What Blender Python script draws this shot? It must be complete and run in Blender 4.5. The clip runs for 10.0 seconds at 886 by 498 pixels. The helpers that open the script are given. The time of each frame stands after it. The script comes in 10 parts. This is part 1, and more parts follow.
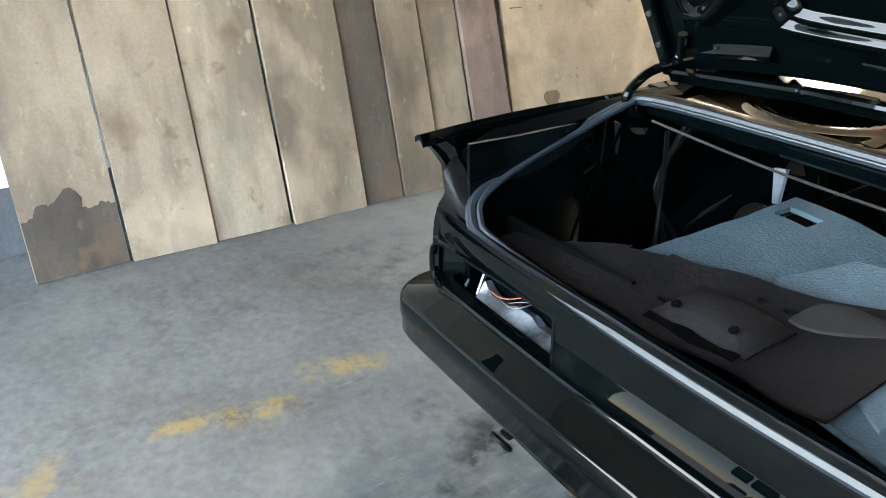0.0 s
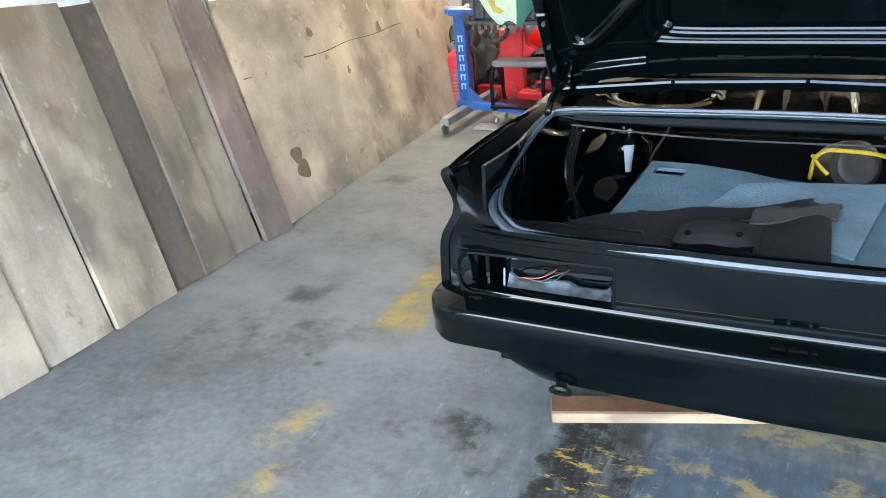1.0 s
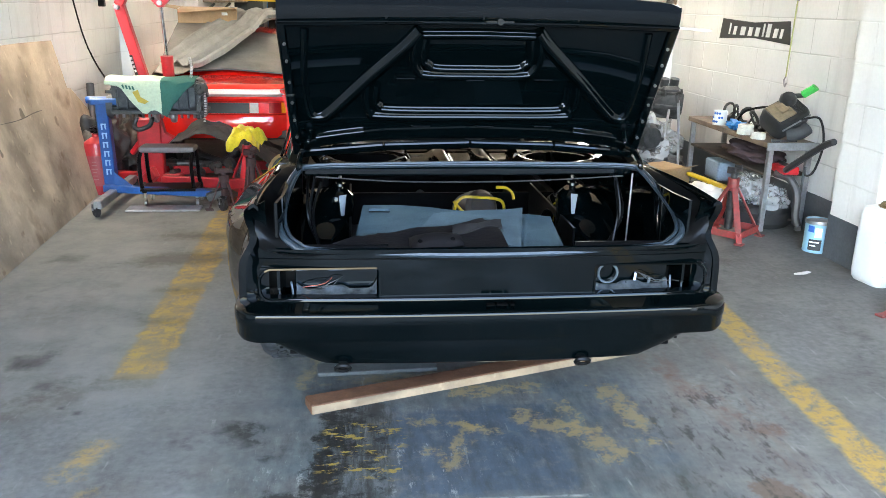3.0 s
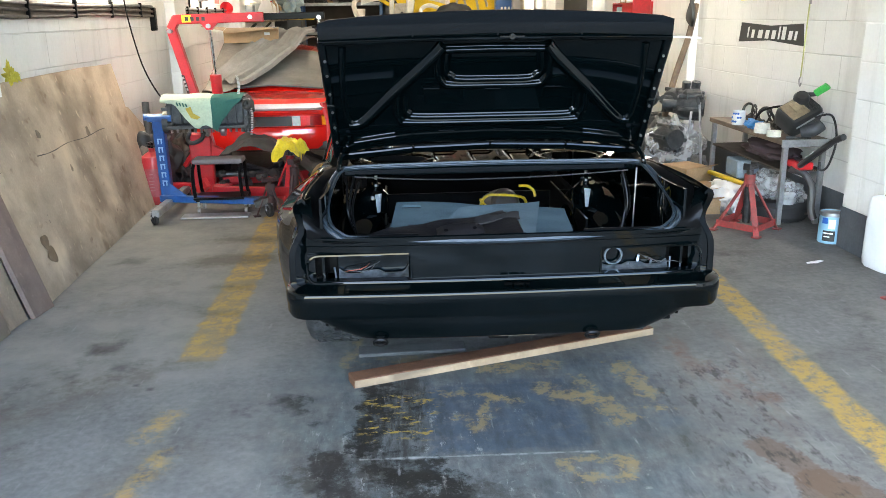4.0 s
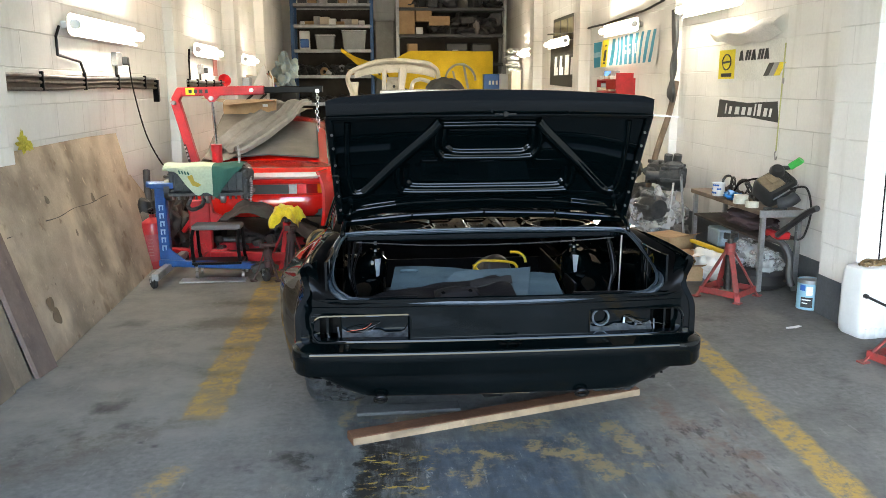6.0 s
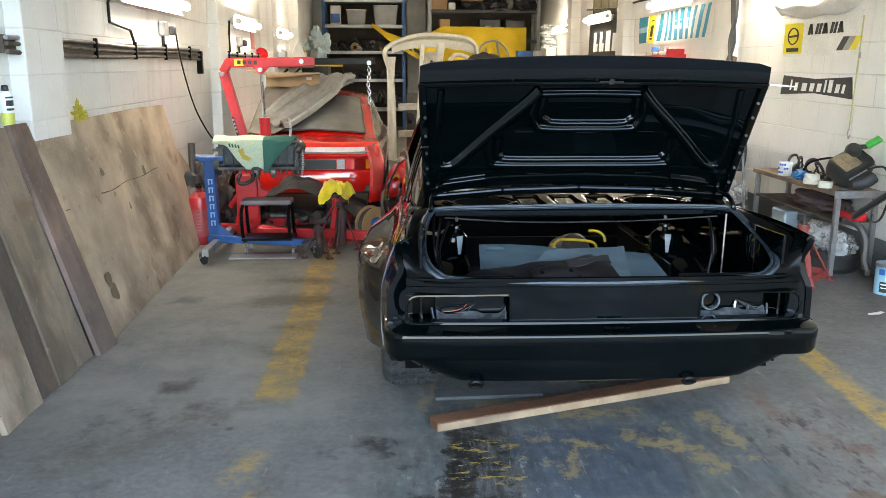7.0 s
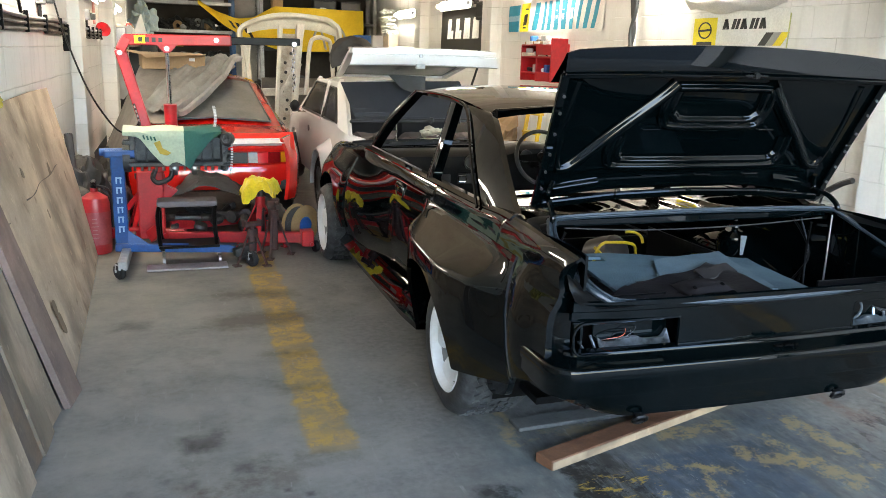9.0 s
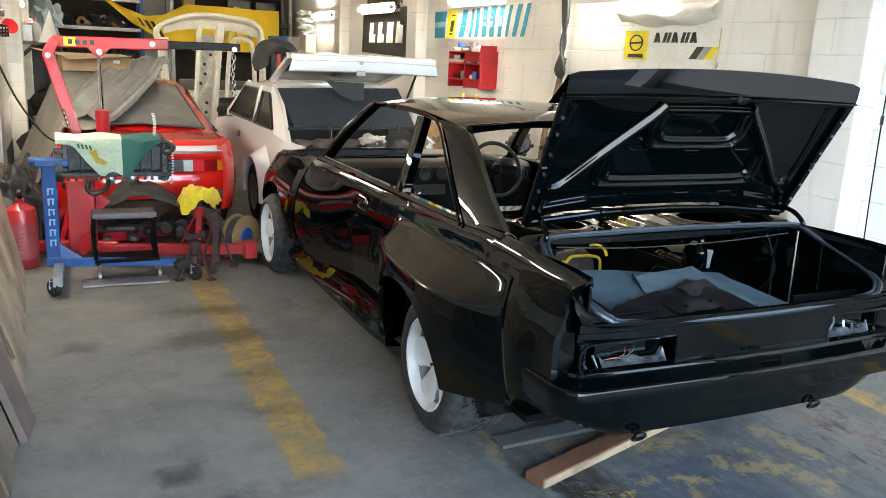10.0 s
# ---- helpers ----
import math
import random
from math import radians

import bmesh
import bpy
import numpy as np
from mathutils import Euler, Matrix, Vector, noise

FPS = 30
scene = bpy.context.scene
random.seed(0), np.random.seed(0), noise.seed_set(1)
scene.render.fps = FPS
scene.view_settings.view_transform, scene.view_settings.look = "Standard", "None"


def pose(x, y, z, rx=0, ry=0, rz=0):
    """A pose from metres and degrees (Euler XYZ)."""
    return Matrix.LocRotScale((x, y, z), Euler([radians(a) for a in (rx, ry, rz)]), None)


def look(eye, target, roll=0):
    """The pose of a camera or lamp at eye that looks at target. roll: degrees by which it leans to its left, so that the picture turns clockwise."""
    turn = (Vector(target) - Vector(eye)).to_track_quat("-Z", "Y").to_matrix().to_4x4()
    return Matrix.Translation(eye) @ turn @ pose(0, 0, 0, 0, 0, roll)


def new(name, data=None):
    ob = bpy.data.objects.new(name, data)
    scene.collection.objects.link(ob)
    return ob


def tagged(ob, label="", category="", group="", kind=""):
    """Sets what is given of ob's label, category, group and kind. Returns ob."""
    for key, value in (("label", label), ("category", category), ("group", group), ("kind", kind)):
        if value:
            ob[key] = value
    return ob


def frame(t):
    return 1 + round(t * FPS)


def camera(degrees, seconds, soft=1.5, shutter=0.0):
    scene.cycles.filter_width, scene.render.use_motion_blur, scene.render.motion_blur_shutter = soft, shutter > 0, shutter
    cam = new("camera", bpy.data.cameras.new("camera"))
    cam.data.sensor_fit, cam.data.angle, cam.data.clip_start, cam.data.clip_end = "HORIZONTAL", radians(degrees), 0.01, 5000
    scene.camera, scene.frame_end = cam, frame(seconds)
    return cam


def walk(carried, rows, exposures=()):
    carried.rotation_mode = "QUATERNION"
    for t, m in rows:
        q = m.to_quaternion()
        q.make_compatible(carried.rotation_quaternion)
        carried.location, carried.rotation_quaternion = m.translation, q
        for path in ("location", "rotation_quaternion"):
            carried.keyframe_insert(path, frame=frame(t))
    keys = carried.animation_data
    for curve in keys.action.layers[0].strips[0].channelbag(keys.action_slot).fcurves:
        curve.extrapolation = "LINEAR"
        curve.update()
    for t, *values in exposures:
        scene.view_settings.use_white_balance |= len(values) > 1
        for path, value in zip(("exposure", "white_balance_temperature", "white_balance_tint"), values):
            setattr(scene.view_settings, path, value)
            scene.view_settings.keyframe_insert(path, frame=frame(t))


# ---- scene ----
import functools

cam = camera(57.7, 10.0, soft=0.5)
PATH = [
    (0, (0.55, -0.858, 1.52), (-0.947, 0.13, 0.635), -0.7),
    (0.5, (0.253, -1.337, 1.582), (-0.916, 0.03, 0.707), -4.5),
    (1, (-0.008, -1.779, 1.601), (-0.788, -0.114, 0.815), -4.0),
    (1.5, (-0.301, -1.985, 1.612), (-0.753, -0.17, 0.904), -3.2),
    (2, (-0.516, -2.232, 1.61), (-0.541, -0.336, 0.974), -2.1),
    (2.5, (-0.542, -2.456, 1.656), (-0.35, -0.564, 1.035), 1.1),
    (2.7, (-0.498, -2.536, 1.643), (-0.266, -0.644, 1.039), 1.5),
    (4, (-0.447, -3.08, 1.677), (-0.329, -1.164, 1.116), -0.8),
    (4.5, (-0.482, -3.234, 1.684), (-0.339, -1.316, 1.135), -0.5),
    (5, (-0.476, -3.282, 1.691), (-0.311, -1.364, 1.148), -0.2),
    (5.5, (-0.479, -3.295, 1.715), (-0.324, -1.346, 1.294), -0.4),
    (5.7, (-0.485, -3.29, 1.727), (-0.32, -1.337, 1.33), -0.2),
    (6.8, (-0.728, -3.145, 1.628), (-0.624, -1.195, 1.197), -0.2),
    (7, (-0.833, -3.052, 1.652), (-0.72, -1.106, 1.205), 0.2),
    (7.5, (-1.142, -2.881, 1.64), (-0.871, -0.953, 1.184), 1.7),
    (8, (-1.535, -2.728, 1.65), (-1.078, -0.828, 1.224), 2.0),
    (8.5, (-1.801, -2.461, 1.625), (-1.249, -0.593, 1.173), 1.5),
    (9, (-2.042, -2.286, 1.632), (-1.424, -0.444, 1.159), 1.8),
    (9.5, (-2.262, -2.164, 1.653), (-1.496, -0.38, 1.173), 2.5),
    (10, (-2.337, -2.109, 1.683), (-1.502, -0.351, 1.221), 2.9),
]
walk(cam, [(t, look(eye, target, roll)) for t, eye, target, roll in PATH],
     exposures=[(0.0, 4.72, 7150, 6), (0.3, 5.18, 6850, 6), (0.5, 5.42, 6700, 6), (1.0, 4.90, 6500, 6), (2.0, 4.82, 6250, 6), (2.7, 4.54, 6250, 6), (4.5, 4.18, 6450, 6), (5.5, 3.95, 6600, 6), (7.0, 4.02, 6550, 6), (10.0, 4.10, 6450, 6)])

# ---- daylight from the open front behind the camera ----
world = bpy.data.worlds.new("sky")
scene.world = world
world.use_nodes = True
sky = world.node_tree.nodes.new("ShaderNodeTexSky")
sky.sky_type, sky.sun_disc = "NISHITA", False
sky.sun_elevation, sky.sun_rotation = radians(50), radians(215)
sky.dust_density, sky.ozone_density = 1.2, 1.5
world.node_tree.links.new(sky.outputs["Color"], world.node_tree.nodes["Background"].inputs["Color"])
world.node_tree.nodes["Background"].inputs["Strength"].default_value = 0.15


# ---- materials ----
def surf(name, c1, c2=None, scale=3.0, rough=0.5, metal=0.0, bump=0.0, bump_scale=60.0, coat=0.0, spread=0.12, alpha=1.0, transmission=0.0, spec=0.5, sheen=0.0, edge=(0.35, 0.7)):
    """A surface of two colours mixed by stains, with fine grain in colour, gloss and relief."""
    m = bpy.data.materials.new(name)
    m.use_nodes = True
    nt = m.node_tree
    b = nt.nodes["Principled BSDF"]
    co = nt.nodes.new("ShaderNodeTexCoord")
    n1 = nt.nodes.new("ShaderNodeTexNoise")
    n1.inputs["Scale"].default_value, n1.inputs["Detail"].default_value, n1.inputs["Roughness"].default_value = scale, 6, 0.62
    n2 = nt.nodes.new("ShaderNodeTexNoise")
    n2.inputs["Scale"].default_value, n2.inputs["Detail"].default_value = bump_scale, 4
    nt.links.new(co.outputs["Object"], n1.inputs["Vector"])
    nt.links.new(co.outputs["Object"], n2.inputs["Vector"])
    ramp = nt.nodes.new("ShaderNodeMapRange")
    ramp.inputs["From Min"].default_value, ramp.inputs["From Max"].default_value = edge
    nt.links.new(n1.outputs["Fac"], ramp.inputs["Value"])
    ramp.clamp = False
    mix = nt.nodes.new("ShaderNodeMix")
    mix.data_type = "RGBA"
    mix.inputs["A"].default_value = (*c1, 1)
    mix.inputs["B"].default_value = (*(c2 or [k * 0.8 for k in c1]), 1)
    nt.links.new(ramp.outputs["Result"], mix.inputs["Factor"])
    g = nt.nodes.new("ShaderNodeMapRange")
    g.clamp = False
    g.inputs["From Min"].default_value, g.inputs["From Max"].default_value = 0.25, 0.75
    g.inputs["To Min"].default_value, g.inputs["To Max"].default_value = 1 - spread, 1 + spread
    nt.links.new(n2.outputs["Fac"], g.inputs["Value"])
    grain = nt.nodes.new("ShaderNodeHueSaturation")
    nt.links.new(g.outputs["Result"], grain.inputs["Value"])
    nt.links.new(mix.outputs["Result"], grain.inputs["Color"])
    nt.links.new(grain.outputs["Color"], b.inputs["Base Color"])
    rr = nt.nodes.new("ShaderNodeMapRange")
    rr.inputs["To Min"].default_value, rr.inputs["To Max"].default_value = max(0.02, rough * 0.8), min(1, rough * 1.2)
    nt.links.new(n1.outputs["Fac"], rr.inputs["Value"])
    nt.links.new(rr.outputs["Result"], b.inputs["Roughness"])
    b.inputs["Metallic"].default_value = metal
    b.inputs["Specular IOR Level"].default_value = spec
    b.inputs["Coat Weight"].default_value = coat
    b.inputs["Coat Roughness"].default_value = 0.03
    b.inputs["Transmission Weight"].default_value = transmission
    b.inputs["Alpha"].default_value = alpha
    b.inputs["Sheen Weight"].default_value = sheen
    if bump:
        bn = nt.nodes.new("ShaderNodeBump")
        bn.inputs["Strength"].default_value, bn.inputs["Distance"].default_value = bump, 0.01
        nt.links.new(n2.outputs["Fac"], bn.inputs["Height"])
        nt.links.new(bn.outputs["Normal"], b.inputs["Normal"])
    return m


def glow(name, colour, strength):
    m = bpy.data.materials.new(name)
    m.use_nodes = True
    b = m.node_tree.nodes["Principled BSDF"]
    b.inputs["Base Color"].default_value = (*colour, 1)
    b.inputs["Emission Color"].default_value = (*colour, 1)
    b.inputs["Emission Strength"].default_value = strength
    return m
BLACK_PAINT = surf("black_paint", (0.0005, 0.0014, 0.0016), (0.0007, 0.0017, 0.0020), rough=0.016, spread=0.02, scale=2, spec=0.245)
SHELF_PAINT = surf("lacquered_shelf", (0.004, 0.003, 0.002), (0.007, 0.005, 0.003), rough=0.05, spread=0.05, scale=6, spec=0.6)
BLACK_SATIN = surf("satin_black", (0.003, 0.003, 0.0032), (0.005, 0.005, 0.005), rough=0.3, spread=0.08, spec=0.11)
RUBBER = surf("tyre_rubber", (0.009, 0.009, 0.010), (0.019, 0.018, 0.017), scale=9, rough=0.75, bump=0.15)
TYRE = surf("dusty_tread", (0.014, 0.015, 0.016), (0.055, 0.057, 0.060), scale=22, rough=0.6, bump=0.2, spec=0.35)
SEAL = surf("grey_rubber_seal", (0.010, 0.016, 0.022), (0.022, 0.031, 0.040), scale=14, rough=0.42, bump=0.1)
WHITE_RIM = surf("white_rim_paint", (0.70, 0.72, 0.74), (0.58, 0.59, 0.60), scale=9, rough=0.4, coat=0.15, spread=0.03)
STEEL = surf("bare_steel", (0.45, 0.45, 0.46), (0.3, 0.28, 0.26), rough=0.32, metal=1.0)
LAMP_METAL = surf("lamp_bay_metal", (0.30, 0.35, 0.40), (0.06, 0.072, 0.085), scale=30, rough=0.3, metal=0.9)
CHROME = surf("chrome", (0.8, 0.8, 0.82), rough=0.1, metal=1.0, spread=0.02)
CHROME_DARK = surf("smoked_chrome", (0.10, 0.10, 0.10), rough=0.12, metal=1.0, spread=0.02)
DARK_METAL = surf("oily_metal", (0.035, 0.036, 0.038), (0.09, 0.085, 0.08), scale=12, rough=0.42, metal=0.6, bump=0.3)
CAST = surf("cast_engine", (0.03, 0.033, 0.036), (0.08, 0.08, 0.08), scale=18, rough=0.5, metal=0.4, bump=0.5, bump_scale=90)
RED_PAINT = surf("red_tool_paint", (0.52, 0.010, 0.018), (0.34, 0.012, 0.016), scale=6, rough=0.4, coat=0.1)
RED_CAR = surf("red_car_paint", (0.70, 0.012, 0.008), (0.62, 0.014, 0.01), rough=0.15, coat=0.8, spread=0.03)
RED_WORN = surf("worn_red_stand", (0.34, 0.035, 0.035), (0.15, 0.05, 0.04), scale=14, rough=0.55, bump=0.25)
BLUE_PAINT = surf("blue_stand_paint", (0.010, 0.085, 0.30), (0.012, 0.050, 0.17), scale=7, rough=0.4, coat=0.1)
WHITE_CAR = surf("white_car_paint", (0.86, 0.86, 0.85), (0.82, 0.81, 0.80), rough=0.22, coat=0.6, spread=0.03)
PRIMER = surf("dusty_primer_shell", (0.62, 0.58, 0.50), (0.38, 0.32, 0.25), scale=7, rough=0.6, spread=0.15)
GREY_FELT = surf("blue_grey_felt", (0.078, 0.117, 0.134), (0.051, 0.079, 0.093), scale=4, rough=0.95, bump=0.3, bump_scale=150, spec=0.15)
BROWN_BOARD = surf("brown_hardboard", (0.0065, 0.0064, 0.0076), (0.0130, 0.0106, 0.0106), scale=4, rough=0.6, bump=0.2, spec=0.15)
YELLOW = surf("yellow_plastic", (0.75, 0.50, 0.02), (0.6, 0.38, 0.02), rough=0.4)
YELLOW_CLOTH = surf("yellow_cloth", (0.85, 0.66, 0.02), (0.7, 0.5, 0.02), scale=8, rough=0.9, bump=0.2, sheen=0.3)
YELLOW_FLAG = surf("yellow_flag", (0.80, 0.55, 0.02), (0.66, 0.44, 0.02), scale=2.5, rough=0.85, bump=0.1)
TARP = surf("grey_tarpaulin", (0.30, 0.28, 0.25), (0.20, 0.185, 0.165), scale=3, rough=0.85, bump=0.25)
BLACK_SHEET = surf("black_sheeting", (0.02, 0.02, 0.021), (0.045, 0.043, 0.04), scale=6, rough=0.6, bump=0.2)
CARD = surf("cardboard", (0.42, 0.28, 0.15), (0.33, 0.21, 0.11), scale=5, rough=0.9, bump=0.1)
PLASTIC_GREY = surf("grey_plastic", (0.045, 0.047, 0.050), (0.030, 0.031, 0.033), rough=0.5)
PLASTIC_BLACK = surf("black_plastic", (0.014, 0.014, 0.015), (0.03, 0.03, 0.03), rough=0.4)
PLASTIC_WHITE = surf("white_plastic", (0.82, 0.83, 0.82), (0.72, 0.73, 0.72), scale=4, rough=0.35, spread=0.015)
CLEAR_TUB = surf("clear_tub", (0.55, 0.57, 0.58), (0.45, 0.46, 0.47), rough=0.25, alpha=0.55)
POLYTHENE = surf("polythene", (0.75, 0.76, 0.77), (0.6, 0.61, 0.62), scale=8, rough=0.15, alpha=0.35, bump=0.4, bump_scale=20)
GALV = surf("galvanised", (0.40, 0.41, 0.42), (0.28, 0.28, 0.28), scale=8, rough=0.45, metal=0.85)
SHELF_BLUE = surf("blue_rack", (0.03, 0.10, 0.26), (0.02, 0.07, 0.18), rough=0.45)
BENCH_TOP = surf("bench_top", (0.22, 0.16, 0.11), (0.12, 0.09, 0.07), scale=6, rough=0.7, bump=0.2)
WOOD_BROWN = surf("stained_plank", (0.075, 0.030, 0.014), (0.15, 0.070, 0.032), scale=7, rough=0.7, bump=0.25)
CREAM = surf("cream_panel", (0.66, 0.60, 0.48), (0.56, 0.50, 0.40), rough=0.6)
WHITE_SHEET = surf("white_banner", (0.80, 0.80, 0.76), (0.72, 0.71, 0.67), scale=3, rough=0.6)
INK_BLACK = surf("black_ink", (0.02, 0.02, 0.02), (0.03, 0.03, 0.03), rough=0.5)
MATT_BLACK = surf("matt_black", (0.002, 0.002, 0.002), rough=0.95, spec=0.02)
INK_BLUE = surf("cyan_ink", (0.03, 0.30, 0.44), (0.025, 0.25, 0.38), rough=0.55)
INK_YELLOW = surf("yellow_ink", (0.85, 0.70, 0.02), (0.75, 0.6, 0.02), rough=0.5)
INK_GREY = surf("grey_ink", (0.35, 0.35, 0.33), rough=0.5)
INK_WHITE = surf("white_ink", (0.85, 0.85, 0.83), rough=0.5)
GREEN = surf("green_plastic", (0.05, 0.50, 0.07), rough=0.35)
CLOTH_GREEN = surf("dark_green_cloth", (0.03, 0.115, 0.085), (0.025, 0.09, 0.07), rough=0.9, bump=0.2)
CLOTH_PALE = surf("pale_green_cloth", (0.50, 0.56, 0.40), (0.42, 0.48, 0.34), rough=0.9, bump=0.2)
TUBE = glow("tube_light", (1.0, 0.885, 0.74), 5.4)
LAMP_RED = surf("red_lens", (0.90, 0.03, 0.04), rough=0.15, coat=0.5)
LAMP_DARK = surf("dark_red_lens", (0.30, 0.008, 0.01), rough=0.15, coat=0.5)
SIDE_GLASS = surf("dark_side_glass", (0.035, 0.031, 0.027), (0.07, 0.06, 0.05), scale=3, rough=0.1, spec=0.35)
LAMP_AMBER = surf("amber_lens", (0.85, 0.28, 0.01), rough=0.15, coat=0.5)
LAMP_CLEAR = surf("clear_lens", (0.55, 0.55, 0.55), rough=0.15, coat=0.5)
ORANGE_WIRE = surf("orange_wire", (0.34, 0.06, 0.025), rough=0.5)
BLUE_PLASTIC = surf("blue_plastic", (0.03, 0.13, 0.45), (0.02, 0.09, 0.33), rough=0.4)
CYAN_LABEL = surf("cyan_label", (0.30, 0.50, 0.62), (0.22, 0.42, 0.55), rough=0.4, spread=0.03)
WIRE_GREY = surf("grey_cable", (0.05, 0.05, 0.05), rough=0.5)
DARK_GLASS = surf("dusty_glass", (0.16, 0.17, 0.16), (0.24, 0.235, 0.22), scale=2, rough=0.12, spec=0.6)
HATCH_GLASS = surf("pale_dusty_glass", (0.115, 0.115, 0.105), (0.20, 0.195, 0.18), scale=2, rough=0.09, spec=1.0)
TAPE = surf("cream_tape", (0.68, 0.64, 0.54), rough=0.6)
WAISTCOAT = surf("red_brown_cover", (0.13, 0.10, 0.09), rough=0.7)


def wall_paint(name, c, joint, block=(0.56, 0.26), origin=0.03, axis="x"):
    """White-painted blockwork: faint courses with shallow joints, scuffs and grime."""
    m = surf(name, c, [k * 0.90 for k in c], scale=1.3, rough=0.75, spread=0.03, bump_scale=40)
    nt = m.node_tree
    b = nt.nodes["Principled BSDF"]
    geo = nt.nodes.new("ShaderNodeNewGeometry")
    sep = nt.nodes.new("ShaderNodeSeparateXYZ")
    nt.links.new(geo.outputs["Position"], sep.inputs[0])
    com = nt.nodes.new("ShaderNodeCombineXYZ")
    nt.links.new(sep.outputs["Y" if axis == "x" else "X"], com.inputs["X"])
    add = nt.nodes.new("ShaderNodeMath")
    add.operation = "ADD"
    add.inputs[1].default_value = -origin
    nt.links.new(sep.outputs["Z"], add.inputs[0])
    nt.links.new(add.outputs[0], com.inputs["Y"])
    br = nt.nodes.new("ShaderNodeTexBrick")
    br.inputs["Scale"].default_value = 1.0
    br.inputs["Brick Width"].default_value, br.inputs["Row Height"].default_value = block
    br.inputs["Mortar Size"].default_value, br.inputs["Mortar Smooth"].default_value = 0.007, 0.9
    br.inputs["Color1"].default_value = br.inputs["Color2"].default_value = (1, 1, 1, 1)
    br.inputs["Mortar"].default_value = (0, 0, 0, 1)
    wob = nt.nodes.new("ShaderNodeTexNoise")
    wob.inputs["Scale"].default_value, wob.inputs["Detail"].default_value = 3.5, 5
    nt.links.new(geo.outputs["Position"], wob.inputs["Vector"])
    shift = nt.nodes.new("ShaderNodeVectorMath")
    shift.operation = "MULTIPLY_ADD"
    shift.inputs[1].default_value = (0.016, 0.010, 0.0)
    nt.links.new(wob.outputs["Color"], shift.inputs[0])
    nt.links.new(com.outputs[0], shift.inputs[2])
    nt.links.new(shift.outputs["Vector"], br.inputs["Vector"])
    patch = nt.nodes.new("ShaderNodeTexNoise")
    patch.inputs["Scale"].default_value = 1.1
    nt.links.new(geo.outputs["Position"], patch.inputs["Vector"])
    pr = nt.nodes.new("ShaderNodeMapRange")
    pr.inputs["From Min"].default_value, pr.inputs["From Max"].default_value, pr.inputs["To Max"].default_value = 0.42, 0.68, 0.9
    nt.links.new(patch.outputs["Fac"], pr.inputs["Value"])
    jm = nt.nodes.new("ShaderNodeMath")
    jm.operation = "MULTIPLY"
    nt.links.new(br.outputs["Fac"], jm.inputs[0])
    nt.links.new(pr.outputs["Result"], jm.inputs[1])
    mix = nt.nodes.new("ShaderNodeMix")
    mix.data_type = "RGBA"
    mix.inputs["B"].default_value = (*joint, 1)
    old = b.inputs["Base Color"].links[0].from_socket
    nt.links.new(old, mix.inputs["A"])
    nt.links.new(jm.outputs[0], mix.inputs["Factor"])
    # grime that runs down the wall
    stretch = nt.nodes.new("ShaderNodeMapping")
    stretch.inputs["Scale"].default_value = (3.5, 3.5, 0.5)
    nt.links.new(geo.outputs["Position"], stretch.inputs["Vector"])
    runs = nt.nodes.new("ShaderNodeTexNoise")
    runs.inputs["Scale"].default_value, runs.inputs["Detail"].default_value = 1.6, 8
    nt.links.new(stretch.outputs[0], runs.inputs["Vector"])
    rr = nt.nodes.new("ShaderNodeMapRange")
    rr.inputs["From Min"].default_value, rr.inputs["From Max"].default_value, rr.inputs["To Max"].default_value = 0.56, 0.80, 0.45
    nt.links.new(runs.outputs["Fac"], rr.inputs["Value"])
    mix2 = nt.nodes.new("ShaderNodeMix")
    mix2.data_type = "RGBA"
    mix2.inputs["B"].default_value = (0.40, 0.37, 0.33, 1)
    nt.links.new(mix.outputs["Result"], mix2.inputs["A"])
    nt.links.new(rr.outputs["Result"], mix2.inputs["Factor"])
    nt.links.new(mix2.outputs["Result"], b.inputs["Base Color"])
    inv = nt.nodes.new("ShaderNodeMath")
    inv.operation = "SUBTRACT"
    inv.inputs[0].default_value = 1
    nt.links.new(br.outputs["Fac"], inv.inputs[1])
    bump = nt.nodes.new("ShaderNodeBump")
    bump.inputs["Strength"].default_value, bump.inputs["Distance"].default_value = 0.45, 0.008
    nt.links.new(inv.outputs[0], bump.inputs["Height"])
    nt.links.new(bump.outputs["Normal"], b.inputs["Normal"])
    return m


WALL = wall_paint("white_blockwork", (0.84, 0.825, 0.79), (0.54, 0.52, 0.49))
WALL_END = wall_paint("white_blockwork_end", (0.84, 0.825, 0.79), (0.54, 0.52, 0.49), axis="y")
YARD = surf("yard_asphalt", (0.05, 0.05, 0.051), (0.032, 0.032, 0.033), scale=0.6, rough=0.85, bump=0.2)
DADO = surf("grey_dado_paint", (0.075, 0.085, 0.095), (0.12, 0.125, 0.13), scale=4, rough=0.7, bump=0.1)
CEILING = surf("dusty_ceiling", (0.58, 0.52, 0.44), (0.44, 0.38, 0.31), scale=1.5, rough=0.9)


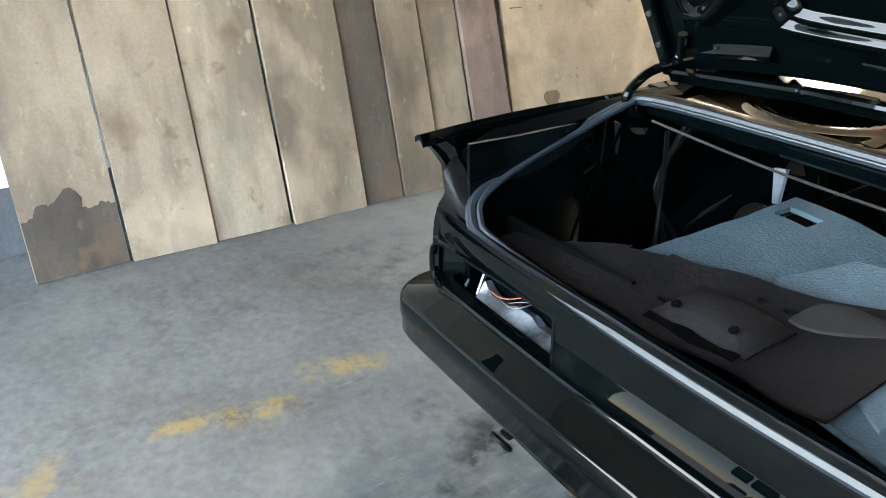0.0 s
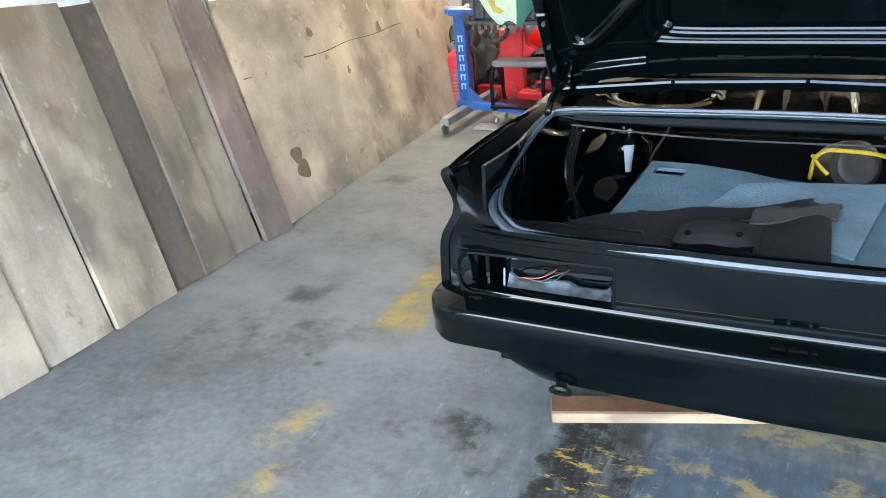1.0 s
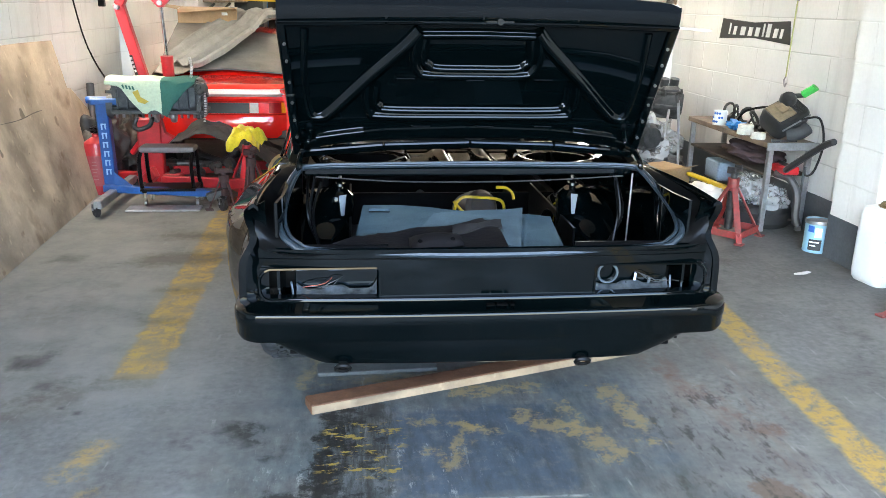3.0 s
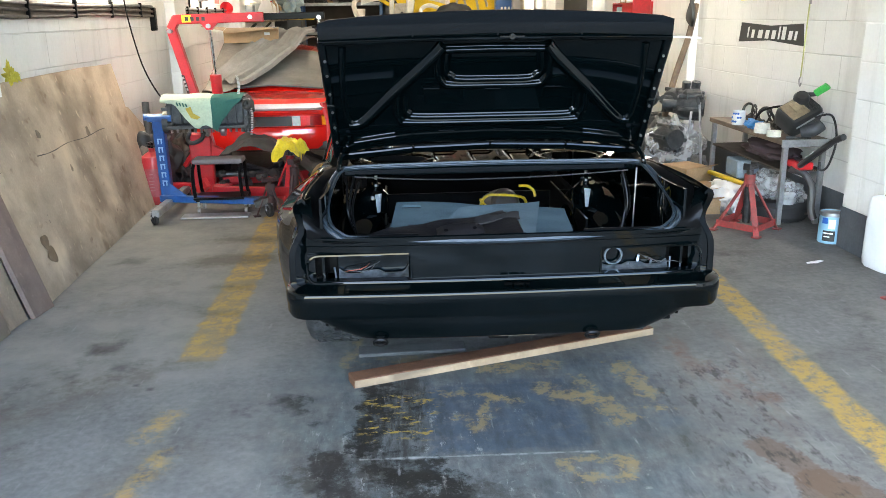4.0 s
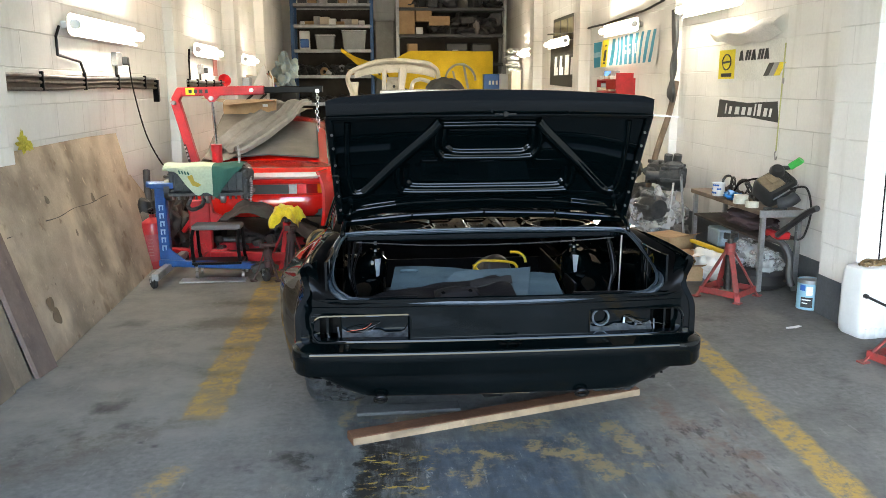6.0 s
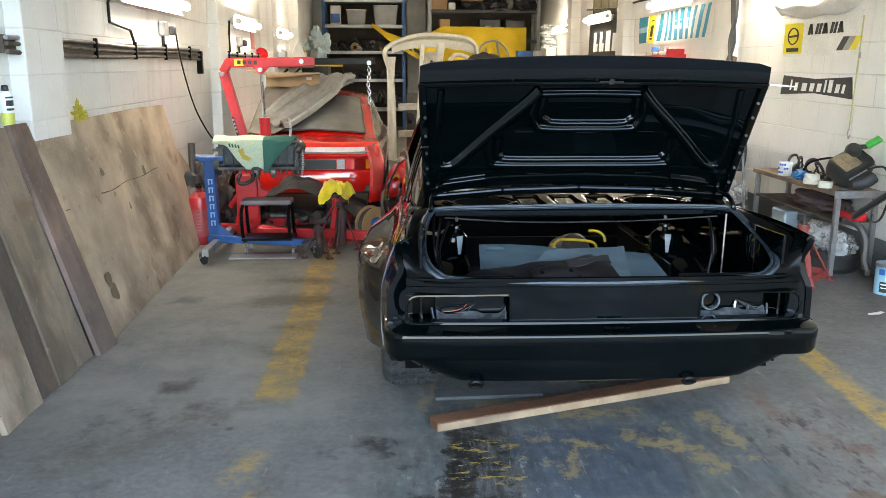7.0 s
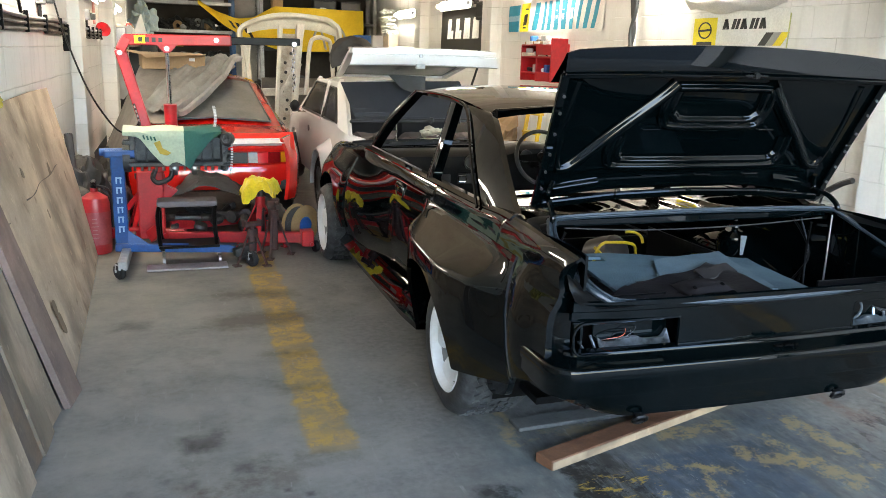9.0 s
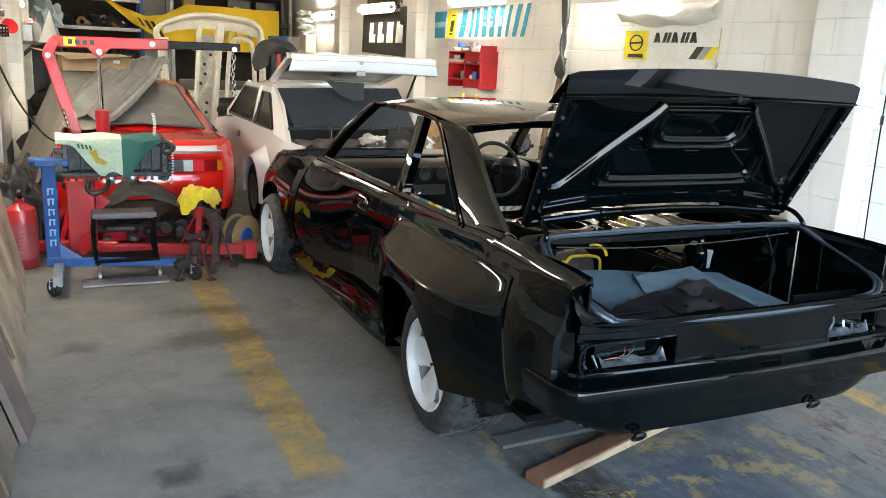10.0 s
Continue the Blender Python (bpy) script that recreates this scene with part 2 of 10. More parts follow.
def concrete_floor():
    m = surf("concrete_floor", (0.165, 0.162, 0.150), (0.120, 0.118, 0.110), scale=0.9, rough=0.7, spread=0.20, bump=0.06, bump_scale=30, spec=0.22)
    nt = m.node_tree
    b = nt.nodes["Principled BSDF"]
    geo = nt.nodes.new("ShaderNodeNewGeometry")
    sep = nt.nodes.new("ShaderNodeSeparateXYZ")
    nt.links.new(geo.outputs["Position"], sep.inputs[0])

    def noise_node(scale, detail=6, rough=0.6, stretch=None, off=0.0):
        mp = nt.nodes.new("ShaderNodeMapping")
        n = nt.nodes.new("ShaderNodeTexNoise")
        n.inputs["Scale"].default_value, n.inputs["Detail"].default_value, n.inputs["Roughness"].default_value = scale, detail, rough
        mp.inputs["Location"].default_value = (off, off * 0.7, 0)
        if stretch:
            mp.inputs["Scale"].default_value = stretch
        nt.links.new(geo.outputs["Position"], mp.inputs["Vector"])
        nt.links.new(mp.outputs[0], n.inputs["Vector"])
        return n.outputs["Fac"]

    def math_node(op, a, c=None, clamp=False):
        n = nt.nodes.new("ShaderNodeMath")
        n.operation = op
        for i, v in enumerate((a, c)):
            if v is None:
                continue
            if isinstance(v, (int, float)):
                n.inputs[i].default_value = v
            else:
                nt.links.new(v, n.inputs[i])
        return held(n.outputs[0]) if clamp else n.outputs[0]

    def held(v):
        n = nt.nodes.new("ShaderNodeClamp")
        nt.links.new(v, n.inputs["Value"])
        return n.outputs[0]

    def steps(v, lo, hi):
        return held(math_node("MULTIPLY", math_node("SUBTRACT", v, lo), 1 / (hi - lo)))

    fine, mid, big, edge = noise_node(22), noise_node(6, off=3), noise_node(1.7, off=9), noise_node(11, 9, 0.72, off=12)

    def patch(x0, x1, y0, y1, ragged, soft, noise_socket, slant=0.0):
        """A stain with a ragged edge inside a rectangle of the floor."""
        x = math_node("SUBTRACT", sep.outputs["X"], math_node("MULTIPLY", sep.outputs["Y"], slant)) if slant else sep.outputs["X"]
        d = math_node("MINIMUM", math_node("MINIMUM", math_node("SUBTRACT", x, x0), math_node("SUBTRACT", x1, x)),
                      math_node("MINIMUM", math_node("SUBTRACT", sep.outputs["Y"], y0), math_node("SUBTRACT", y1, sep.outputs["Y"])))
        wob = math_node("MULTIPLY", math_node("SUBTRACT", noise_socket, 0.5), ragged)
        return steps(math_node("ADD", d, wob), 0, soft)

    colour = b.inputs["Base Color"].links[0].from_socket

    def lay(c, mask, strength=1.0):
        nonlocal colour
        factor = math_node("MULTIPLY", mask, strength)
        n = nt.nodes.new("ShaderNodeMix")
        n.data_type = "RGBA"
        n.inputs["B"].default_value = (c[0] * 0.80, c[1] * 0.785, c[2] * 0.735, 1)
        nt.links.new(colour, n.inputs["A"])
        nt.links.new(factor, n.inputs["Factor"])
        colour = n.outputs["Result"]

    def vec(op, a, c):
        n = nt.nodes.new("ShaderNodeVectorMath")
        n.operation = op
        for i, v in enumerate((a, c)):
            if v is None:
                continue
            if isinstance(v, (int, float)):
                n.inputs["Scale"].default_value = v
            elif isinstance(v, tuple):
                n.inputs[i].default_value = v
            elif op == "SCALE" and i == 1:
                nt.links.new(v, n.inputs["Scale"])
            else:
                nt.links.new(v, n.inputs[i])
        return n.outputs["Value" if op in ("DOT_PRODUCT", "LENGTH") else "Vector"]

    def smear(x0, y0, x1, y1, w, ragged, soft, noise_socket):
        """A stain along a stroke from one place of the floor to another."""
        dx, dy = x1 - x0, y1 - y0
        p = vec("SUBTRACT", geo.outputs["Position"], (x0, y0, 0.0))
        k = math_node("MULTIPLY", vec("DOT_PRODUCT", p, (dx, dy, 0.0)), 1 / (dx * dx + dy * dy), True)
        along = vec("SCALE", vec("ADD", (dx, dy, 0.0), (0.0, 0.0, 0.0)), k)
        d = vec("LENGTH", vec("SUBTRACT", p, along), None)
        wob = math_node("MULTIPLY", math_node("SUBTRACT", noise_socket, 0.5), ragged)
        return steps(math_node("SUBTRACT", math_node("ADD", wob, w), d), 0, soft)

    worn = steps(mid, 0.34, 0.58)
    scuff = steps(noise_node(9, 8, 0.7, off=5), 0.44, 0.60)
    streak = steps(noise_node(2.2, 8, 0.65, stretch=(2.4, 0.6, 1), off=2), 0.50, 0.70)
    speck = steps(noise_node(38, 8, 0.75, off=7), 0.50, 0.72)
    # dirt and pale rubbed places over the whole slab
    lay((0.095, 0.092, 0.086), steps(noise_node(1.2, 9, 0.72, off=14), 0.46, 0.64), 0.5)
    lay((0.262, 0.258, 0.243), steps(noise_node(1.9, 9, 0.68, off=19), 0.50, 0.68), 0.7)
    lay((0.075, 0.068, 0.060), math_node("MULTIPLY", steps(big, 0.56, 0.66), steps(noise_node(8, 9, 0.75, off=16), 0.44, 0.58)), 0.45)
    lay((0.060, 0.055, 0.050), math_node("MULTIPLY", speck, steps(noise_node(2.8, 6, 0.6, off=27), 0.45, 0.65)), 0.55)
    lay((0.315, 0.315, 0.300), steps(noise_node(60, 3, 0.5, off=29), 0.70, 0.76), 0.35)
    # light along the passage, put into the colour as paler concrete
    lay((0.30, 0.29, 0.27), math_node("MULTIPLY", patch(-3.1, -0.98, 0.25, 5.2, 0.7, 0.5, big), steps(noise_node(2.6, 8, 0.66, off=37), 0.28, 0.60)), 0.8)
    # tyre-dark drag marks along the passage
    for x0, y0, x1, y1, w, k in ((-2.4, 0.2, -1.9, 1.1, 0.10, 0.45), (-2.2, 0.35, -1.75, 0.75, 0.06, 0.5), (-1.9, -1.2, -1.2, 0.2, 0.10, 0.35), (-1.25, 0.1, -0.95, 0.35, 0.01, 0.6), (-2.5, 1.6, -2.0, 2.4, 0.08, 0.35), (1.9, 0.3, 2.3, 1.6, 0.1, 0.4), (1.8, 1.9, 2.2, 2.6, 0.08, 0.4)):
        lay((0.035, 0.032, 0.030), math_node("MULTIPLY", smear(x0, y0, x1, y1, w, 0.5, 0.12, mid), scuff), k)
    # brown tracks of dirt trodden across the passage
    for x0, y0, x1, y1, w, k in ((-2.30, 0.10, -1.72, 0.62, 0.16, 0.5), (-2.00, 0.50, -1.80, 0.66, 0.10, 0.5), (-2.15, 1.55, -1.95, 2.0, 0.14, 0.3), (-1.80, -0.6, -1.30, -0.15, 0.14, 0.35)):
        lay((0.105, 0.086, 0.066), math_node("MULTIPLY", smear(x0, y0, x1, y1, w, 0.45, 0.12, edge), steps(noise_node(7, 9, 0.72, off=97), 0.42, 0.56)), k)
    # grey-blue wash of old paint, the blue field, and the pale rubbed strip below it
    wash = patch(-1.05, 0.95, -2.6, 0.85, 0.9, 0.25, big)
    lay((0.100, 0.126, 0.136), math_node("MULTIPLY", wash, steps(mid, 0.30, 0.60)), 0.85)
    lay((0.225, 0.240, 0.252), math_node("MULTIPLY", patch(-0.5, 0.75, -1.5, -0.26, 0.5, 0.12, big), steps(noise_node(5, 9, 0.72, off=24), 0.44, 0.60)), 0.5)
    blue = patch(-0.36, 0.36, -0.27, 0.42, 0.22, 0.05, mid)
    lay((0.072, 0.096, 0.130), math_node("MULTIPLY", blue, steps(noise_node(16, 8, 0.7, off=23), 0.30, 0.50)), 0.9)
    lay((0.085, 0.108, 0.140), math_node("MULTIPLY", patch(0.30, 0.85, -0.2, 0.75, 0.4, 0.1, big), scuff), 0.6)
    # darker drawn-out streaks over the paint behind and under the tail
    lay((0.040, 0.041, 0.040), math_node("MULTIPLY", patch(-1.0, 1.0, -1.6, 0.95, 0.8, 0.3, big), steps(noise_node(5, 9, 0.75, stretch=(2.6, 0.8, 1), off=47), 0.40, 0.62)), 0.6)
    # ochre edge of an old bay line by the rear wheel
    lay((0.34, 0.26, 0.13), math_node("MULTIPLY", smear(-0.66, 1.05, -0.71, 0.64, 0.050, 0.08, 0.02, edge), scuff), 0.75)
    lay((0.30, 0.23, 0.12), math_node("MULTIPLY", smear(-0.70, 0.66, -0.10, 0.72, 0.055, 0.10, 0.02, edge), scuff), 0.6)
    lay((0.34, 0.25, 0.10), math_node("MULTIPLY", smear(-0.56, 2.6, -0.66, 1.3, 0.06, 0.12, 0.03, edge), scuff), 0.6)
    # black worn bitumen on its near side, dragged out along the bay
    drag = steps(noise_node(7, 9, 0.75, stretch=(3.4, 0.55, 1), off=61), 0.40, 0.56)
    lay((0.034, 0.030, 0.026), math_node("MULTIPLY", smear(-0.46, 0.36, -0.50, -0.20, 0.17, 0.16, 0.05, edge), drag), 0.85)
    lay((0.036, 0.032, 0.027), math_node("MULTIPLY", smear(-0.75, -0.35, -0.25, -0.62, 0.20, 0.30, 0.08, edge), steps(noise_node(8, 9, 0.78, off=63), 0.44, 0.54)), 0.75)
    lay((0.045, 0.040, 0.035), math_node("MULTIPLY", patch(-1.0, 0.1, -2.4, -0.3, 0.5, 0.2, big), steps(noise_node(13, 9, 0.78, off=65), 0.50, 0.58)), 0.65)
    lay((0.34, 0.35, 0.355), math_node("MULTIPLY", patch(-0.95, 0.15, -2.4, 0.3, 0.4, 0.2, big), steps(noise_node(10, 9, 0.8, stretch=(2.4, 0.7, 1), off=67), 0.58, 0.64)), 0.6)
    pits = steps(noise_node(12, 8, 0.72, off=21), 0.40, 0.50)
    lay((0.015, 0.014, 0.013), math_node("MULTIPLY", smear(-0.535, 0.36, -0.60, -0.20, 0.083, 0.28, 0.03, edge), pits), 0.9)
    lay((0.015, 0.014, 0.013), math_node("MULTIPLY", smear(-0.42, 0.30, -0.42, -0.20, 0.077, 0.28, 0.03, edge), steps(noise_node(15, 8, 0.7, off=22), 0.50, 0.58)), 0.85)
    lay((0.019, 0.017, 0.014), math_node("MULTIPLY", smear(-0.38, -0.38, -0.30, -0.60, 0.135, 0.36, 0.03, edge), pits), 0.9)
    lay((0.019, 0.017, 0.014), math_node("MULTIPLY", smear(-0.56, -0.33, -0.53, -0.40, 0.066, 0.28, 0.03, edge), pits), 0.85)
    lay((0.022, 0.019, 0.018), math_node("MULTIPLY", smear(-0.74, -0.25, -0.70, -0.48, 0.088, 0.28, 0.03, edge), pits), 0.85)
    lay((0.019, 0.018, 0.017), math_node("MULTIPLY", smear(-0.95, 0.28, -0.80, 0.10, 0.09, 0.30, 0.06, mid), steps(noise_node(9, 8, 0.7, off=33), 0.42, 0.54)), 0.85)
    lay((0.024, 0.022, 0.021), math_node("MULTIPLY", patch(-0.75, 0.4, -2.4, -0.6, 0.7, 0.15, big), steps(noise_node(6, 9, 0.72, off=34), 0.54, 0.62)), 0.7)
    # the pale joint across the bay
    lay((0.405, 0.420, 0.420), math_node("MULTIPLY", smear(-0.61, -0.262, 0.34, -0.28, 0.010, 0.05, 0.014, mid), steps(fine, 0.36, 0.5)), 0.8)
    # rusty and brown tracks to the side of the bay
    lay((0.158, 0.093, 0.060), math_node("MULTIPLY", patch(0.78, 1.40, -2.5, 1.0, 0.5, 0.2, big), streak), 0.7)
    for x0, y0, x1, y1, w in ((1.01, -0.30, 1.12, -0.62, 0.085), (1.12, -0.62, 1.24, -0.95, 0.15), (1.24, -0.95, 1.34, -1.7, 0.22)):
        lay((0.125, 0.078, 0.048), smear(x0, y0, x1, y1, w, 0.16, 0.015, edge), 0.62)
    lay((0.150, 0.087, 0.054), math_node("MULTIPLY", smear(0.92, 0.80, 1.20, 0.10, 0.10, 0.3, 0.08, mid), scuff), 0.7)
    lay((0.032, 0.028, 0.025), math_node("MULTIPLY", patch(0.55, 1.4, -2.8, 0.6, 0.6, 0.2, big), steps(noise_node(7, 9, 0.75, stretch=(2.2, 0.9, 1), off=41), 0.52, 0.62)), 0.75)
    # yellow bay lines, dirty and broken
    yl, yl_dirty = (0.47, 0.31, 0.070), (0.28, 0.19, 0.070)
    chips = steps(noise_node(11, 9, 0.75, off=55), 0.42, 0.54)
    lay(yl_dirty, patch(-1.585, -1.345, 0.74, 4.3, 0.10, 0.03, mid), 0.55)
    lay(yl, math_node("MULTIPLY", math_node("MULTIPLY", patch(-1.58, -1.345, 0.80, 4.3, 0.10, 0.03, mid), worn), chips), 0.9)
    lay(yl, math_node("MULTIPLY", smear(-1.52, -0.02, -1.45, 0.17, 0.075, 0.22, 0.06, edge), chips), 0.62)
    lay(yl, math_node("MULTIPLY", smear(-1.40, -0.18, -1.48, -0.50, 0.07, 0.22, 0.06, edge), chips), 0.6)
    lay(yl, math_node("MULTIPLY", patch(-1.56, -1.36, -1.9, -0.75, 0.2, 0.05, mid), steps(mid, 0.50, 0.62)), 0.35)
    lay(yl, math_node("MULTIPLY", patch(1.395, 1.585, -2.8, 6.0, 0.07, 0.03, mid, slant=0.062), math_node("MULTIPLY", steps(mid, 0.28, 0.5), steps(noise_node(14, 9, 0.75, off=57), 0.38, 0.52))), 0.85)
    for x0, y0, x1, y1, w in ((-1.74, 3.10, -1.42, 3.06, 0.16), (-1.78, 2.52, -1.42, 2.56, 0.20), (-1.60, 1.95, -1.42, 1.9, 0.10), (-1.58, 1.45, -1.42, 1.42, 0.08), (-1.62, 0.75, -1.40, 0.72, 0.07), (-2.1, 0.62, -2.0, 0.56, 0.05), (-2.0, 0.95, -1.93, 0.98, 0.06)):
        lay((0.072, 0.054, 0.036), smear(x0, y0, x1, y1, w, 0.30, 0.14, edge), 0.62)
    # ochre shapes left on the blue field
    och = (0.29, 0.215, 0.10)
    wear = steps(noise_node(15, 9, 0.75, off=59), 0.43, 0.52)
    for x0, y0, x1, y1, w in ((-0.25, 0.30, -0.01, 0.23, 0.034), (-0.03, 0.22, -0.12, -0.04, 0.040), (-0.02, 0.20, 0.09, 0.18, 0.026), (-0.20, 0.05, -0.10, 0.03, 0.030), (0.22, 0.28, 0.42, 0.16, 0.062), (0.42, 0.18, 0.51, -0.03, 0.068), (0.40, 0.38, 0.43, 0.26, 0.040), (0.64, 0.52, 0.68, 0.22, 0.062), (0.60, 0.09, 0.74, 0.05, 0.030),
                              (0.22, -0.33, 0.44, -0.34, 0.030), (0.20, -0.35, 0.20, -0.45, 0.030), (0.22, -0.46, 0.39, -0.47, 0.032), (0.46, -0.36, 0.42, -0.46, 0.030), (-0.02, 0.52, 0.30, 0.55, 0.05)):
        lay(och, math_node("MULTIPLY", smear(x0, y0, x1, y1, w * 1.15, 0.30, 0.03, edge), wear), 0.72)
    bits = steps(noise_node(13, 9, 0.72, stretch=(0.75, 1.9, 1), off=71), 0.545, 0.575)
    lay((0.36, 0.25, 0.045), math_node("MULTIPLY", patch(-0.62, -0.27, -0.15, 0.33, 0.16, 0.05, mid), bits), 0.92)
    lay((0.420, 0.420, 0.405), math_node("MULTIPLY", patch(-0.7, 0.6, -2.6, -0.3, 0.5, 0.1, big), steps(noise_node(16, 8, 0.7, off=81), 0.60, 0.70)), 0.5)
    # fine pits, grit and pale scratches over everything
    lay((0.050, 0.047, 0.044), steps(noise_node(70, 5, 0.7, off=91), 0.60, 0.68), 0.25)
    lay((0.36, 0.36, 0.35), steps(noise_node(48, 6, 0.75, off=93), 0.62, 0.70), 0.28)
    lay((0.34, 0.34, 0.335), math_node("MULTIPLY", steps(noise_node(9, 7, 0.7, stretch=(3.2, 0.35, 1), off=95), 0.60, 0.66), scuff), 0.5)
    # oil spots along the passage
    for x, y, r in ((-1.99, 0.95, 0.10), (-1.85, 0.72, 0.06), (-2.35, 2.6, 0.12), (-2.05, 0.62, 0.05), (-1.7, 0.5, 0.02), (-1.62, 0.45, 0.02), (2.2, 1.0, 0.1), (1.9, 2.3, 0.08)):
        lay((0.021, 0.019, 0.018), patch(x - r, x + r, y - r, y + r, r * 2.4, r * 0.9, mid), 0.55)
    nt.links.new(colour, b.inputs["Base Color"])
    damp = math_node("MULTIPLY", wash, steps(big, 0.40, 0.62))
    gloss = nt.nodes.new("ShaderNodeMapRange")
    gloss.inputs["To Min"].default_value, gloss.inputs["To Max"].default_value = 0.72, 0.40
    nt.links.new(damp, gloss.inputs["Value"])
    nt.links.new(gloss.outputs["Result"], b.inputs["Roughness"])
    return m


FLOOR = concrete_floor()


def plywood(name, c1, c2, knot=(0.16, 0.10, 0.06), streak=(1.2, 1.2, 0.35), lines=0.55):
    """Weathered sheet wood with long streaks and a few dark blotches."""
    m = surf(name, c1, c2, scale=1.6, rough=0.8, spread=0.10, bump=0.12, bump_scale=70, edge=(0.3, 0.72))
    nt = m.node_tree
    b = nt.nodes["Principled BSDF"]
    co = nt.nodes.new("ShaderNodeTexCoord")
    colour = b.inputs["Base Color"].links[0].from_socket
    dark, light = [v * 0.38 for v in c1], [min(0.70, v * 1.35) for v in c1]
    for scale, st, lo, hi, c, k in ((3.0, streak, 0.47, 0.64, dark, 0.8), (2.4, (1, 1, 0.7), 0.55, 0.68, light, 0.7), (14.0, (1, 1, 0.10), 0.50, 0.72, dark, lines), (2.1, (1, 1, 1), 0.60, 0.68, knot, 0.75), (9.0, (1, 1, 1), 0.62, 0.70, knot, 0.65), (26.0, (1, 1, 0.5), 0.62, 0.72, light, 0.5)):
        mp = nt.nodes.new("ShaderNodeMapping")
        mp.inputs["Scale"].default_value = st
        info = nt.nodes.new("ShaderNodeObjectInfo")
        nt.links.new(co.outputs["Object"], mp.inputs["Vector"])
        n = nt.nodes.new("ShaderNodeTexNoise")
        n.noise_dimensions = "4D"
        n.inputs["Scale"].default_value, n.inputs["Detail"].default_value = scale, 7
        sc = nt.nodes.new("ShaderNodeMath")
        sc.operation = "MULTIPLY"
        sc.inputs[1].default_value = 40
        nt.links.new(info.outputs["Random"], sc.inputs[0])
        nt.links.new(sc.outputs[0], n.inputs["W"])
        nt.links.new(mp.outputs[0], n.inputs["Vector"])
        r = nt.nodes.new("ShaderNodeMapRange")
        r.inputs["From Min"].default_value, r.inputs["From Max"].default_value, r.inputs["To Max"].default_value = lo, hi, k
        nt.links.new(n.outputs["Fac"], r.inputs["Value"])
        mix = nt.nodes.new("ShaderNodeMix")
        mix.data_type = "RGBA"
        mix.inputs["B"].default_value = (*c, 1)
        nt.links.new(colour, mix.inputs["A"])
        nt.links.new(r.outputs["Result"], mix.inputs["Factor"])
        colour = mix.outputs["Result"]
    nt.links.new(colour, b.inputs["Base Color"])
    return m


PLY = plywood("plywood", (0.44, 0.345, 0.25), (0.33, 0.26, 0.19))
SHEET = plywood("sheet_plywood", (0.47, 0.36, 0.252), (0.335, 0.26, 0.195), streak=(0.8, 0.8, 0.8), lines=0.10)
PLY_PALE = plywood("pale_scaffold_board", (0.36, 0.275, 0.195), (0.235, 0.175, 0.122))
PLY_GREY = plywood("grey_weathered_board", (0.275, 0.21, 0.148), (0.178, 0.133, 0.095))
PLY_DARK = plywood("dark_stained_board", (0.125, 0.094, 0.070), (0.070, 0.054, 0.042))
PLY_PINK = plywood("pinkish_grey_board", (0.25, 0.165, 0.130), (0.12, 0.088, 0.075))


# ---- small builders ----
def part(name, bm, material, parent=None, label="", smooth=True):
    me = bpy.data.meshes.new(name)
    bmesh.ops.recalc_face_normals(bm, faces=bm.faces[:])
    if smooth:
        for f in bm.faces:
            f.smooth = True
        for e in bm.edges:
            if len(e.link_faces) == 2 and e.calc_face_angle(0) > 0.6:
                e.smooth = False
    bm.to_mesh(me)
    bm.free()
    me.materials.append(material)
    ob = new(name, me)
    if parent is not None:
        ob.parent = parent
    if label:
        tagged(ob, label)
    return ob


def thing(name, label, category, group="", m=None, kind=""):
    ob = new(name)
    ob.empty_display_size = 0.1
    ob.matrix_basis = m if m is not None else Matrix()
    return tagged(ob, label, category, group, kind)


def BM():
    return bmesh.new()


def box(bm, c, s, bevel=0.0, m=None, seg=1):
    """A box with centre c and size s, its edges rounded."""
    mm = Matrix.Translation(c) @ Matrix.Diagonal((s[0], s[1], s[2], 1))
    if m is not None:
        mm = m @ mm
    made = bmesh.ops.create_cube(bm, size=1, matrix=mm)["verts"]
    if bevel > 0:
        edges = list({e for v in made for e in v.link_edges})
        bmesh.ops.bevel(bm, geom=edges, offset=bevel, segments=seg, affect="EDGES", profile=0.5)


def bar(bm, a, b, w, h, bevel=0.0, up=(0, 0, 1)):
    """A beam of section w x h from a to b; h lies along up."""
    a, b = Vector(a), Vector(b)
    d = (b - a).normalized()
    u = Vector(up)
    s = d.cross(u)
    if s.length < 1e-4:
        s = d.cross(Vector((0, 1, 0)))
    s.normalize()
    u = s.cross(d)
    mm = Matrix((s, d, u)).transposed().to_4x4()
    mm.translation = (a + b) / 2
    box(bm, (0, 0, 0), (w, (b - a).length, h), bevel, mm)


def rod(bm, a, b, r, r2=None, seg=12):
    a, b = Vector(a), Vector(b)
    d = b - a
    mm = d.to_track_quat("Z", "Y").to_matrix().to_4x4()
    mm.translation = (a + b) / 2
    bmesh.ops.create_cone(bm, cap_ends=True, segments=seg, radius1=r, radius2=r if r2 is None else r2, depth=d.length, matrix=mm)


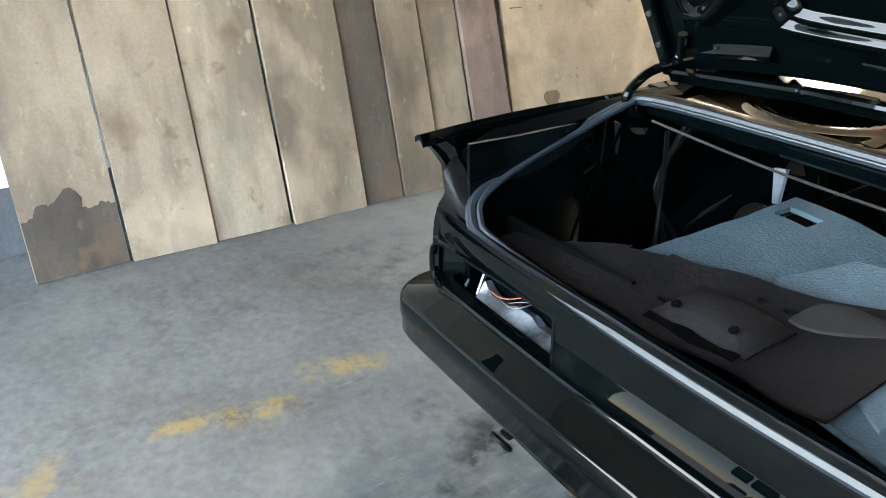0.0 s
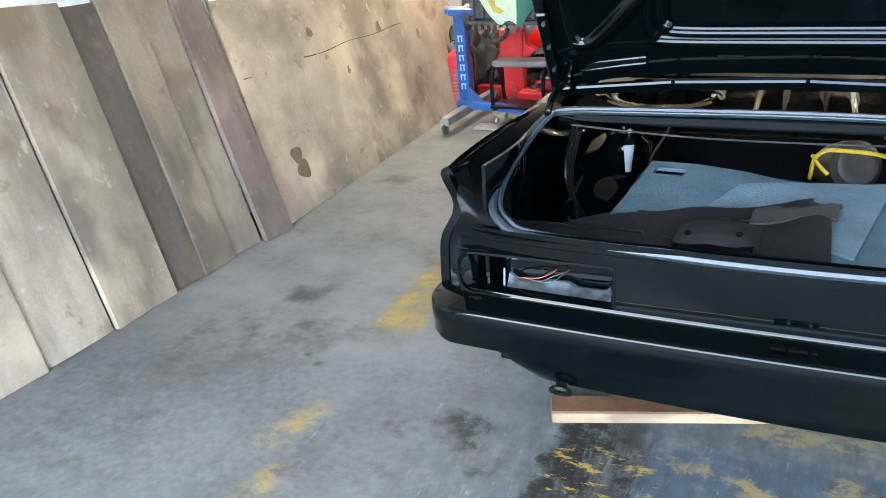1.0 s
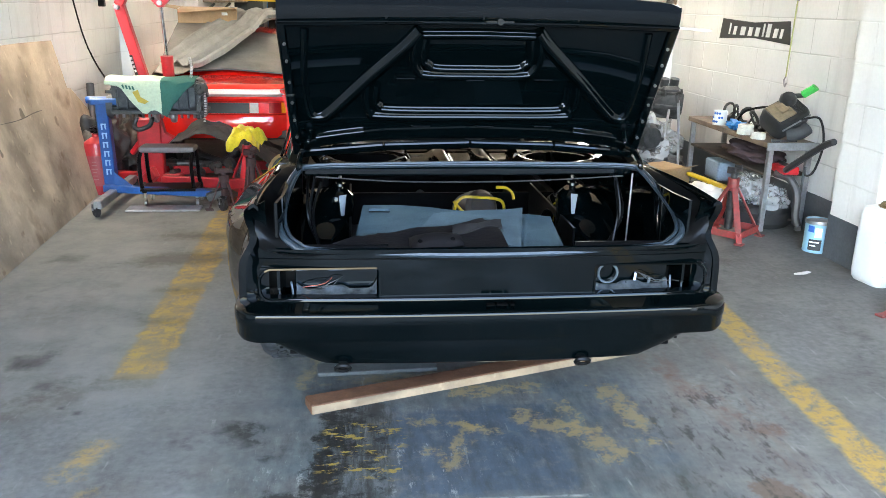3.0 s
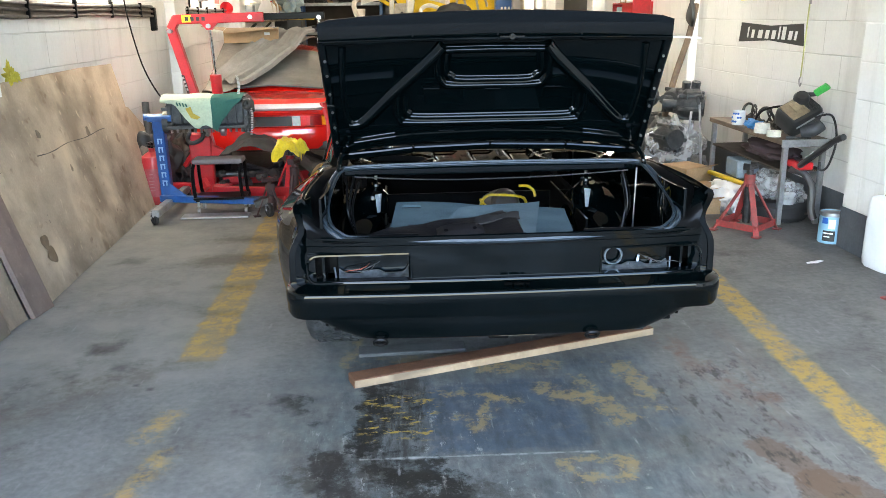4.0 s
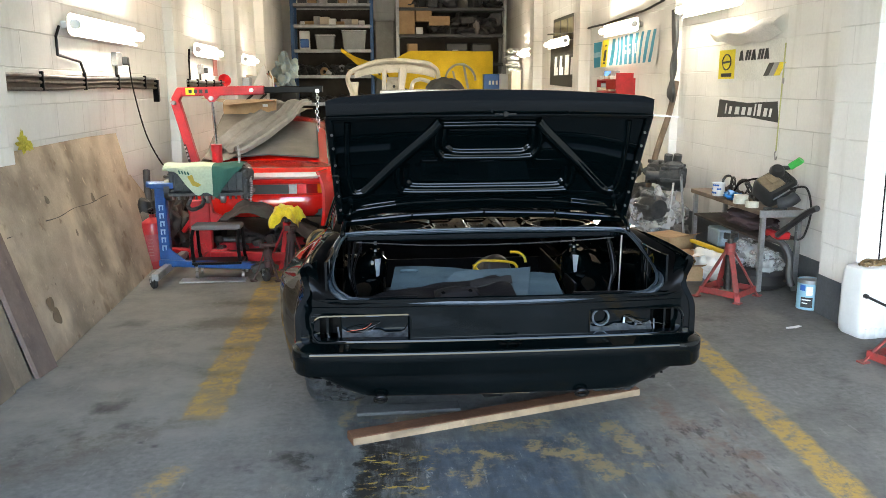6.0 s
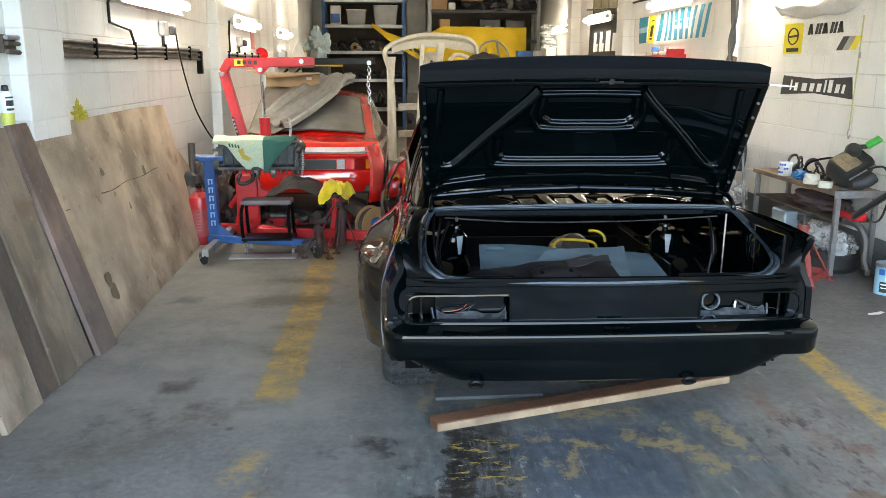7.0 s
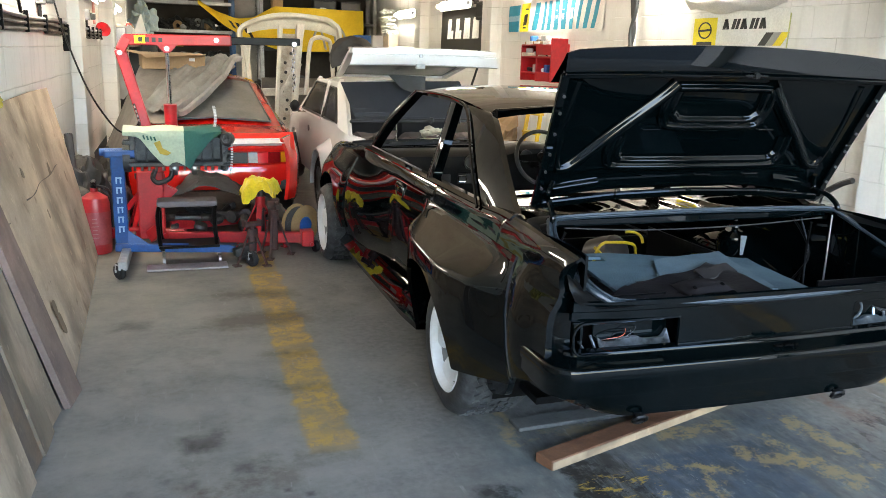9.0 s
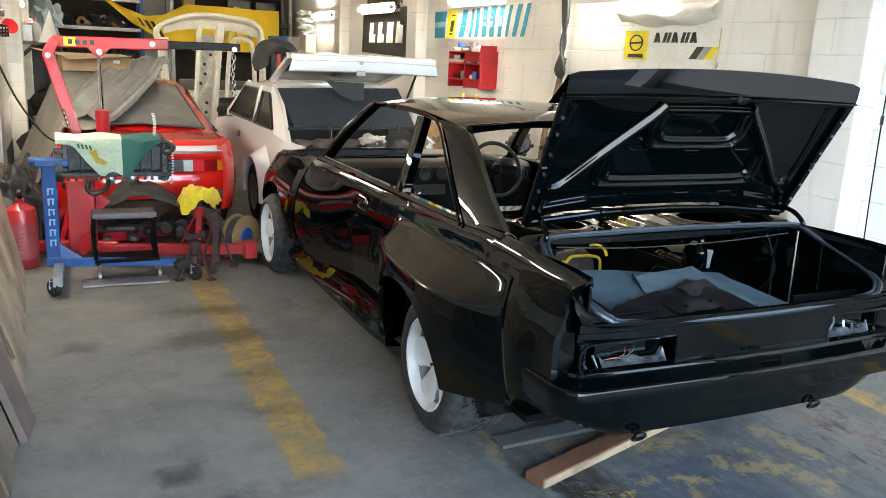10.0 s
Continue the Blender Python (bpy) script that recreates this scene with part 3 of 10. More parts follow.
def spin(bm, profile, m=None, seg=24, full=2 * math.pi, caps=False):
    """A turned form: (radius, height) pairs about z."""
    m = m or Matrix()
    rings = []
    for r, h in profile:
        rings.append([bm.verts.new(m @ Vector((r * math.cos(full * i / seg), r * math.sin(full * i / seg), h))) for i in range(seg)])
    for p, q in zip(rings, rings[1:]):
        for i in range(seg):
            j = (i + 1) % seg
            bm.faces.new((p[i], p[j], q[j], q[i]))
    for ring, flip in ((rings[0], True), (rings[-1], False)):
        if caps and (ring[0].co - ring[seg // 2].co).length > 1e-4:
            bm.faces.new(ring[::-1] if flip else ring)


def curve_points(pts, n=8, closed=False):
    """A smooth line through the points."""
    pts = [Vector(p) for p in pts]
    out = []
    k = len(pts)
    for i in range(k if closed else k - 1):
        p0 = pts[(i - 1) % k] if closed or i > 0 else pts[0]
        p1, p2 = pts[i], pts[(i + 1) % k]
        p3 = pts[(i + 2) % k] if closed or i + 2 < k else pts[-1]
        for j in range(n):
            t = j / n
            out.append(0.5 * ((2 * p1) + (p2 - p0) * t + (2 * p0 - 5 * p1 + 4 * p2 - p3) * t * t + (3 * p1 - p0 - 3 * p2 + p3) * t ** 3))
    if not closed:
        out.append(pts[-1])
    return out


def hose(bm, pts, r, seg=8, n=6, closed=False, smooth=True):
    """A round tube along a smooth line."""
    line = curve_points(pts, n, closed) if smooth else [Vector(p) for p in pts]
    k = len(line)
    rings, last = [], None
    for i, p in enumerate(line):
        d = (line[(i + 1) % k] - line[i - 1]) if closed else (line[min(i + 1, k - 1)] - line[max(i - 1, 0)])
        if d.length < 1e-7:
            d = Vector((0, 0, 1))
        d.normalize()
        if last is None:
            u = d.orthogonal().normalized()
        else:
            u = last - d * last.dot(d)
            u = u.normalized() if u.length > 1e-5 else d.orthogonal().normalized()
        last = u
        v = d.cross(u)
        rings.append([bm.verts.new(p + r * (u * math.cos(2 * math.pi * j / seg) + v * math.sin(2 * math.pi * j / seg))) for j in range(seg)])
    for i in range(k if closed else k - 1):
        p, q = rings[i], rings[(i + 1) % k]
        for j in range(seg):
            bm.faces.new((p[j], p[(j + 1) % seg], q[(j + 1) % seg], q[j]))
    if not closed:
        bm.faces.new(rings[0][::-1])
        bm.faces.new(rings[-1])


def grid(bm, rows, thick=None):
    """A sheet through rows of points; thick: an offset vector that gives it a second skin and closed rims."""
    def lay(off):
        return [[bm.verts.new(Vector(p) + off) for p in row] for row in rows]
    a = lay(Vector((0, 0, 0)))
    skins = [a]
    if thick is not None:
        skins.append(lay(Vector(thick)))
    for s in skins:
        for r, q in zip(s, s[1:]):
            for i in range(len(r) - 1):
                bm.faces.new((r[i], r[i + 1], q[i + 1], q[i]))
    if thick is not None:
        b = skins[1]
        for i in range(len(a[0]) - 1):
            bm.faces.new((a[0][i], a[0][i + 1], b[0][i + 1], b[0][i]))
            bm.faces.new((a[-1][i], a[-1][i + 1], b[-1][i + 1], b[-1][i]))
        for i in range(len(a) - 1):
            bm.faces.new((a[i][0], a[i + 1][0], b[i + 1][0], b[i][0]))
            bm.faces.new((a[i][-1], a[i + 1][-1], b[i + 1][-1], b[i][-1]))


def prism(bm, outline, off):
    """A plate: a flat outline pushed along off."""
    a = [bm.verts.new(Vector(p)) for p in outline]
    b = [bm.verts.new(Vector(p) + Vector(off)) for p in outline]
    bm.faces.new(a)
    bm.faces.new(b[::-1])
    for i in range(len(a)):
        j = (i + 1) % len(a)
        bm.faces.new((a[i], a[j], b[j], b[i]))


def lerp(a, b, t):
    return a + (b - a) * t


def table(x, pairs):
    """Straight steps between (x, value) pairs."""
    if x <= pairs[0][0]:
        return pairs[0][1]
    for (a, u), (b, v) in zip(pairs, pairs[1:]):
        if x <= b:
            return lerp(u, v, (x - a) / (b - a))
    return pairs[-1][1]


@functools.lru_cache(maxsize=None)
def slopes(pairs):
    """Slopes of a smooth line through the pairs that never overshoots them."""
    h = [b[0] - a[0] for a, b in zip(pairs, pairs[1:])]
    d = [(b[1] - a[1]) / k for a, b, k in zip(pairs, pairs[1:], h)]
    m = [d[0]]
    for i in range(1, len(d)):
        w1, w2 = 2 * h[i] + h[i - 1], h[i] + 2 * h[i - 1]
        m.append(0.0 if d[i - 1] * d[i] <= 0 else (w1 + w2) / (w1 / d[i - 1] + w2 / d[i]))
    return m + [d[-1]]


def soft_table(x, pairs):
    """A smooth line through (x, value) pairs."""
    if x <= pairs[0][0]:
        return pairs[0][1]
    for k, ((a, u), (b, v)) in enumerate(zip(pairs, pairs[1:])):
        if x <= b:
            m = slopes(pairs)
            t = (x - a) / (b - a)
            return u * (1 + 2 * t) * (1 - t) ** 2 + v * t * t * (3 - 2 * t) + (b - a) * t * (1 - t) * (m[k] * (1 - t) - m[k + 1] * t)
    return pairs[-1][1]


def round_rect(w, h, r, n=5):
    pts = []
    for cx, cy, a0 in ((w / 2 - r, h / 2 - r, 0), (-w / 2 + r, h / 2 - r, 90), (-w / 2 + r, -h / 2 + r, 180), (w / 2 - r, -h / 2 + r, 270)):
        for i in range(n + 1):
            a = radians(a0 + 90 * i / n)
            pts.append((cx + r * math.cos(a), cy + r * math.sin(a)))
    return pts


def cloth(bm, f, nu, nv, thick=0.004):
    rows = [[f(i / nu, j / nv) for i in range(nu + 1)] for j in range(nv + 1)]
    grid(bm, rows, (0, 0, -thick))


def lump(bm, c, s, seed, rough=0.25, sub=2, freq=2.0):
    """An uneven closed lump."""
    made = bmesh.ops.create_icosphere(bm, subdivisions=sub, radius=1)["verts"]
    for v in made:
        n = noise.noise(v.co * freq + Vector((seed * 3.1, seed * 1.7, seed)))
        k = 1 + rough * n * 1.6
        v.co = Vector(c) + Vector((v.co.x * s[0] * k, v.co.y * s[1] * k, v.co.z * s[2] * k))


# ---- the workshop ----
X0, X1, Y0, Y1, HIGH = -3.02, 3.03, -3.6, 19.4, 4.3

bm = BM()
box(bm, (0, (Y1 - 4.6) / 2, -0.1), (X1 - X0 + 0.6, Y1 + 4.6, 0.2))
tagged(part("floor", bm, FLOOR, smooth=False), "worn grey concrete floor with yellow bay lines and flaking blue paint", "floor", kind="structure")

bm = BM()
box(bm, (0, 0, -0.115), (400, 400, 0.2))
tagged(part("ground", bm, YARD, smooth=False), "rough grey yard outside the workshop", "ground", kind="structure")

bm = BM()
box(bm, (0, (Y0 + Y1) / 2, HIGH + 0.1), (X1 - X0 + 0.6, Y1 - Y0 + 0.6, 0.2))
tagged(part("ceiling", bm, CEILING, smooth=False), "dusty pale ceiling high over the workshop", "ceiling", kind="structure")

for name, x in (("wall_west", X0 - 0.15), ("wall_east", X1 + 0.15)):
    bm = BM()
    box(bm, (x, (Y0 + Y1) / 2, HIGH / 2), (0.3, Y1 - Y0 + 0.6, HIGH))
    tagged(part(name, bm, WALL, smooth=False), "white painted blockwork wall with grimy patches", "wall", kind="structure")
bm = BM()
box(bm, (0, Y1 + 0.15, HIGH / 2), (X1 - X0, 0.3, HIGH))
tagged(part("wall_north", bm, WALL_END, smooth=False), "white painted blockwork end wall behind the shelving", "wall", kind="structure")
# the open front: two unseen piers and a lintel, set to admit daylight
bm = BM()
for x in (X0 + 0.08, X1 - 0.08):
    box(bm, (x, Y0 - 0.15, HIGH / 2), (0.16, 0.3, HIGH))
box(bm, (0, Y0 - 0.15, 4.0), (X1 - X0 - 0.32, 0.3, 0.6))
tagged(part("wall_south", bm, WALL_END, smooth=False), "unseen white piers and lintel bounding the open front", "wall", kind="structure")

# pilasters: (side, from, to, depth)
for side, a, b, deep in ((1, 1.95, 2.42, 0.23), (1, 6.1, 6.45, 0.10), (1, 10.2, 10.6, 0.20), (1, 14.2, 14.6, 0.2),
                         (-1, 6.8, 7.3, 0.12), (-1, 10.6, 11.1, 0.2), (-1, 14.2, 14.6, 0.2), (-1, 1.75, 2.3, 0.10)):
    x = X1 - deep / 2 + 0.002 if side > 0 else X0 + deep / 2 - 0.002
    bm = BM()
    box(bm, (x, (a + b) / 2, HIGH / 2), (deep, b - a, HIGH - 0.004), 0.006)
    tagged(part("pilaster", bm, WALL, smooth=False), "white painted blockwork pilaster against the wall", "pilaster", "pilasters", kind="structure")
# dark grey painted band at the foot of the walls, stepping round the near pilaster
for x, a, b in ((X1, 2.42, 6.1), (X1, 6.45, 10.2), (X1 - 0.23, 1.95, 2.42), (X1, Y0 + 0.01, 1.95), (X0, 7.3, 10.6), (X0, Y0 + 0.01, 1.75), (X0, 2.3, 6.8)):
    s = -1 if x > 0 else 1
    bm = BM()
    box(bm, (x + s * 0.003, (a + b) / 2, 0.15), (0.008, b - a - 0.01, 0.30))
    tagged(part("baseboard", bm, DADO, smooth=False), "dark grey painted band at the foot of the wall", "skirting", kind="structure")


# ---- the black car with its boot open ----
car = thing("car", "gloss black two-door coupe with open boot and no tail lamps", "car")

BELT = ((-0.1, 0.985), (0.0, 0.99), (0.3, 0.998), (0.7, 1.0), (1.0, 0.985), (1.8, 0.98), (3.2, 0.972), (3.6, 0.955), (4.2, 0.915), (4.55, 0.86), (4.75, 0.77))
SHOULDER = ((-0.1, 0.835), (0.1, 0.83), (0.5, 0.80), (0.9, 0.785), (1.8, 0.78), (3.2, 0.775), (3.9, 0.77), (4.4, 0.74), (4.75, 0.66))
SECTION = ((0.0, -0.01), (0.15, 0.015), (0.45, 0.045), (0.70, 0.045), (0.88, 0.025), (0.97, 0.008), (1.0, -0.012))
REAR_C, FRONT_C = (1.13, 0.29), (3.98, 0.29)


def arch(y, c, ry, rz):
    d = abs((y - c[0]) / ry)
    return None if d >= 1 else c[1] + rz * (1 - d ** 2.3) ** (1 / 2.3)


def low(y):
    base = table(y, ((0.0, 0.53), (0.28, 0.47), (0.4, 0.34), (0.6, 0.26), (1.7, 0.22), (4.3, 0.22), (4.5, 0.26), (4.75, 0.36)))
    for c in (REAR_C, FRONT_C):
        a = arch(y, c, 0.47, 0.41)
        if a is not None:
            return max(a, base)
    return base


def tail_cut(z):
    """How far the wing's rear edge is drawn forward: the overhanging fin."""
    return soft_table(z, ((0.50, 0.05), (0.66, 0.055), (0.80, 0.06), (0.88, 0.065), (0.95, 0.03), (0.99, -0.02)))


def flank(y, z):
    lo, hi = 0.24, soft_table(y, BELT)
    t = min(1, max(0, (z - lo) / (hi - lo)))
    x = soft_table(y, SHOULDER) + soft_table(t, SECTION)
    x += 0.10 * soft_table(y, ((2.35, 0.0), (3.45, 1.0), (4.3, 1.0), (4.7, 0.2))) * soft_table(z, ((0.2, 0.7), (0.5, 1.0), (0.66, 0.86), (0.80, 0.42), (0.93, 0.0)))
    # the quarter swells towards the arch
    x += 0.046 * soft_table(y, ((0.0, 0.0), (0.10, 0.15), (0.32, 1.0), (0.7, 1.0), (1.1, 0.55), (1.6, 0.0))) * soft_table(z, ((0.2, 1.0), (0.68, 1.0), (0.78, 0.6), (0.90, 0.0)))
    if y < 0.35:  # the wing draws in under the fin
        k = 1 - y / 0.35
        x -= k * 0.035 * math.exp(-((z - 0.85) / 0.06) ** 2)
    return x


def stations(a, b, n, marks=()):
    ys = [lerp(a, b, i / n) for i in range(n + 1)]
    for m in marks:
        ys += [m - 0.003, m + 0.003]
    return sorted(y for y in ys if a <= y <= b)


def side_sheet(bm, sx, y0, y1, n, marks=()):
    rows = []
    for y in stations(y0, y1, n, marks):
        lo, hi = low(y), soft_table(y, BELT)
        row = []
        for j in range(19):
            z = lerp(lo, hi, j / 18)
            yy = y + tail_cut(z) * max(0, 1 - (y - 0.0) / 0.3) if y < 0.3 else y
            row.append((sx * flank(max(y, 0), z), yy, z))
        rows.append(row)
    grid(bm, rows, (-sx * 0.025, 0, 0))


ARCH_ENDS = (REAR_C[0] - 0.47, REAR_C[0] + 0.47, FRONT_C[0] - 0.47, FRONT_C[0] + 0.47)
for sx in (-1, 1):
    bm = BM()
    side_sheet(bm, sx, 0.0, 1.955, 60, ARCH_ENDS)
    part("rear_wing", bm, BLACK_PAINT, car)
    bm = BM()
    side_sheet(bm, sx, 1.961, 3.36, 30, ARCH_ENDS)
    door = part("door", bm, BLACK_PAINT, car, "gloss black door without its window glass")
    bm = BM()
    side_sheet(bm, sx, 3.366, 4.75, 44, ARCH_ENDS)
    part("front_wing", bm, BLACK_PAINT, car)
    # recessed pull handle
    bm = BM()
    hx = sx * (flank(2.2, 0.85) + 0.002)
    outline = [Vector((hx, 2.2 + p[0], 0.85 + p[1])) for p in round_rect(0.15, 0.075, 0.025)]
    hose(bm, outline, 0.008, 8, 1, closed=True, smooth=False)
    box(bm, (hx + sx * 0.002, 2.2, 0.862), (0.016, 0.125, 0.030), 0.006, seg=2)
    part("door_handle", bm, CHROME_DARK, door)

# boxy arch extensions
def flare_out(y, z, c):
    """How far the rear extension stands out of the wing: a flat face under a crease, a sloping shelf above it."""
    front = soft_table(y - c[0], ((-0.83, 0.0), (-0.5, 0.108), (-0.2, 0.160), (0.15, 0.155), (0.42, 0.112), (0.47, 0.098), (0.52, 0.04), (0.56, 0.0)))
    crest = 0.772 - 0.02 * min(1, max(0, (c[0] + 0.4 - y) / 1.1))
    up = table(z - crest, ((-0.012, 1.0), (-0.004, 0.985), (0.004, 0.94), (0.03, 0.66), (0.06, 0.36), (0.09, 0.12), (0.115, 0.0)))
    return front * (up + 0.10 * max(0, crest - z - 0.1))


for sx in (-1, 1):
    for c in (REAR_C, FRONT_C):
        bm = BM()
        rows = []
        y_from = c[0] - (0.83 if c is REAR_C else 0.61)
        for y in stations(y_from, c[0] + (0.56 if c is REAR_C else 0.63), 80, (c[0] - 0.47, c[0] - 0.42, c[0] + 0.47, c[0] - 0.8285, c[0] + 0.55)):
            a = arch(y, c, 0.47 if y > c[0] or c is FRONT_C else 0.42, 0.40)
            bottom = table(y - c[0], ((-0.84, 0.432), (-0.45, 0.345), (0.45, 0.225), (0.63, 0.22)))
            lo = max(a or 0, bottom)
            hi = min(0.892, soft_table(y, BELT) - 0.02)
            row = []
            for j in range(45):
                z = lerp(lo, hi, j / 44)
                off = flare_out(y, z, c)
                if c is FRONT_C:
                    off = 0.024 * soft_table(y - c[0], ((-0.62, 0.0), (-0.47, 1.0), (-0.2, 1.0), (0.4, 1.0), (0.6, 0.0))) * soft_table(z, ((0.2, 0.75), (0.55, 1.0), (0.68, 0.75), (0.86, 0.0)))
                lean = 0.10 * max(0, z - 0.45) / 0.35 * max(0, 1 - (y - y_from) / 0.3) if c is REAR_C else 0
                row.append((sx * (flank(y + lean, z) + 0.006 + off), y + lean, z))
            rows.append(row)
        grid(bm, rows, (-sx * 0.02, 0, 0))
        part("wheel_arch_extension", bm, BLACK_PAINT, car)
        # inner wheel housing
        bm = BM()
        rows = []
        for i in range(25):
            a = math.pi * (i / 24 * 1.16 - 0.08)
            y, z = c[0] + 0.455 * math.cos(a), c[1] + 0.40 * math.sin(a)
            rows.append([(sx * 0.80, y, max(z, 0.18)), (sx * 0.50, y, max(z, 0.18))])
        grid(bm, rows, (0, 0, 0.006))
        box(bm, (sx * 0.49, c[0], 0.45), (0.01, 0.92, 0.52))
        part("wheel_housing", bm, BLACK_SATIN, car)
    # side skirt
    bm = BM()
    rows = []
    for i in range(25):
        y = lerp(REAR_C[0] + 0.48, FRONT_C[0] - 0.40, i / 24)
        k = soft_table(y, ((1.6, 0.6), (1.9, 1.0), (3.3, 1.0), (3.6, 0.95)))
        rows.append([(sx * 0.80, y, 0.19), (sx * (0.84 + 0.05 * k), y, 0.195), (sx * (0.845 + 0.055 * k), y, 0.235), (sx * (0.83 + 0.03 * k), y, 0.28), (sx * 0.832, y, 0.35)])
    grid(bm, rows, (-sx * 0.015, 0, 0.002))
    part("side_skirt", bm, BLACK_PAINT, car)

# wheels
def wheel(c, sx, name, R=0.30, W=0.235, r=0.222):
    """A five-spoke wheel; c is the middle of its outer face."""
    hub = new(name)
    hub.parent = car
    hub.matrix_basis = pose(*c, 0, 90 * sx, 0)
    bm = BM()
    spin(bm, [(r - 0.012, 0.0), (r + 0.004, 0.012), (R - 0.055, 0.018), (R - 0.02, 0.0), (R - 0.004, -0.025), (R, -0.06), (R, -W + 0.06), (R - 0.004, -W + 0.025), (R - 0.02, -W), (r, -W), (r - 0.012, -W + 0.02), (r - 0.012, -0.02)], seg=48)
    rings = round((W - 0.07) / 0.042)
    for ring in range(rings):
        h = -0.055 - ring * 0.042
        for i in range(44):
            a = 2 * math.pi * (i + 0.5 * (ring % 2)) / 44
            m = Matrix.Rotation(a, 4, "Z") @ Matrix.Translation((R + 0.001, 0, h)) @ Matrix.Rotation(radians(24 if ring < rings / 2 else -24), 4, "X")
            box(bm, (0, 0, 0), (0.011, 0.027, 0.033), 0, m)
    part("tyre", bm, TYRE, hub, "dusty black tyre")
    bm = BM()
    spin(bm, [(r + 0.004, 0.010), (r - 0.004, 0.014), (r - 0.012, 0.008), (r - 0.02, -0.02), (r - 0.028, -0.035), (r - 0.012, -0.035)], seg=48)
    spin(bm, [(0.030, -0.075), (0.032, -0.05), (0.062, -0.046), (0.07, -0.055), (0.07, -0.10), (0.0, -0.10)], seg=30)
    for i in range(5):
        a = 2 * math.pi * i / 5 + 0.3
        m = Matrix.Rotation(a, 4, "Z")
        rows = []
        for k in range(7):
            t = k / 6
            d = lerp(0.045, r - 0.022, t)
            w = lerp(0.046, 0.098, t) * (1 - 0.16 * math.sin(math.pi * t))
            h = lerp(-0.052, -0.022, t) + 0.004 * math.sin(math.pi * t)
            rows.append([m @ Vector((d, -w, h - 0.014)), m @ Vector((d, -w * 0.6, h)), m @ Vector((d, w * 0.6, h)), m @ Vector((d, w, h - 0.014))])
        grid(bm, rows, (0, 0, -0.035))
    part("rim", bm, WHITE_RIM, hub, "white painted five-spoke alloy rim")
    # Grey paint puts shade into the barrel, to set off the white spokes.
    bm = BM()
    spin(bm, [(r - 0.026, -0.034), (r - 0.035, -0.06), (r - 0.04, -0.19), (r - 0.05, -0.19), (r - 0.045, -0.06), (r - 0.036, -0.034)], seg=40)
    part("barrel", bm, surf("shaded_barrel", (0.20, 0.205, 0.21), (0.12, 0.12, 0.125), scale=9, rough=0.5), hub, "barrel behind the spokes, its shade put in as grey")
    bm = BM()
    spin(bm, [(0.0, -0.055), (0.020, -0.056), (0.029, -0.062), (0.029, -0.08), (0.0, -0.08)], seg=20)
    for i in range(4):
        a = math.pi / 2 * i + 0.5
        rod(bm, (0.048 * math.cos(a), 0.048 * math.sin(a), -0.06), (0.048 * math.cos(a), 0.048 * math.sin(a), -0.040), 0.009, seg=6)
    part("hub_cap", bm, DARK_METAL, hub, "bare dark hub and wheel nuts")
    bm = BM()
    spin(bm, [(0.05, -0.11), (0.14, -0.11), (0.14, -0.13), (0.05, -0.13)], seg=32)
    part("brake_disc", bm, DARK_METAL, hub)


wheel((-0.90, 1.03, 0.32), -1, "rear_wheel", 0.32, 0.30, 0.212)
wheel((0.90, 1.03, 0.32), 1, "rear_wheel", 0.32, 0.30, 0.212)
wheel((-0.955, 3.95, 0.30), -1, "front_wheel")
wheel((0.955, 3.95, 0.30), 1, "front_wheel")

# roof and pillars
def roof_z(x, y):
    crown = 0.045 * (abs(x) / 0.6) ** 2.6
    return soft_table(y, ((1.36, 1.385), (1.6, 1.43), (2.1, 1.458), (2.5, 1.45), (2.75, 1.425))) - crown


bm = BM()
rows = []
for i in range(17):
    y = lerp(1.41, 2.72, i / 16)
    half = soft_table(y, ((1.36, 0.585), (1.7, 0.605), (2.2, 0.60), (2.72, 0.565)))
    rows.append([(half * s, y + 0.04 * (1 - (s) ** 2) * (-0.6 if y < 1.6 else 0), roof_z(half * s, y)) for s in [lerp(-1, 1, k / 16) for k in range(17)]])
grid(bm, rows, (0, 0, -0.03))
part("roof", bm, BLACK_PAINT, car)


def pillar(a_line, b_line, sx, name, inward=0.035, mat=BLACK_PAINT):
    """A post between two edge lines, each a list of points from foot to top."""
    bm = BM()
    n = 12
    A, B = curve_points(a_line, 6), curve_points(b_line, 6)
    rows = []
    for p, q in zip(A, B):
        rows.append([Vector((p.x * sx, p.y, p.z)).lerp(Vector((q.x * sx, q.y, q.z)), k / 3) + Vector((sx * 0.008 * math.sin(math.pi * k / 3), 0, 0)) for k in range(4)])
    grid(bm, rows, (-sx * inward, 0, -0.01))
    return part(name, bm, mat, car)


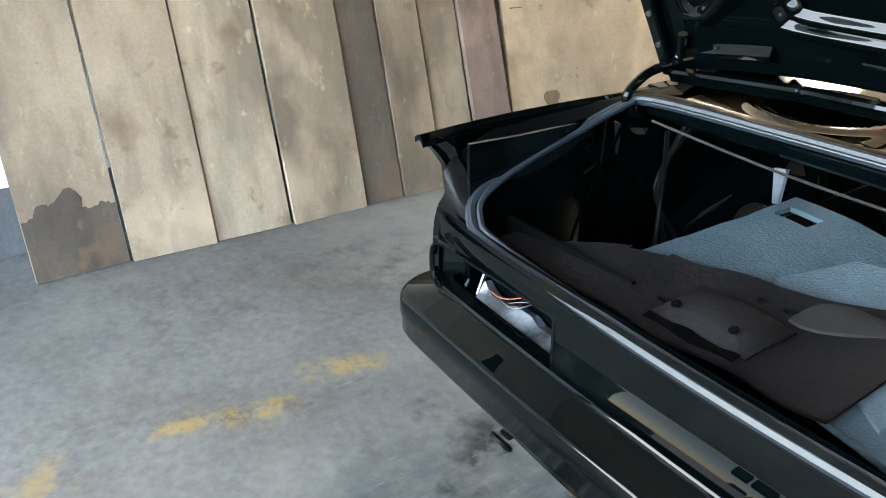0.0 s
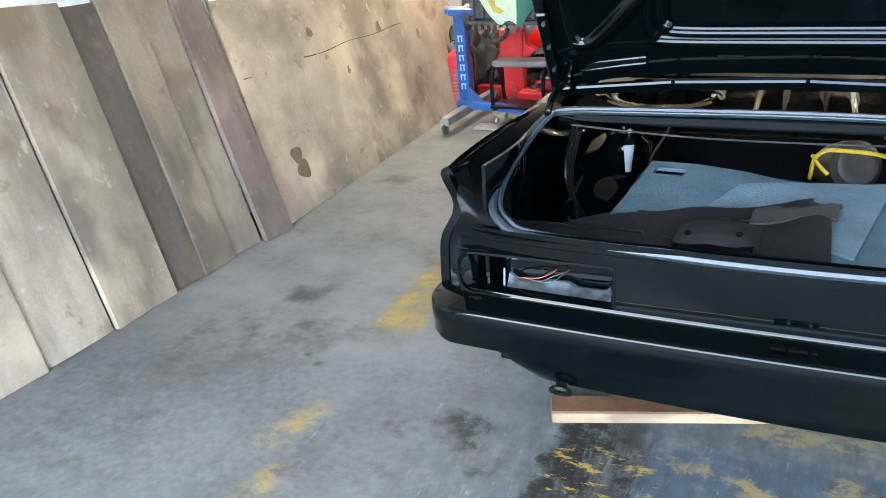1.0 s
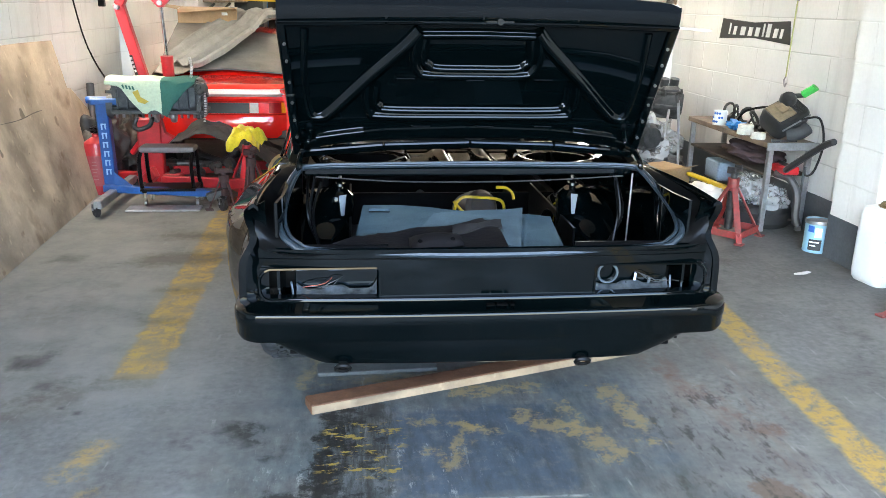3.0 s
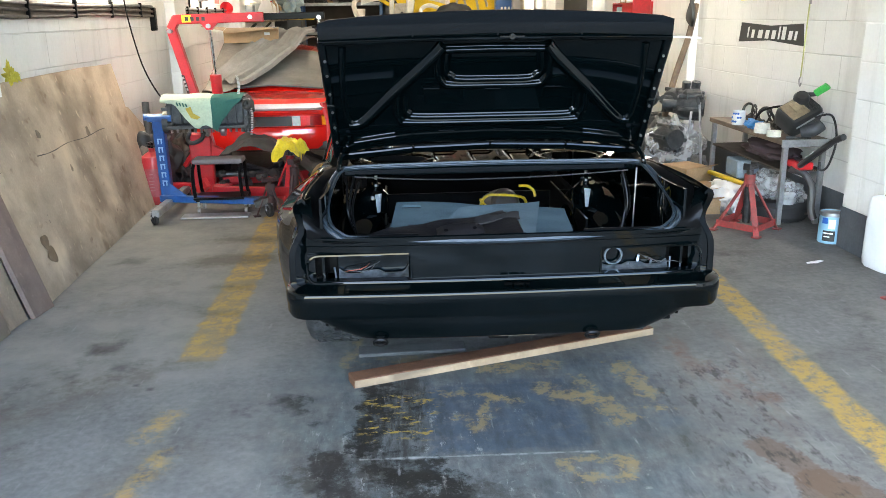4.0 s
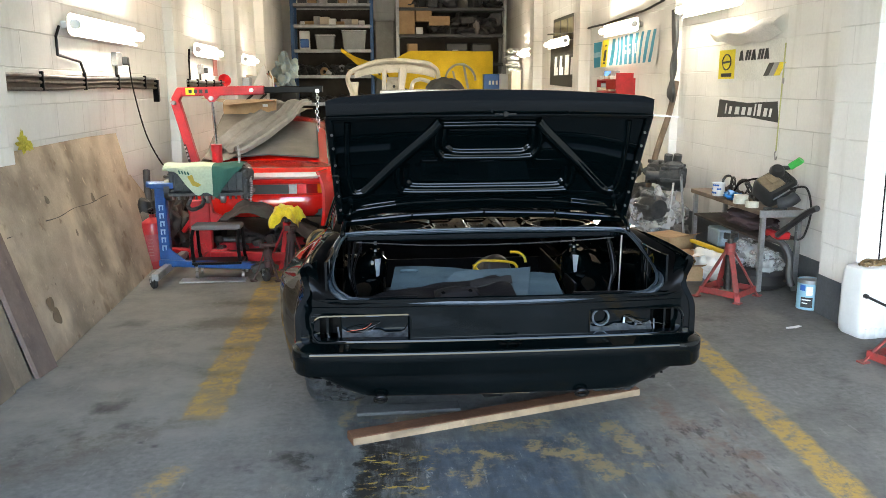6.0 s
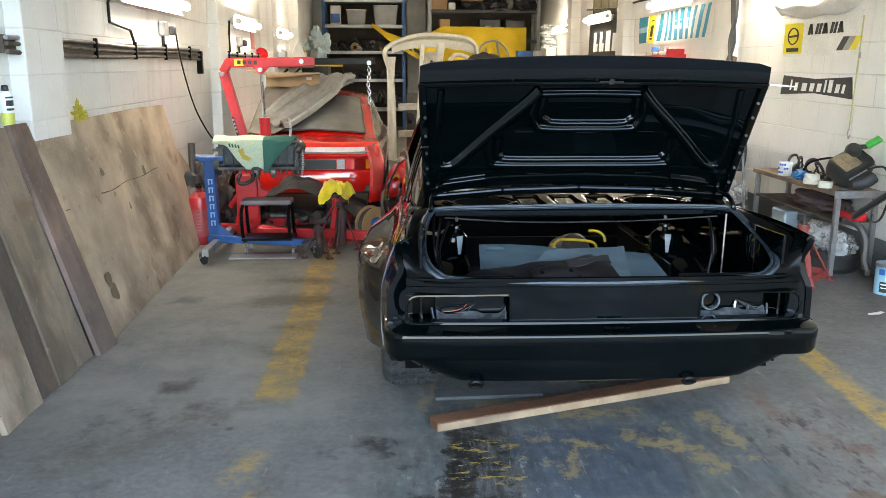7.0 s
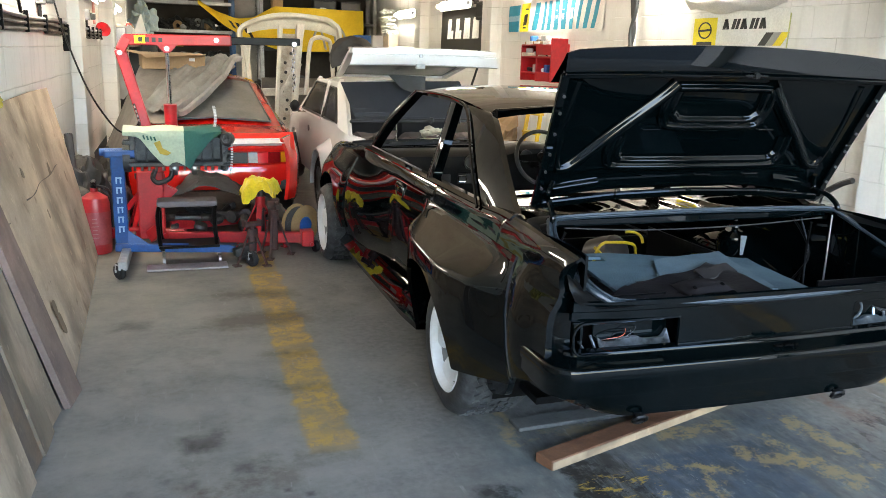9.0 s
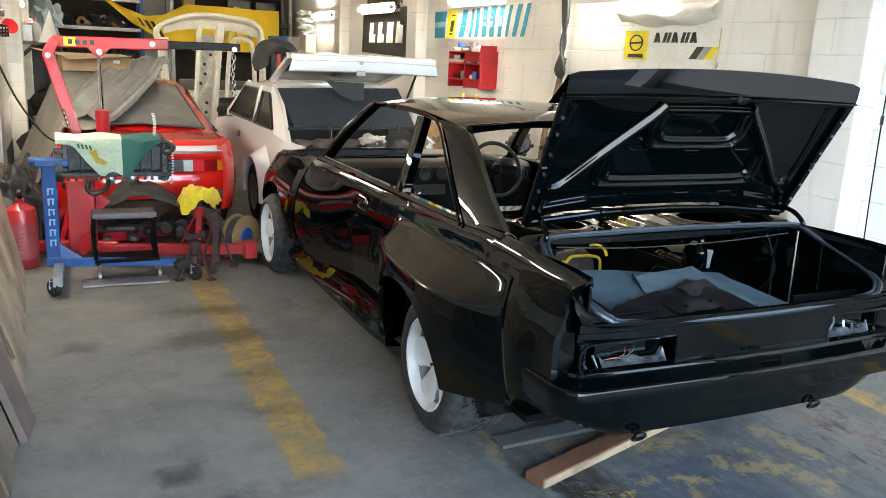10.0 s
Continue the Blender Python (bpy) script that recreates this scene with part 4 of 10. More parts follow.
for sx in (-1, 1):
    # windscreen post, thin centre post, broad rear post
    pillar([(0.755, 3.28, 0.955), (0.69, 3.0, 1.20), (0.60, 2.68, 1.40)], [(0.75, 3.19, 0.965), (0.685, 2.92, 1.19), (0.605, 2.58, 1.405)], sx, "windscreen_pillar", 0.05)
    pillar([(0.77, 1.84, 0.965), (0.70, 1.86, 1.16), (0.61, 1.93, 1.375)], [(0.77, 1.74, 0.965), (0.70, 1.77, 1.16), (0.61, 1.84, 1.375)], sx, "centre_pillar", 0.045)
    pillar([(0.785, 0.96, 0.97), (0.725, 1.22, 1.14), (0.625, 1.58, 1.345), (0.59, 1.70, 1.39)], [(0.745, 0.66, 1.0), (0.69, 0.93, 1.13), (0.61, 1.28, 1.32), (0.58, 1.43, 1.362)], sx, "rear_pillar", 0.03)
    # bright drip rail over the side windows and along the waist
    bm = BM()
    hose(bm, [(sx * 0.795, 0.98, 0.975), (sx * 0.735, 1.24, 1.15), (sx * 0.635, 1.60, 1.352), (sx * 0.612, 1.85, 1.395), (sx * 0.606, 2.2, 1.405), (sx * 0.61, 2.58, 1.40)], 0.007, 6)
    part("drip_rail", bm, BLACK_PAINT, car)
    bm = BM()
    rows = []
    for i in range(21):
        y = lerp(0.62, 3.3, i / 20)
        h, x = soft_table(y, BELT), soft_table(y, SHOULDER)
        rows.append([(sx * (x - 0.003), y, h - 0.004), (sx * (x - 0.02), y, h + 0.012), (sx * (x - 0.055), y, h + 0.010), (sx * (x - 0.06), y, h - 0.02)])
    grid(bm, rows, (0, 0, -0.015))
    part("waist_rail", bm, BLACK_PAINT, car)
    bm = BM()
    for i in range(30):
        y = lerp(2.0, 3.15, i / 29)
        box(bm, (sx * 0.752, y, 0.995), (0.012, 0.018, 0.008), 0.002)
    tagged(part("waist_clips", bm, STEEL, car, "row of bright clips along the window slot"), kind="stuff")

# painted flange round the empty rear screen
bm = BM()
hose(bm, [(-0.66, 1.03, 1.03), (-0.60, 1.25, 1.20), (-0.555, 1.40, 1.345), (-0.50, 1.42, 1.365), (0.0, 1.40, 1.392), (0.50, 1.42, 1.365), (0.555, 1.40, 1.345), (0.60, 1.25, 1.20), (0.66, 1.03, 1.03)], 0.013, 8, 5)
part("rear_screen_flange", bm, BLACK_PAINT, car)

# front end: bonnet, scuttle and nose
bm = BM()
rows = []
for i in range(15):
    y = lerp(3.30, 4.72, i / 14)
    x, h = soft_table(y, SHOULDER) - 0.012, soft_table(y, BELT)
    rows.append([(x * s, y, h + 0.022 * (1 - s * s) - 0.004) for s in [lerp(-1, 1, k / 12) for k in range(13)]])
grid(bm, rows, (0, 0, -0.02))
part("bonnet", bm, BLACK_PAINT, car)
bm = BM()
rows = []
for i in range(7):
    z = lerp(0.24, 0.77, i / 6)
    rows.append([(0.67 * s * (1 if abs(s) < 1 else 1), 4.76 + 0.05 * (1 - s * s) + 0.04 * math.sin(math.pi * i / 6), z) for s in [lerp(-1, 1, k / 10) for k in range(11)]])
grid(bm, rows, (0, -0.03, 0))
part("nose", bm, BLACK_PAINT, car)
bm = BM()
for sx in (-1, 1):
    prism(bm, [(sx * 0.09, 3.26, 0.985), (sx * 0.73, 3.26, 0.97), (sx * 0.73, 3.31, 0.965), (sx * 0.09, 3.31, 0.985)], (0, 0, -0.03))
box(bm, (0, 3.285, 0.97), (0.2, 0.05, 0.03), 0.004)
part("scuttle", bm, BLACK_SATIN, car)

# floor pan, bulkheads, underside
bm = BM()
box(bm, (0, 2.45, 0.25), (1.36, 3.9, 0.03))
box(bm, (0, 0.72, 0.40), (0.98, 0.9, 0.03))
box(bm, (0, 3.3, 0.60), (1.40, 0.03, 0.70))
for sx in (-1, 1):
    box(bm, (sx * 0.68, 2.6, 0.42), (0.04, 1.9, 0.36))
box(bm, (0, 0.9, 0.33), (0.12, 1.4, 0.08), 0.02)
part("floor_pan", bm, BLACK_SATIN, car)
bm = BM()
rod(bm, (-0.75, 1.09, 0.30), (0.75, 1.09, 0.30), 0.04)
spin(bm, [(0.0, -0.12), (0.08, -0.1), (0.13, 0.0), (0.08, 0.1), (0.0, 0.12)], pose(0, 1.09, 0.30, 90, 0, 0))
rod(bm, (0, 1.2, 0.3), (0, 3.0, 0.32), 0.035)
part("rear_axle", bm, DARK_METAL, car)

# ---- tail ----
# panel with two lamp openings
LAMP = (0.386, 0.80, 0.645, 0.760)


def tail_y(x, z):
    return 0.0 + 0.03 * (abs(x) / 0.8) ** 4 - 0.004 * max(0, (z - 0.66)) / 0.14


bm = BM()
xs = sorted({round(v, 4) for v in [lerp(-0.80, 0.80, i / 40) for i in range(41)] + [s * LAMP[k] for s in (-1, 1) for k in (0, 1)]})
zs = sorted({round(v, 4) for v in [lerp(0.56, 0.83, i / 14) for i in range(15)] + [LAMP[2], LAMP[3], 0.793, 0.799]})
vv = {}
for z in zs:
    for x in xs:
        step = -0.008 if z > 0.796 else 0
        for k, dy in ((0, 0), (1, 0.02)):
            vv[x, z, k] = bm.verts.new((x, tail_y(x, z) + step + dy, z))
for a, b in zip(xs, xs[1:]):
    for c, d in zip(zs, zs[1:]):
        mx, mz = (a + b) / 2, (c + d) / 2
        if LAMP[0] < abs(mx) < LAMP[1] and LAMP[2] < mz < LAMP[3]:
            continue
        for k in (0, 1):
            bm.faces.new((vv[a, c, k], vv[b, c, k], vv[b, d, k], vv[a, d, k]))
part("tail_panel", bm, BLACK_PAINT, car)
for sx in (-1, 1):
    w, h = LAMP[1] - LAMP[0], LAMP[3] - LAMP[2]
    cx, cz = sx * (LAMP[0] + LAMP[1]) / 2, (LAMP[2] + LAMP[3]) / 2
    # rim with broad curves at the outer end, and the panel's own corners behind it
    edge_pts = []
    for qx, qz, r, a0 in ((LAMP[1], LAMP[3], 0.045, 0), (LAMP[0], LAMP[3], 0.012, 90), (LAMP[0], LAMP[2], 0.012, 180), (LAMP[1], LAMP[2], 0.040, 270)):
        ox, oz = qx - r * (1 if qx == LAMP[1] else -1), qz - r * (1 if qz == LAMP[3] else -1)
        arc = [(ox + r * math.cos(radians(a0 + 15 * k)), oz + r * math.sin(radians(a0 + 15 * k))) for k in range(7)]
        bm = BM()
        prism(bm, [(sx * px, 0.006, pz) for px, pz in arc + [(qx, qz)]], (0, 0.012, 0))
        part("lamp_corner", bm, BLACK_PAINT, car)
        edge_pts += arc
    bm = BM()
    hose(bm, [Vector((sx * px, 0.003, pz)) for px, pz in edge_pts], 0.006, 6, 1, closed=True, smooth=False)
    part("lamp_opening_rim", bm, BLACK_PAINT, car)
    # inner pressing: a bright lip along the foot with a raised middle, turned up at both ends
    bm = BM()
    rows = []
    x_in, x_out = 0.396, 0.678
    for i in range(45):
        t = i / 44
        x = sx * lerp(x_in, x_out, t)
        top = 0.010 + 0.012 * soft_table(t, ((0.34, 0.0), (0.44, 1.0), (0.60, 1.0), (0.70, 0.0))) + 0.030 * soft_table(t, ((0.0, 1.0), (0.05, 0.25), (0.12, 0.0), (0.86, 0.0), (0.95, 0.35), (1.0, 0.7)))
        rows.append([(x, 0.020, 0.649), (x, 0.034, 0.653), (x, 0.046 + 0.1 * top, 0.655 + top * 0.5), (x, 0.054 + 0.2 * top, 0.655 + top), (x, 0.075, 0.653 + top)])
    grid(bm, rows, (0, 0.004, -0.003))
    part("lamp_backing", bm, LAMP_METAL, car, "bright bare metal pressing inside the empty lamp opening")
    bm = BM()
    box(bm, (sx * 0.535, 0.085, 0.712), (0.30, 0.006, 0.10), 0.003)
    part("lamp_box_plate", bm, BLACK_PAINT, car)
    for px, h in ((0.690, 0.035), (0.735, 0.015)):
        bm = BM()
        bar(bm, (sx * px, 0.05, 0.650), (sx * (px + 0.008), 0.075, 0.655 + h), 0.006, 0.010, 0.001)
        part("lamp_bracket", bm, LAMP_METAL, car)
    if sx > 0:
        bm = BM()
        hose(bm, [(0.452 + 0.036 * math.cos(a), 0.060, 0.708 + 0.036 * math.sin(a)) for a in [2 * math.pi * k / 20 for k in range(20)]], 0.005, 6, 1, True, False)
        part("bulb_ring", bm, LAMP_METAL, car)
        for px, h in ((0.552, 0.050), (0.607, 0.030)):
            bm = BM()
            bar(bm, (px, 0.055, 0.652), (px + 0.012, 0.075, 0.652 + h), 0.010, 0.006, 0.001, up=(0.5, 1, 0))
            part("lamp_bracket", bm, LAMP_METAL, car)
    rng = random.Random(4 + sx)
    for i in range(3):
        bm = BM()
        x0 = sx * rng.uniform(0.47, 0.60)
        hose(bm, [(x0, 0.12, 0.71), (x0 + sx * 0.02, 0.07, 0.705 - 0.008 * i), (x0 + sx * 0.05, 0.045, 0.698 - 0.010 * i), (x0 + sx * (0.08 + 0.02 * i), 0.05, 0.680), (x0 + sx * (0.10 + 0.03 * i), 0.07, 0.668)], 0.0014, 5)
        part("lamp_wire", bm, ORANGE_WIRE if (sx < 0 and i == 1) else WIRE_GREY, car, "loose thin lamp wire in the opening")
    bm = BM()
    box(bm, (sx * 0.58, 0.16, 0.72), (0.46, 0.01, 0.16))
    part("lamp_box_back", bm, BLACK_SATIN, car)

# bumper wrapping the tail
def bumper_line(off, wrap=0.26):
    """The plan of the bumper: along the tail and round both corners; off is how far it stands out."""
    w, r = 0.850 + off, 0.075 + 0.5 * max(0, off)
    pts = [(-w, lerp(wrap, 0.05, i / 6)) for i in range(7)]
    y_back = -0.028 - off
    for i in range(1, 9):
        a = radians(90 * i / 8)
        pts.append((-w + r * (1 - math.cos(a)), 0.05 + (y_back - 0.05) * math.sin(a)))
    inner = w - r
    mid = [(s * inner, y_back - 0.022 * (1 - s * s)) for s in [lerp(-1, 1, i / 20) for i in range(1, 20)]]
    return pts + mid + [(-x, y) for x, y in pts[::-1]]


bm = BM()
prof = [(-0.065, 0.656), (-0.034, 0.653), (-0.031, 0.649), (-0.030, 0.641), (-0.026, 0.638), (0.034, 0.625), (0.039, 0.6235), (0.0425, 0.6205), (0.0445, 0.616), (0.0455, 0.600), (0.0455, 0.578), (0.0435, 0.574), (0.0425, 0.535), (0.034, 0.516), (-0.02, 0.512)]
rows = [[(x, y, z) for x, y in bumper_line(o, 0.27)] for o, z in prof]
grid(bm, rows)
part("bumper", bm, BLACK_PAINT, car, "smooth gloss black wrap-round bumper")
# Matt black blocks stand in for the shade in the bumper's notches.
bm = BM()
for x, w in ((-0.002, 0.030), (0.040, 0.040), (0.075, 0.014)):
    box(bm, (x, -0.060, 0.6400), (w, 0.018, 0.007), 0.001)
part("slot_shade", bm, MATT_BLACK, car)
# valance
bm = BM()
rows = []
for z, half, y in ((0.535, 0.82, 0.0), (0.505, 0.81, 0.004), (0.47, 0.765, 0.006), (0.43, 0.70, 0.012), (0.395, 0.635, 0.022), (0.388, 0.625, 0.034), (0.388, 0.60, 0.08)):
    row = []
    for k in range(25):
        s = lerp(-1, 1, k / 24)
        row.append((half * s, y - 0.024 * (1 - s * s) + 0.04 * max(0, abs(s) - 0.9) / 0.1, z))
    side_z = 0.535 - 0.55 * (0.535 - z)
    wing = [(lerp(half, 0.84, 0.45), y + 0.07, lerp(z, side_z, 0.45)), (lerp(half, 0.845, 0.85), y + 0.14, lerp(z, side_z, 0.85)), (0.845, 0.33, side_z)]
    rows.append([(-x, yy, zz) for x, yy, zz in wing[::-1]] + row + wing)
grid(bm, rows, (0, 0.012, 0))
part("valance", bm, BLACK_PAINT, car)
for x in (-0.52, 0.36):
    bm = BM()
    ring = [Vector((x + 0.026 * math.cos(a), 0.02 - 0.012 * math.sin(a) - 0.03, 0.388 + 0.016 * math.sin(a))) for a in [2 * math.pi * i / 14 for i in range(14)]]
    hose(bm, ring, 0.008, 6, 1, closed=True, smooth=False)
    bar(bm, (x, 0.0, 0.40), (x, 0.12, 0.41), 0.03, 0.01)
    part("towing_eye", bm, BLACK_SATIN, car)

# ---- boot opening ----
SEAL_LINE = [(-0.61, 0.012, 0.818), (-0.30, -0.002, 0.810), (0.0, -0.006, 0.806), (0.30, -0.002, 0.810), (0.61, 0.012, 0.818), (0.685, 0.028, 0.840), (0.722, 0.07, 0.868), (0.738, 0.18, 0.905), (0.728, 0.34, 0.955),
             (0.695, 0.45, 1.005), (0.64, 0.485, 1.022), (0.3, 0.50, 1.026), (0.0, 0.505, 1.028), (-0.3, 0.50, 1.026), (-0.64, 0.485, 1.022), (-0.695, 0.45, 1.005), (-0.728, 0.34, 0.955), (-0.738, 0.18, 0.905), (-0.722, 0.07, 0.868), (-0.685, 0.028, 0.840)]
bm = BM()
hose(bm, SEAL_LINE, 0.012, 8, 4, closed=True)
hose(bm, [(x * 0.975, y * 0.96 + 0.012, z + 0.007) for x, y, z in SEAL_LINE], 0.007, 6, 4, closed=True)
part("boot_seal", bm, SEAL, car, "soft grey rubber seal round the boot opening")
# gutter between the seal and the wings
bm = BM()
rows = []
outer = [(-0.74, 0.0, 0.82), (-0.3, -0.012, 0.815), (0.0, -0.014, 0.812), (0.3, -0.012, 0.815), (0.74, 0.0, 0.82), (0.80, 0.04, 0.86), (0.812, 0.06, 0.92), (0.80, 0.2, 0.985), (0.785, 0.36, 0.996),
         (0.765, 0.46, 1.0), (0.70, 0.58, 1.01), (0.3, 0.60, 1.012), (0.0, 0.61, 1.012), (-0.3, 0.60, 1.012), (-0.70, 0.58, 1.01), (-0.765, 0.46, 1.0), (-0.785, 0.36, 0.996), (-0.80, 0.2, 0.985), (-0.812, 0.06, 0.92), (-0.80, 0.04, 0.86)]
inner_line = curve_points([(x, y, z - 0.012) for x, y, z in SEAL_LINE], 4, True)
outer_line = curve_points(outer, 4, True)
for p, q in zip(inner_line + inner_line[:1], outer_line + outer_line[:1]):
    mid = p.lerp(q, 0.45) + Vector((0, 0, -0.014))
    rows.append([p, mid, p.lerp(q, 0.85), q])
grid(bm, rows)
part("boot_gutter", bm, BLACK_SATIN, car)
# fin tops: the deck strip from each wing's crest to the gutter
for sx in (-1, 1):
    bm = BM()
    rows = []
    for i in range(15):
        y = lerp(-0.02, 0.66, i / 14)
        ox, oz = flank(max(y, 0), soft_table(y, BELT)), soft_table(y, BELT)
        ix = soft_table(y, ((-0.02, 0.79), (0.1, 0.795), (0.4, 0.775), (0.66, 0.70)))
        rows.append([(sx * ox, y, oz), (sx * (ox - 0.012), y, oz + 0.008), (sx * lerp(ox, ix, 0.6), y, oz + 0.009), (sx * ix, y, oz - 0.004)])
    grid(bm, rows, (0, 0, -0.012))
    part("fin_top", bm, BLACK_PAINT, car)
    # closing face of the fin towards the lamp
    bm = BM()
    rows = []
    for z in [lerp(0.62, 0.99, k / 14) for k in range(15)]:
        y = tail_cut(z)
        x = flank(0, z)
        rows.append([(sx * (x - 0.002), y, z), (sx * (x - 0.025), y + 0.012, z), (sx * 0.775, max(y, 0.03) + 0.02, z)])
    grid(bm, rows, (0, 0.01, 0))
    part("fin_end", bm, BLACK_PAINT, car)

# boot tub
for sx in (-1, 1):
    bm = BM()
    rows = []
    for z in [lerp(0.44, 0.98, k / 8) for k in range(9)]:
        rows.append([(sx * (0.735 - 0.02 * math.sin(k * 0.9)), y, z) for k, y in enumerate([lerp(0.06, 1.30, j / 10) for j in range(11)])])
    grid(bm, rows, (sx * 0.01, 0, 0))
    part("boot_side", bm, BLACK_PAINT, car)
for name, c, d in (("boot_floor", (0, 0.90, 0.43), (1.42, 1.70, 0.02)), ("boot_rear_wall", (0, 0.19, 0.59), (1.40, 0.012, 0.32)), ("boot_front_wall", (0, 1.76, 0.52), (1.40, 0.02, 0.20))):
    bm = BM()
    box(bm, c, d, 0.003)
    part(name, bm, BLACK_SATIN, car)
for sx in (-1, 1):
    bm = BM()
    rows = []
    for i in range(13):
        a = math.pi * i / 12
        k = 1.32 if i < 6 else 1.0
        rows.append([(sx * 0.70, 1.09 - 0.42 * k * math.cos(a), 0.44 + 0.36 * math.sin(a)), (sx * 0.57, 1.09 - 0.41 * k * math.cos(a), 0.44 + 0.35 * math.sin(a)), (sx * 0.51, 1.09 - 0.36 * k * math.cos(a), 0.44 + 0.31 * math.sin(a)), (sx * 0.485, 1.09 - 0.27 * k * math.cos(a), 0.44 + 0.24 * math.sin(a)), (sx * 0.48, 1.09, 0.44)])
    grid(bm, rows, (0, 0, -0.005))
    part("inner_wheel_arch", bm, BLACK_PAINT, car)
    # damper turret; a pale metal sliver stands in for its highlight
    bm = BM()
    spin(bm, [(0.085, -0.30), (0.085, -0.06), (0.072, -0.02), (0.045, 0.0), (0.0, 0.0)], pose(sx * 0.545, 0.93, 0.835, 6, sx * -8, 0), 20)
    rod(bm, (sx * 0.54, 0.925, 0.83), (sx * 0.535, 0.915, 0.885), 0.016, 0.012, 12)
    spin(bm, [(0.0, 0.012), (0.028, 0.012), (0.03, 0.0), (0.0, 0.0)], pose(sx * 0.538, 0.92, 0.85), 14)
    d = part("damper", bm, BLACK_PAINT, car)
    bm = BM()
    prism(bm, [(sx * 0.51, 0.835, 0.825), (sx * 0.54, 0.83, 0.822), (sx * 0.532, 0.835, 0.73), (sx * 0.52, 0.84, 0.73)], (0.004, 0.008, 0))
    part("damper_glint", bm, surf("glint_metal", (0.42, 0.45, 0.48), rough=0.3, metal=0.6), d, "pale sliver standing in for the highlight on the damper turret")
    bm = BM()
    rod(bm, (sx * 0.535, 0.915, 0.88), (sx * 0.534, 0.914, 0.905), 0.008, seg=8)
    part("damper_stud", bm, STEEL, d)
    bm = BM()
    for k in range(3):
        hose(bm, [(sx * (0.60 + 0.03 * k), 0.5 + 0.1 * k, 0.96), (sx * (0.64 + 0.01 * k), 0.55, 0.8), (sx * 0.6, 0.48 + 0.06 * k, 0.6), (sx * (0.66 - 0.03 * k), 0.4, 0.47)], 0.006, 6)
    part("boot_cable", bm, BLACK_SATIN, car)
bm = BM()
rod(bm, (0.635, 0.42, 0.47), (0.65, 0.44, 1.0), 0.004)
part("boot_stay", bm, STEEL, car, "bright stay rod in the boot")
# cross member under the parcel shelf and the wire along it
bm = BM()
box(bm, (0, 0.52, 1.0), (1.34, 0.05, 0.035), 0.008)
part("boot_cross_member", bm, BLACK_PAINT, car)
bm = BM()
hose(bm, [(-0.62, 0.47, 0.985), (-0.3, 0.47, 0.965), (0.0, 0.47, 0.962), (0.3, 0.47, 0.968), (0.62, 0.47, 0.985)], 0.003, 6)
part("release_wire", bm, DARK_METAL, car)
# parcel shelf pressing with two large holes and a row of slots
bm = BM()
NX, NY = 165, 67
xs = [lerp(-0.66, 0.66, i / NX) for i in range(NX + 1)]
ys = [lerp(0.55, 1.22, i / NY) for i in range(NY + 1)]
POCKETS = ((-0.185, 0.055), (0.0, 0.055), (0.185, 0.055))


def shelf_hole(x, y):
    return ((abs(x) - 0.42) / 0.135) ** 2 + ((y - 0.80) / 0.115) ** 2 < 1


def shelf_z(x, y):
    """Flat sheet with a raised rim round each hole, sunk pockets between them and a long bead at the back."""
    z = 1.0 + 0.004 * (y - 0.5)
    for px, half in POCKETS:
        d = max(abs(x - px) - half, abs(y - 0.82) - 0.17)
        z -= 0.010 / (1 + math.exp(d / 0.004))
    d = math.hypot((abs(x) - 0.42) / 0.17, (y - 0.80) / 0.15)
    z += 0.007 * math.exp(-((d - 1) / 0.07) ** 2)
    z += 0.007 * math.exp(-((y - 1.08) / 0.014) ** 2) * (abs(x) < 0.58)
    return z + 0.0012 * noise.noise(Vector((x * 6, y * 6, 4)))


vs = {(i, j): bm.verts.new((x, y, shelf_z(x, y))) for i, x in enumerate(xs) for j, y in enumerate(ys)}
for i in range(NX):
    for j in range(NY):
        if not shelf_hole((xs[i] + xs[i + 1]) / 2, (ys[j] + ys[j + 1]) / 2):
            bm.faces.new((vs[i, j], vs[i + 1, j], vs[i + 1, j + 1], vs[i, j + 1]))
part("parcel_shelf", bm, SHELF_PAINT, car, "glossy black parcel shelf with two round speaker holes")

# ---- boot lid, standing open ----
LID_LOW, LID_TOP = Vector((0, 0.60, 1.055)), Vector((0, 0.335, 1.575))
up_dir = (LID_TOP - LID_LOW).normalized()
out_dir = Vector((0, -up_dir.z, up_dir.y)).normalized()  # towards the tail, the underside
LEN = (LID_TOP - LID_LOW).length


def on_lid(x, s, h=0.0):
    """A place on the lid's underside: x across, s metres up from its lower edge, h proud of it."""
    return LID_LOW + up_dir * s + out_dir * h + Vector((x, 0, 0))


def lid_half(s):
    return lerp(0.695, 0.725, s / LEN)


lid = new("boot_lid")
lid.parent = car
lid["label"] = "opened gloss black boot lid with its pressed underside showing"
bm = BM()
rows = []
for i in range(15):
    s = LEN * i / 14
    half = lid_half(s)
    row = []
    for k in range(25):
        u = lerp(-1, 1, k / 24)
        bow = 0.045 * (1 - u * u) if i == 0 else 0
        lift = -0.035 * (1 - (abs(u)) ** 6)
        row.append(on_lid(half * u, s + bow, lift - 0.012))
    rows.append(row)
grid(bm, rows, -0.012 * out_dir)
part("lid_skin", bm, BLACK_PAINT, lid)
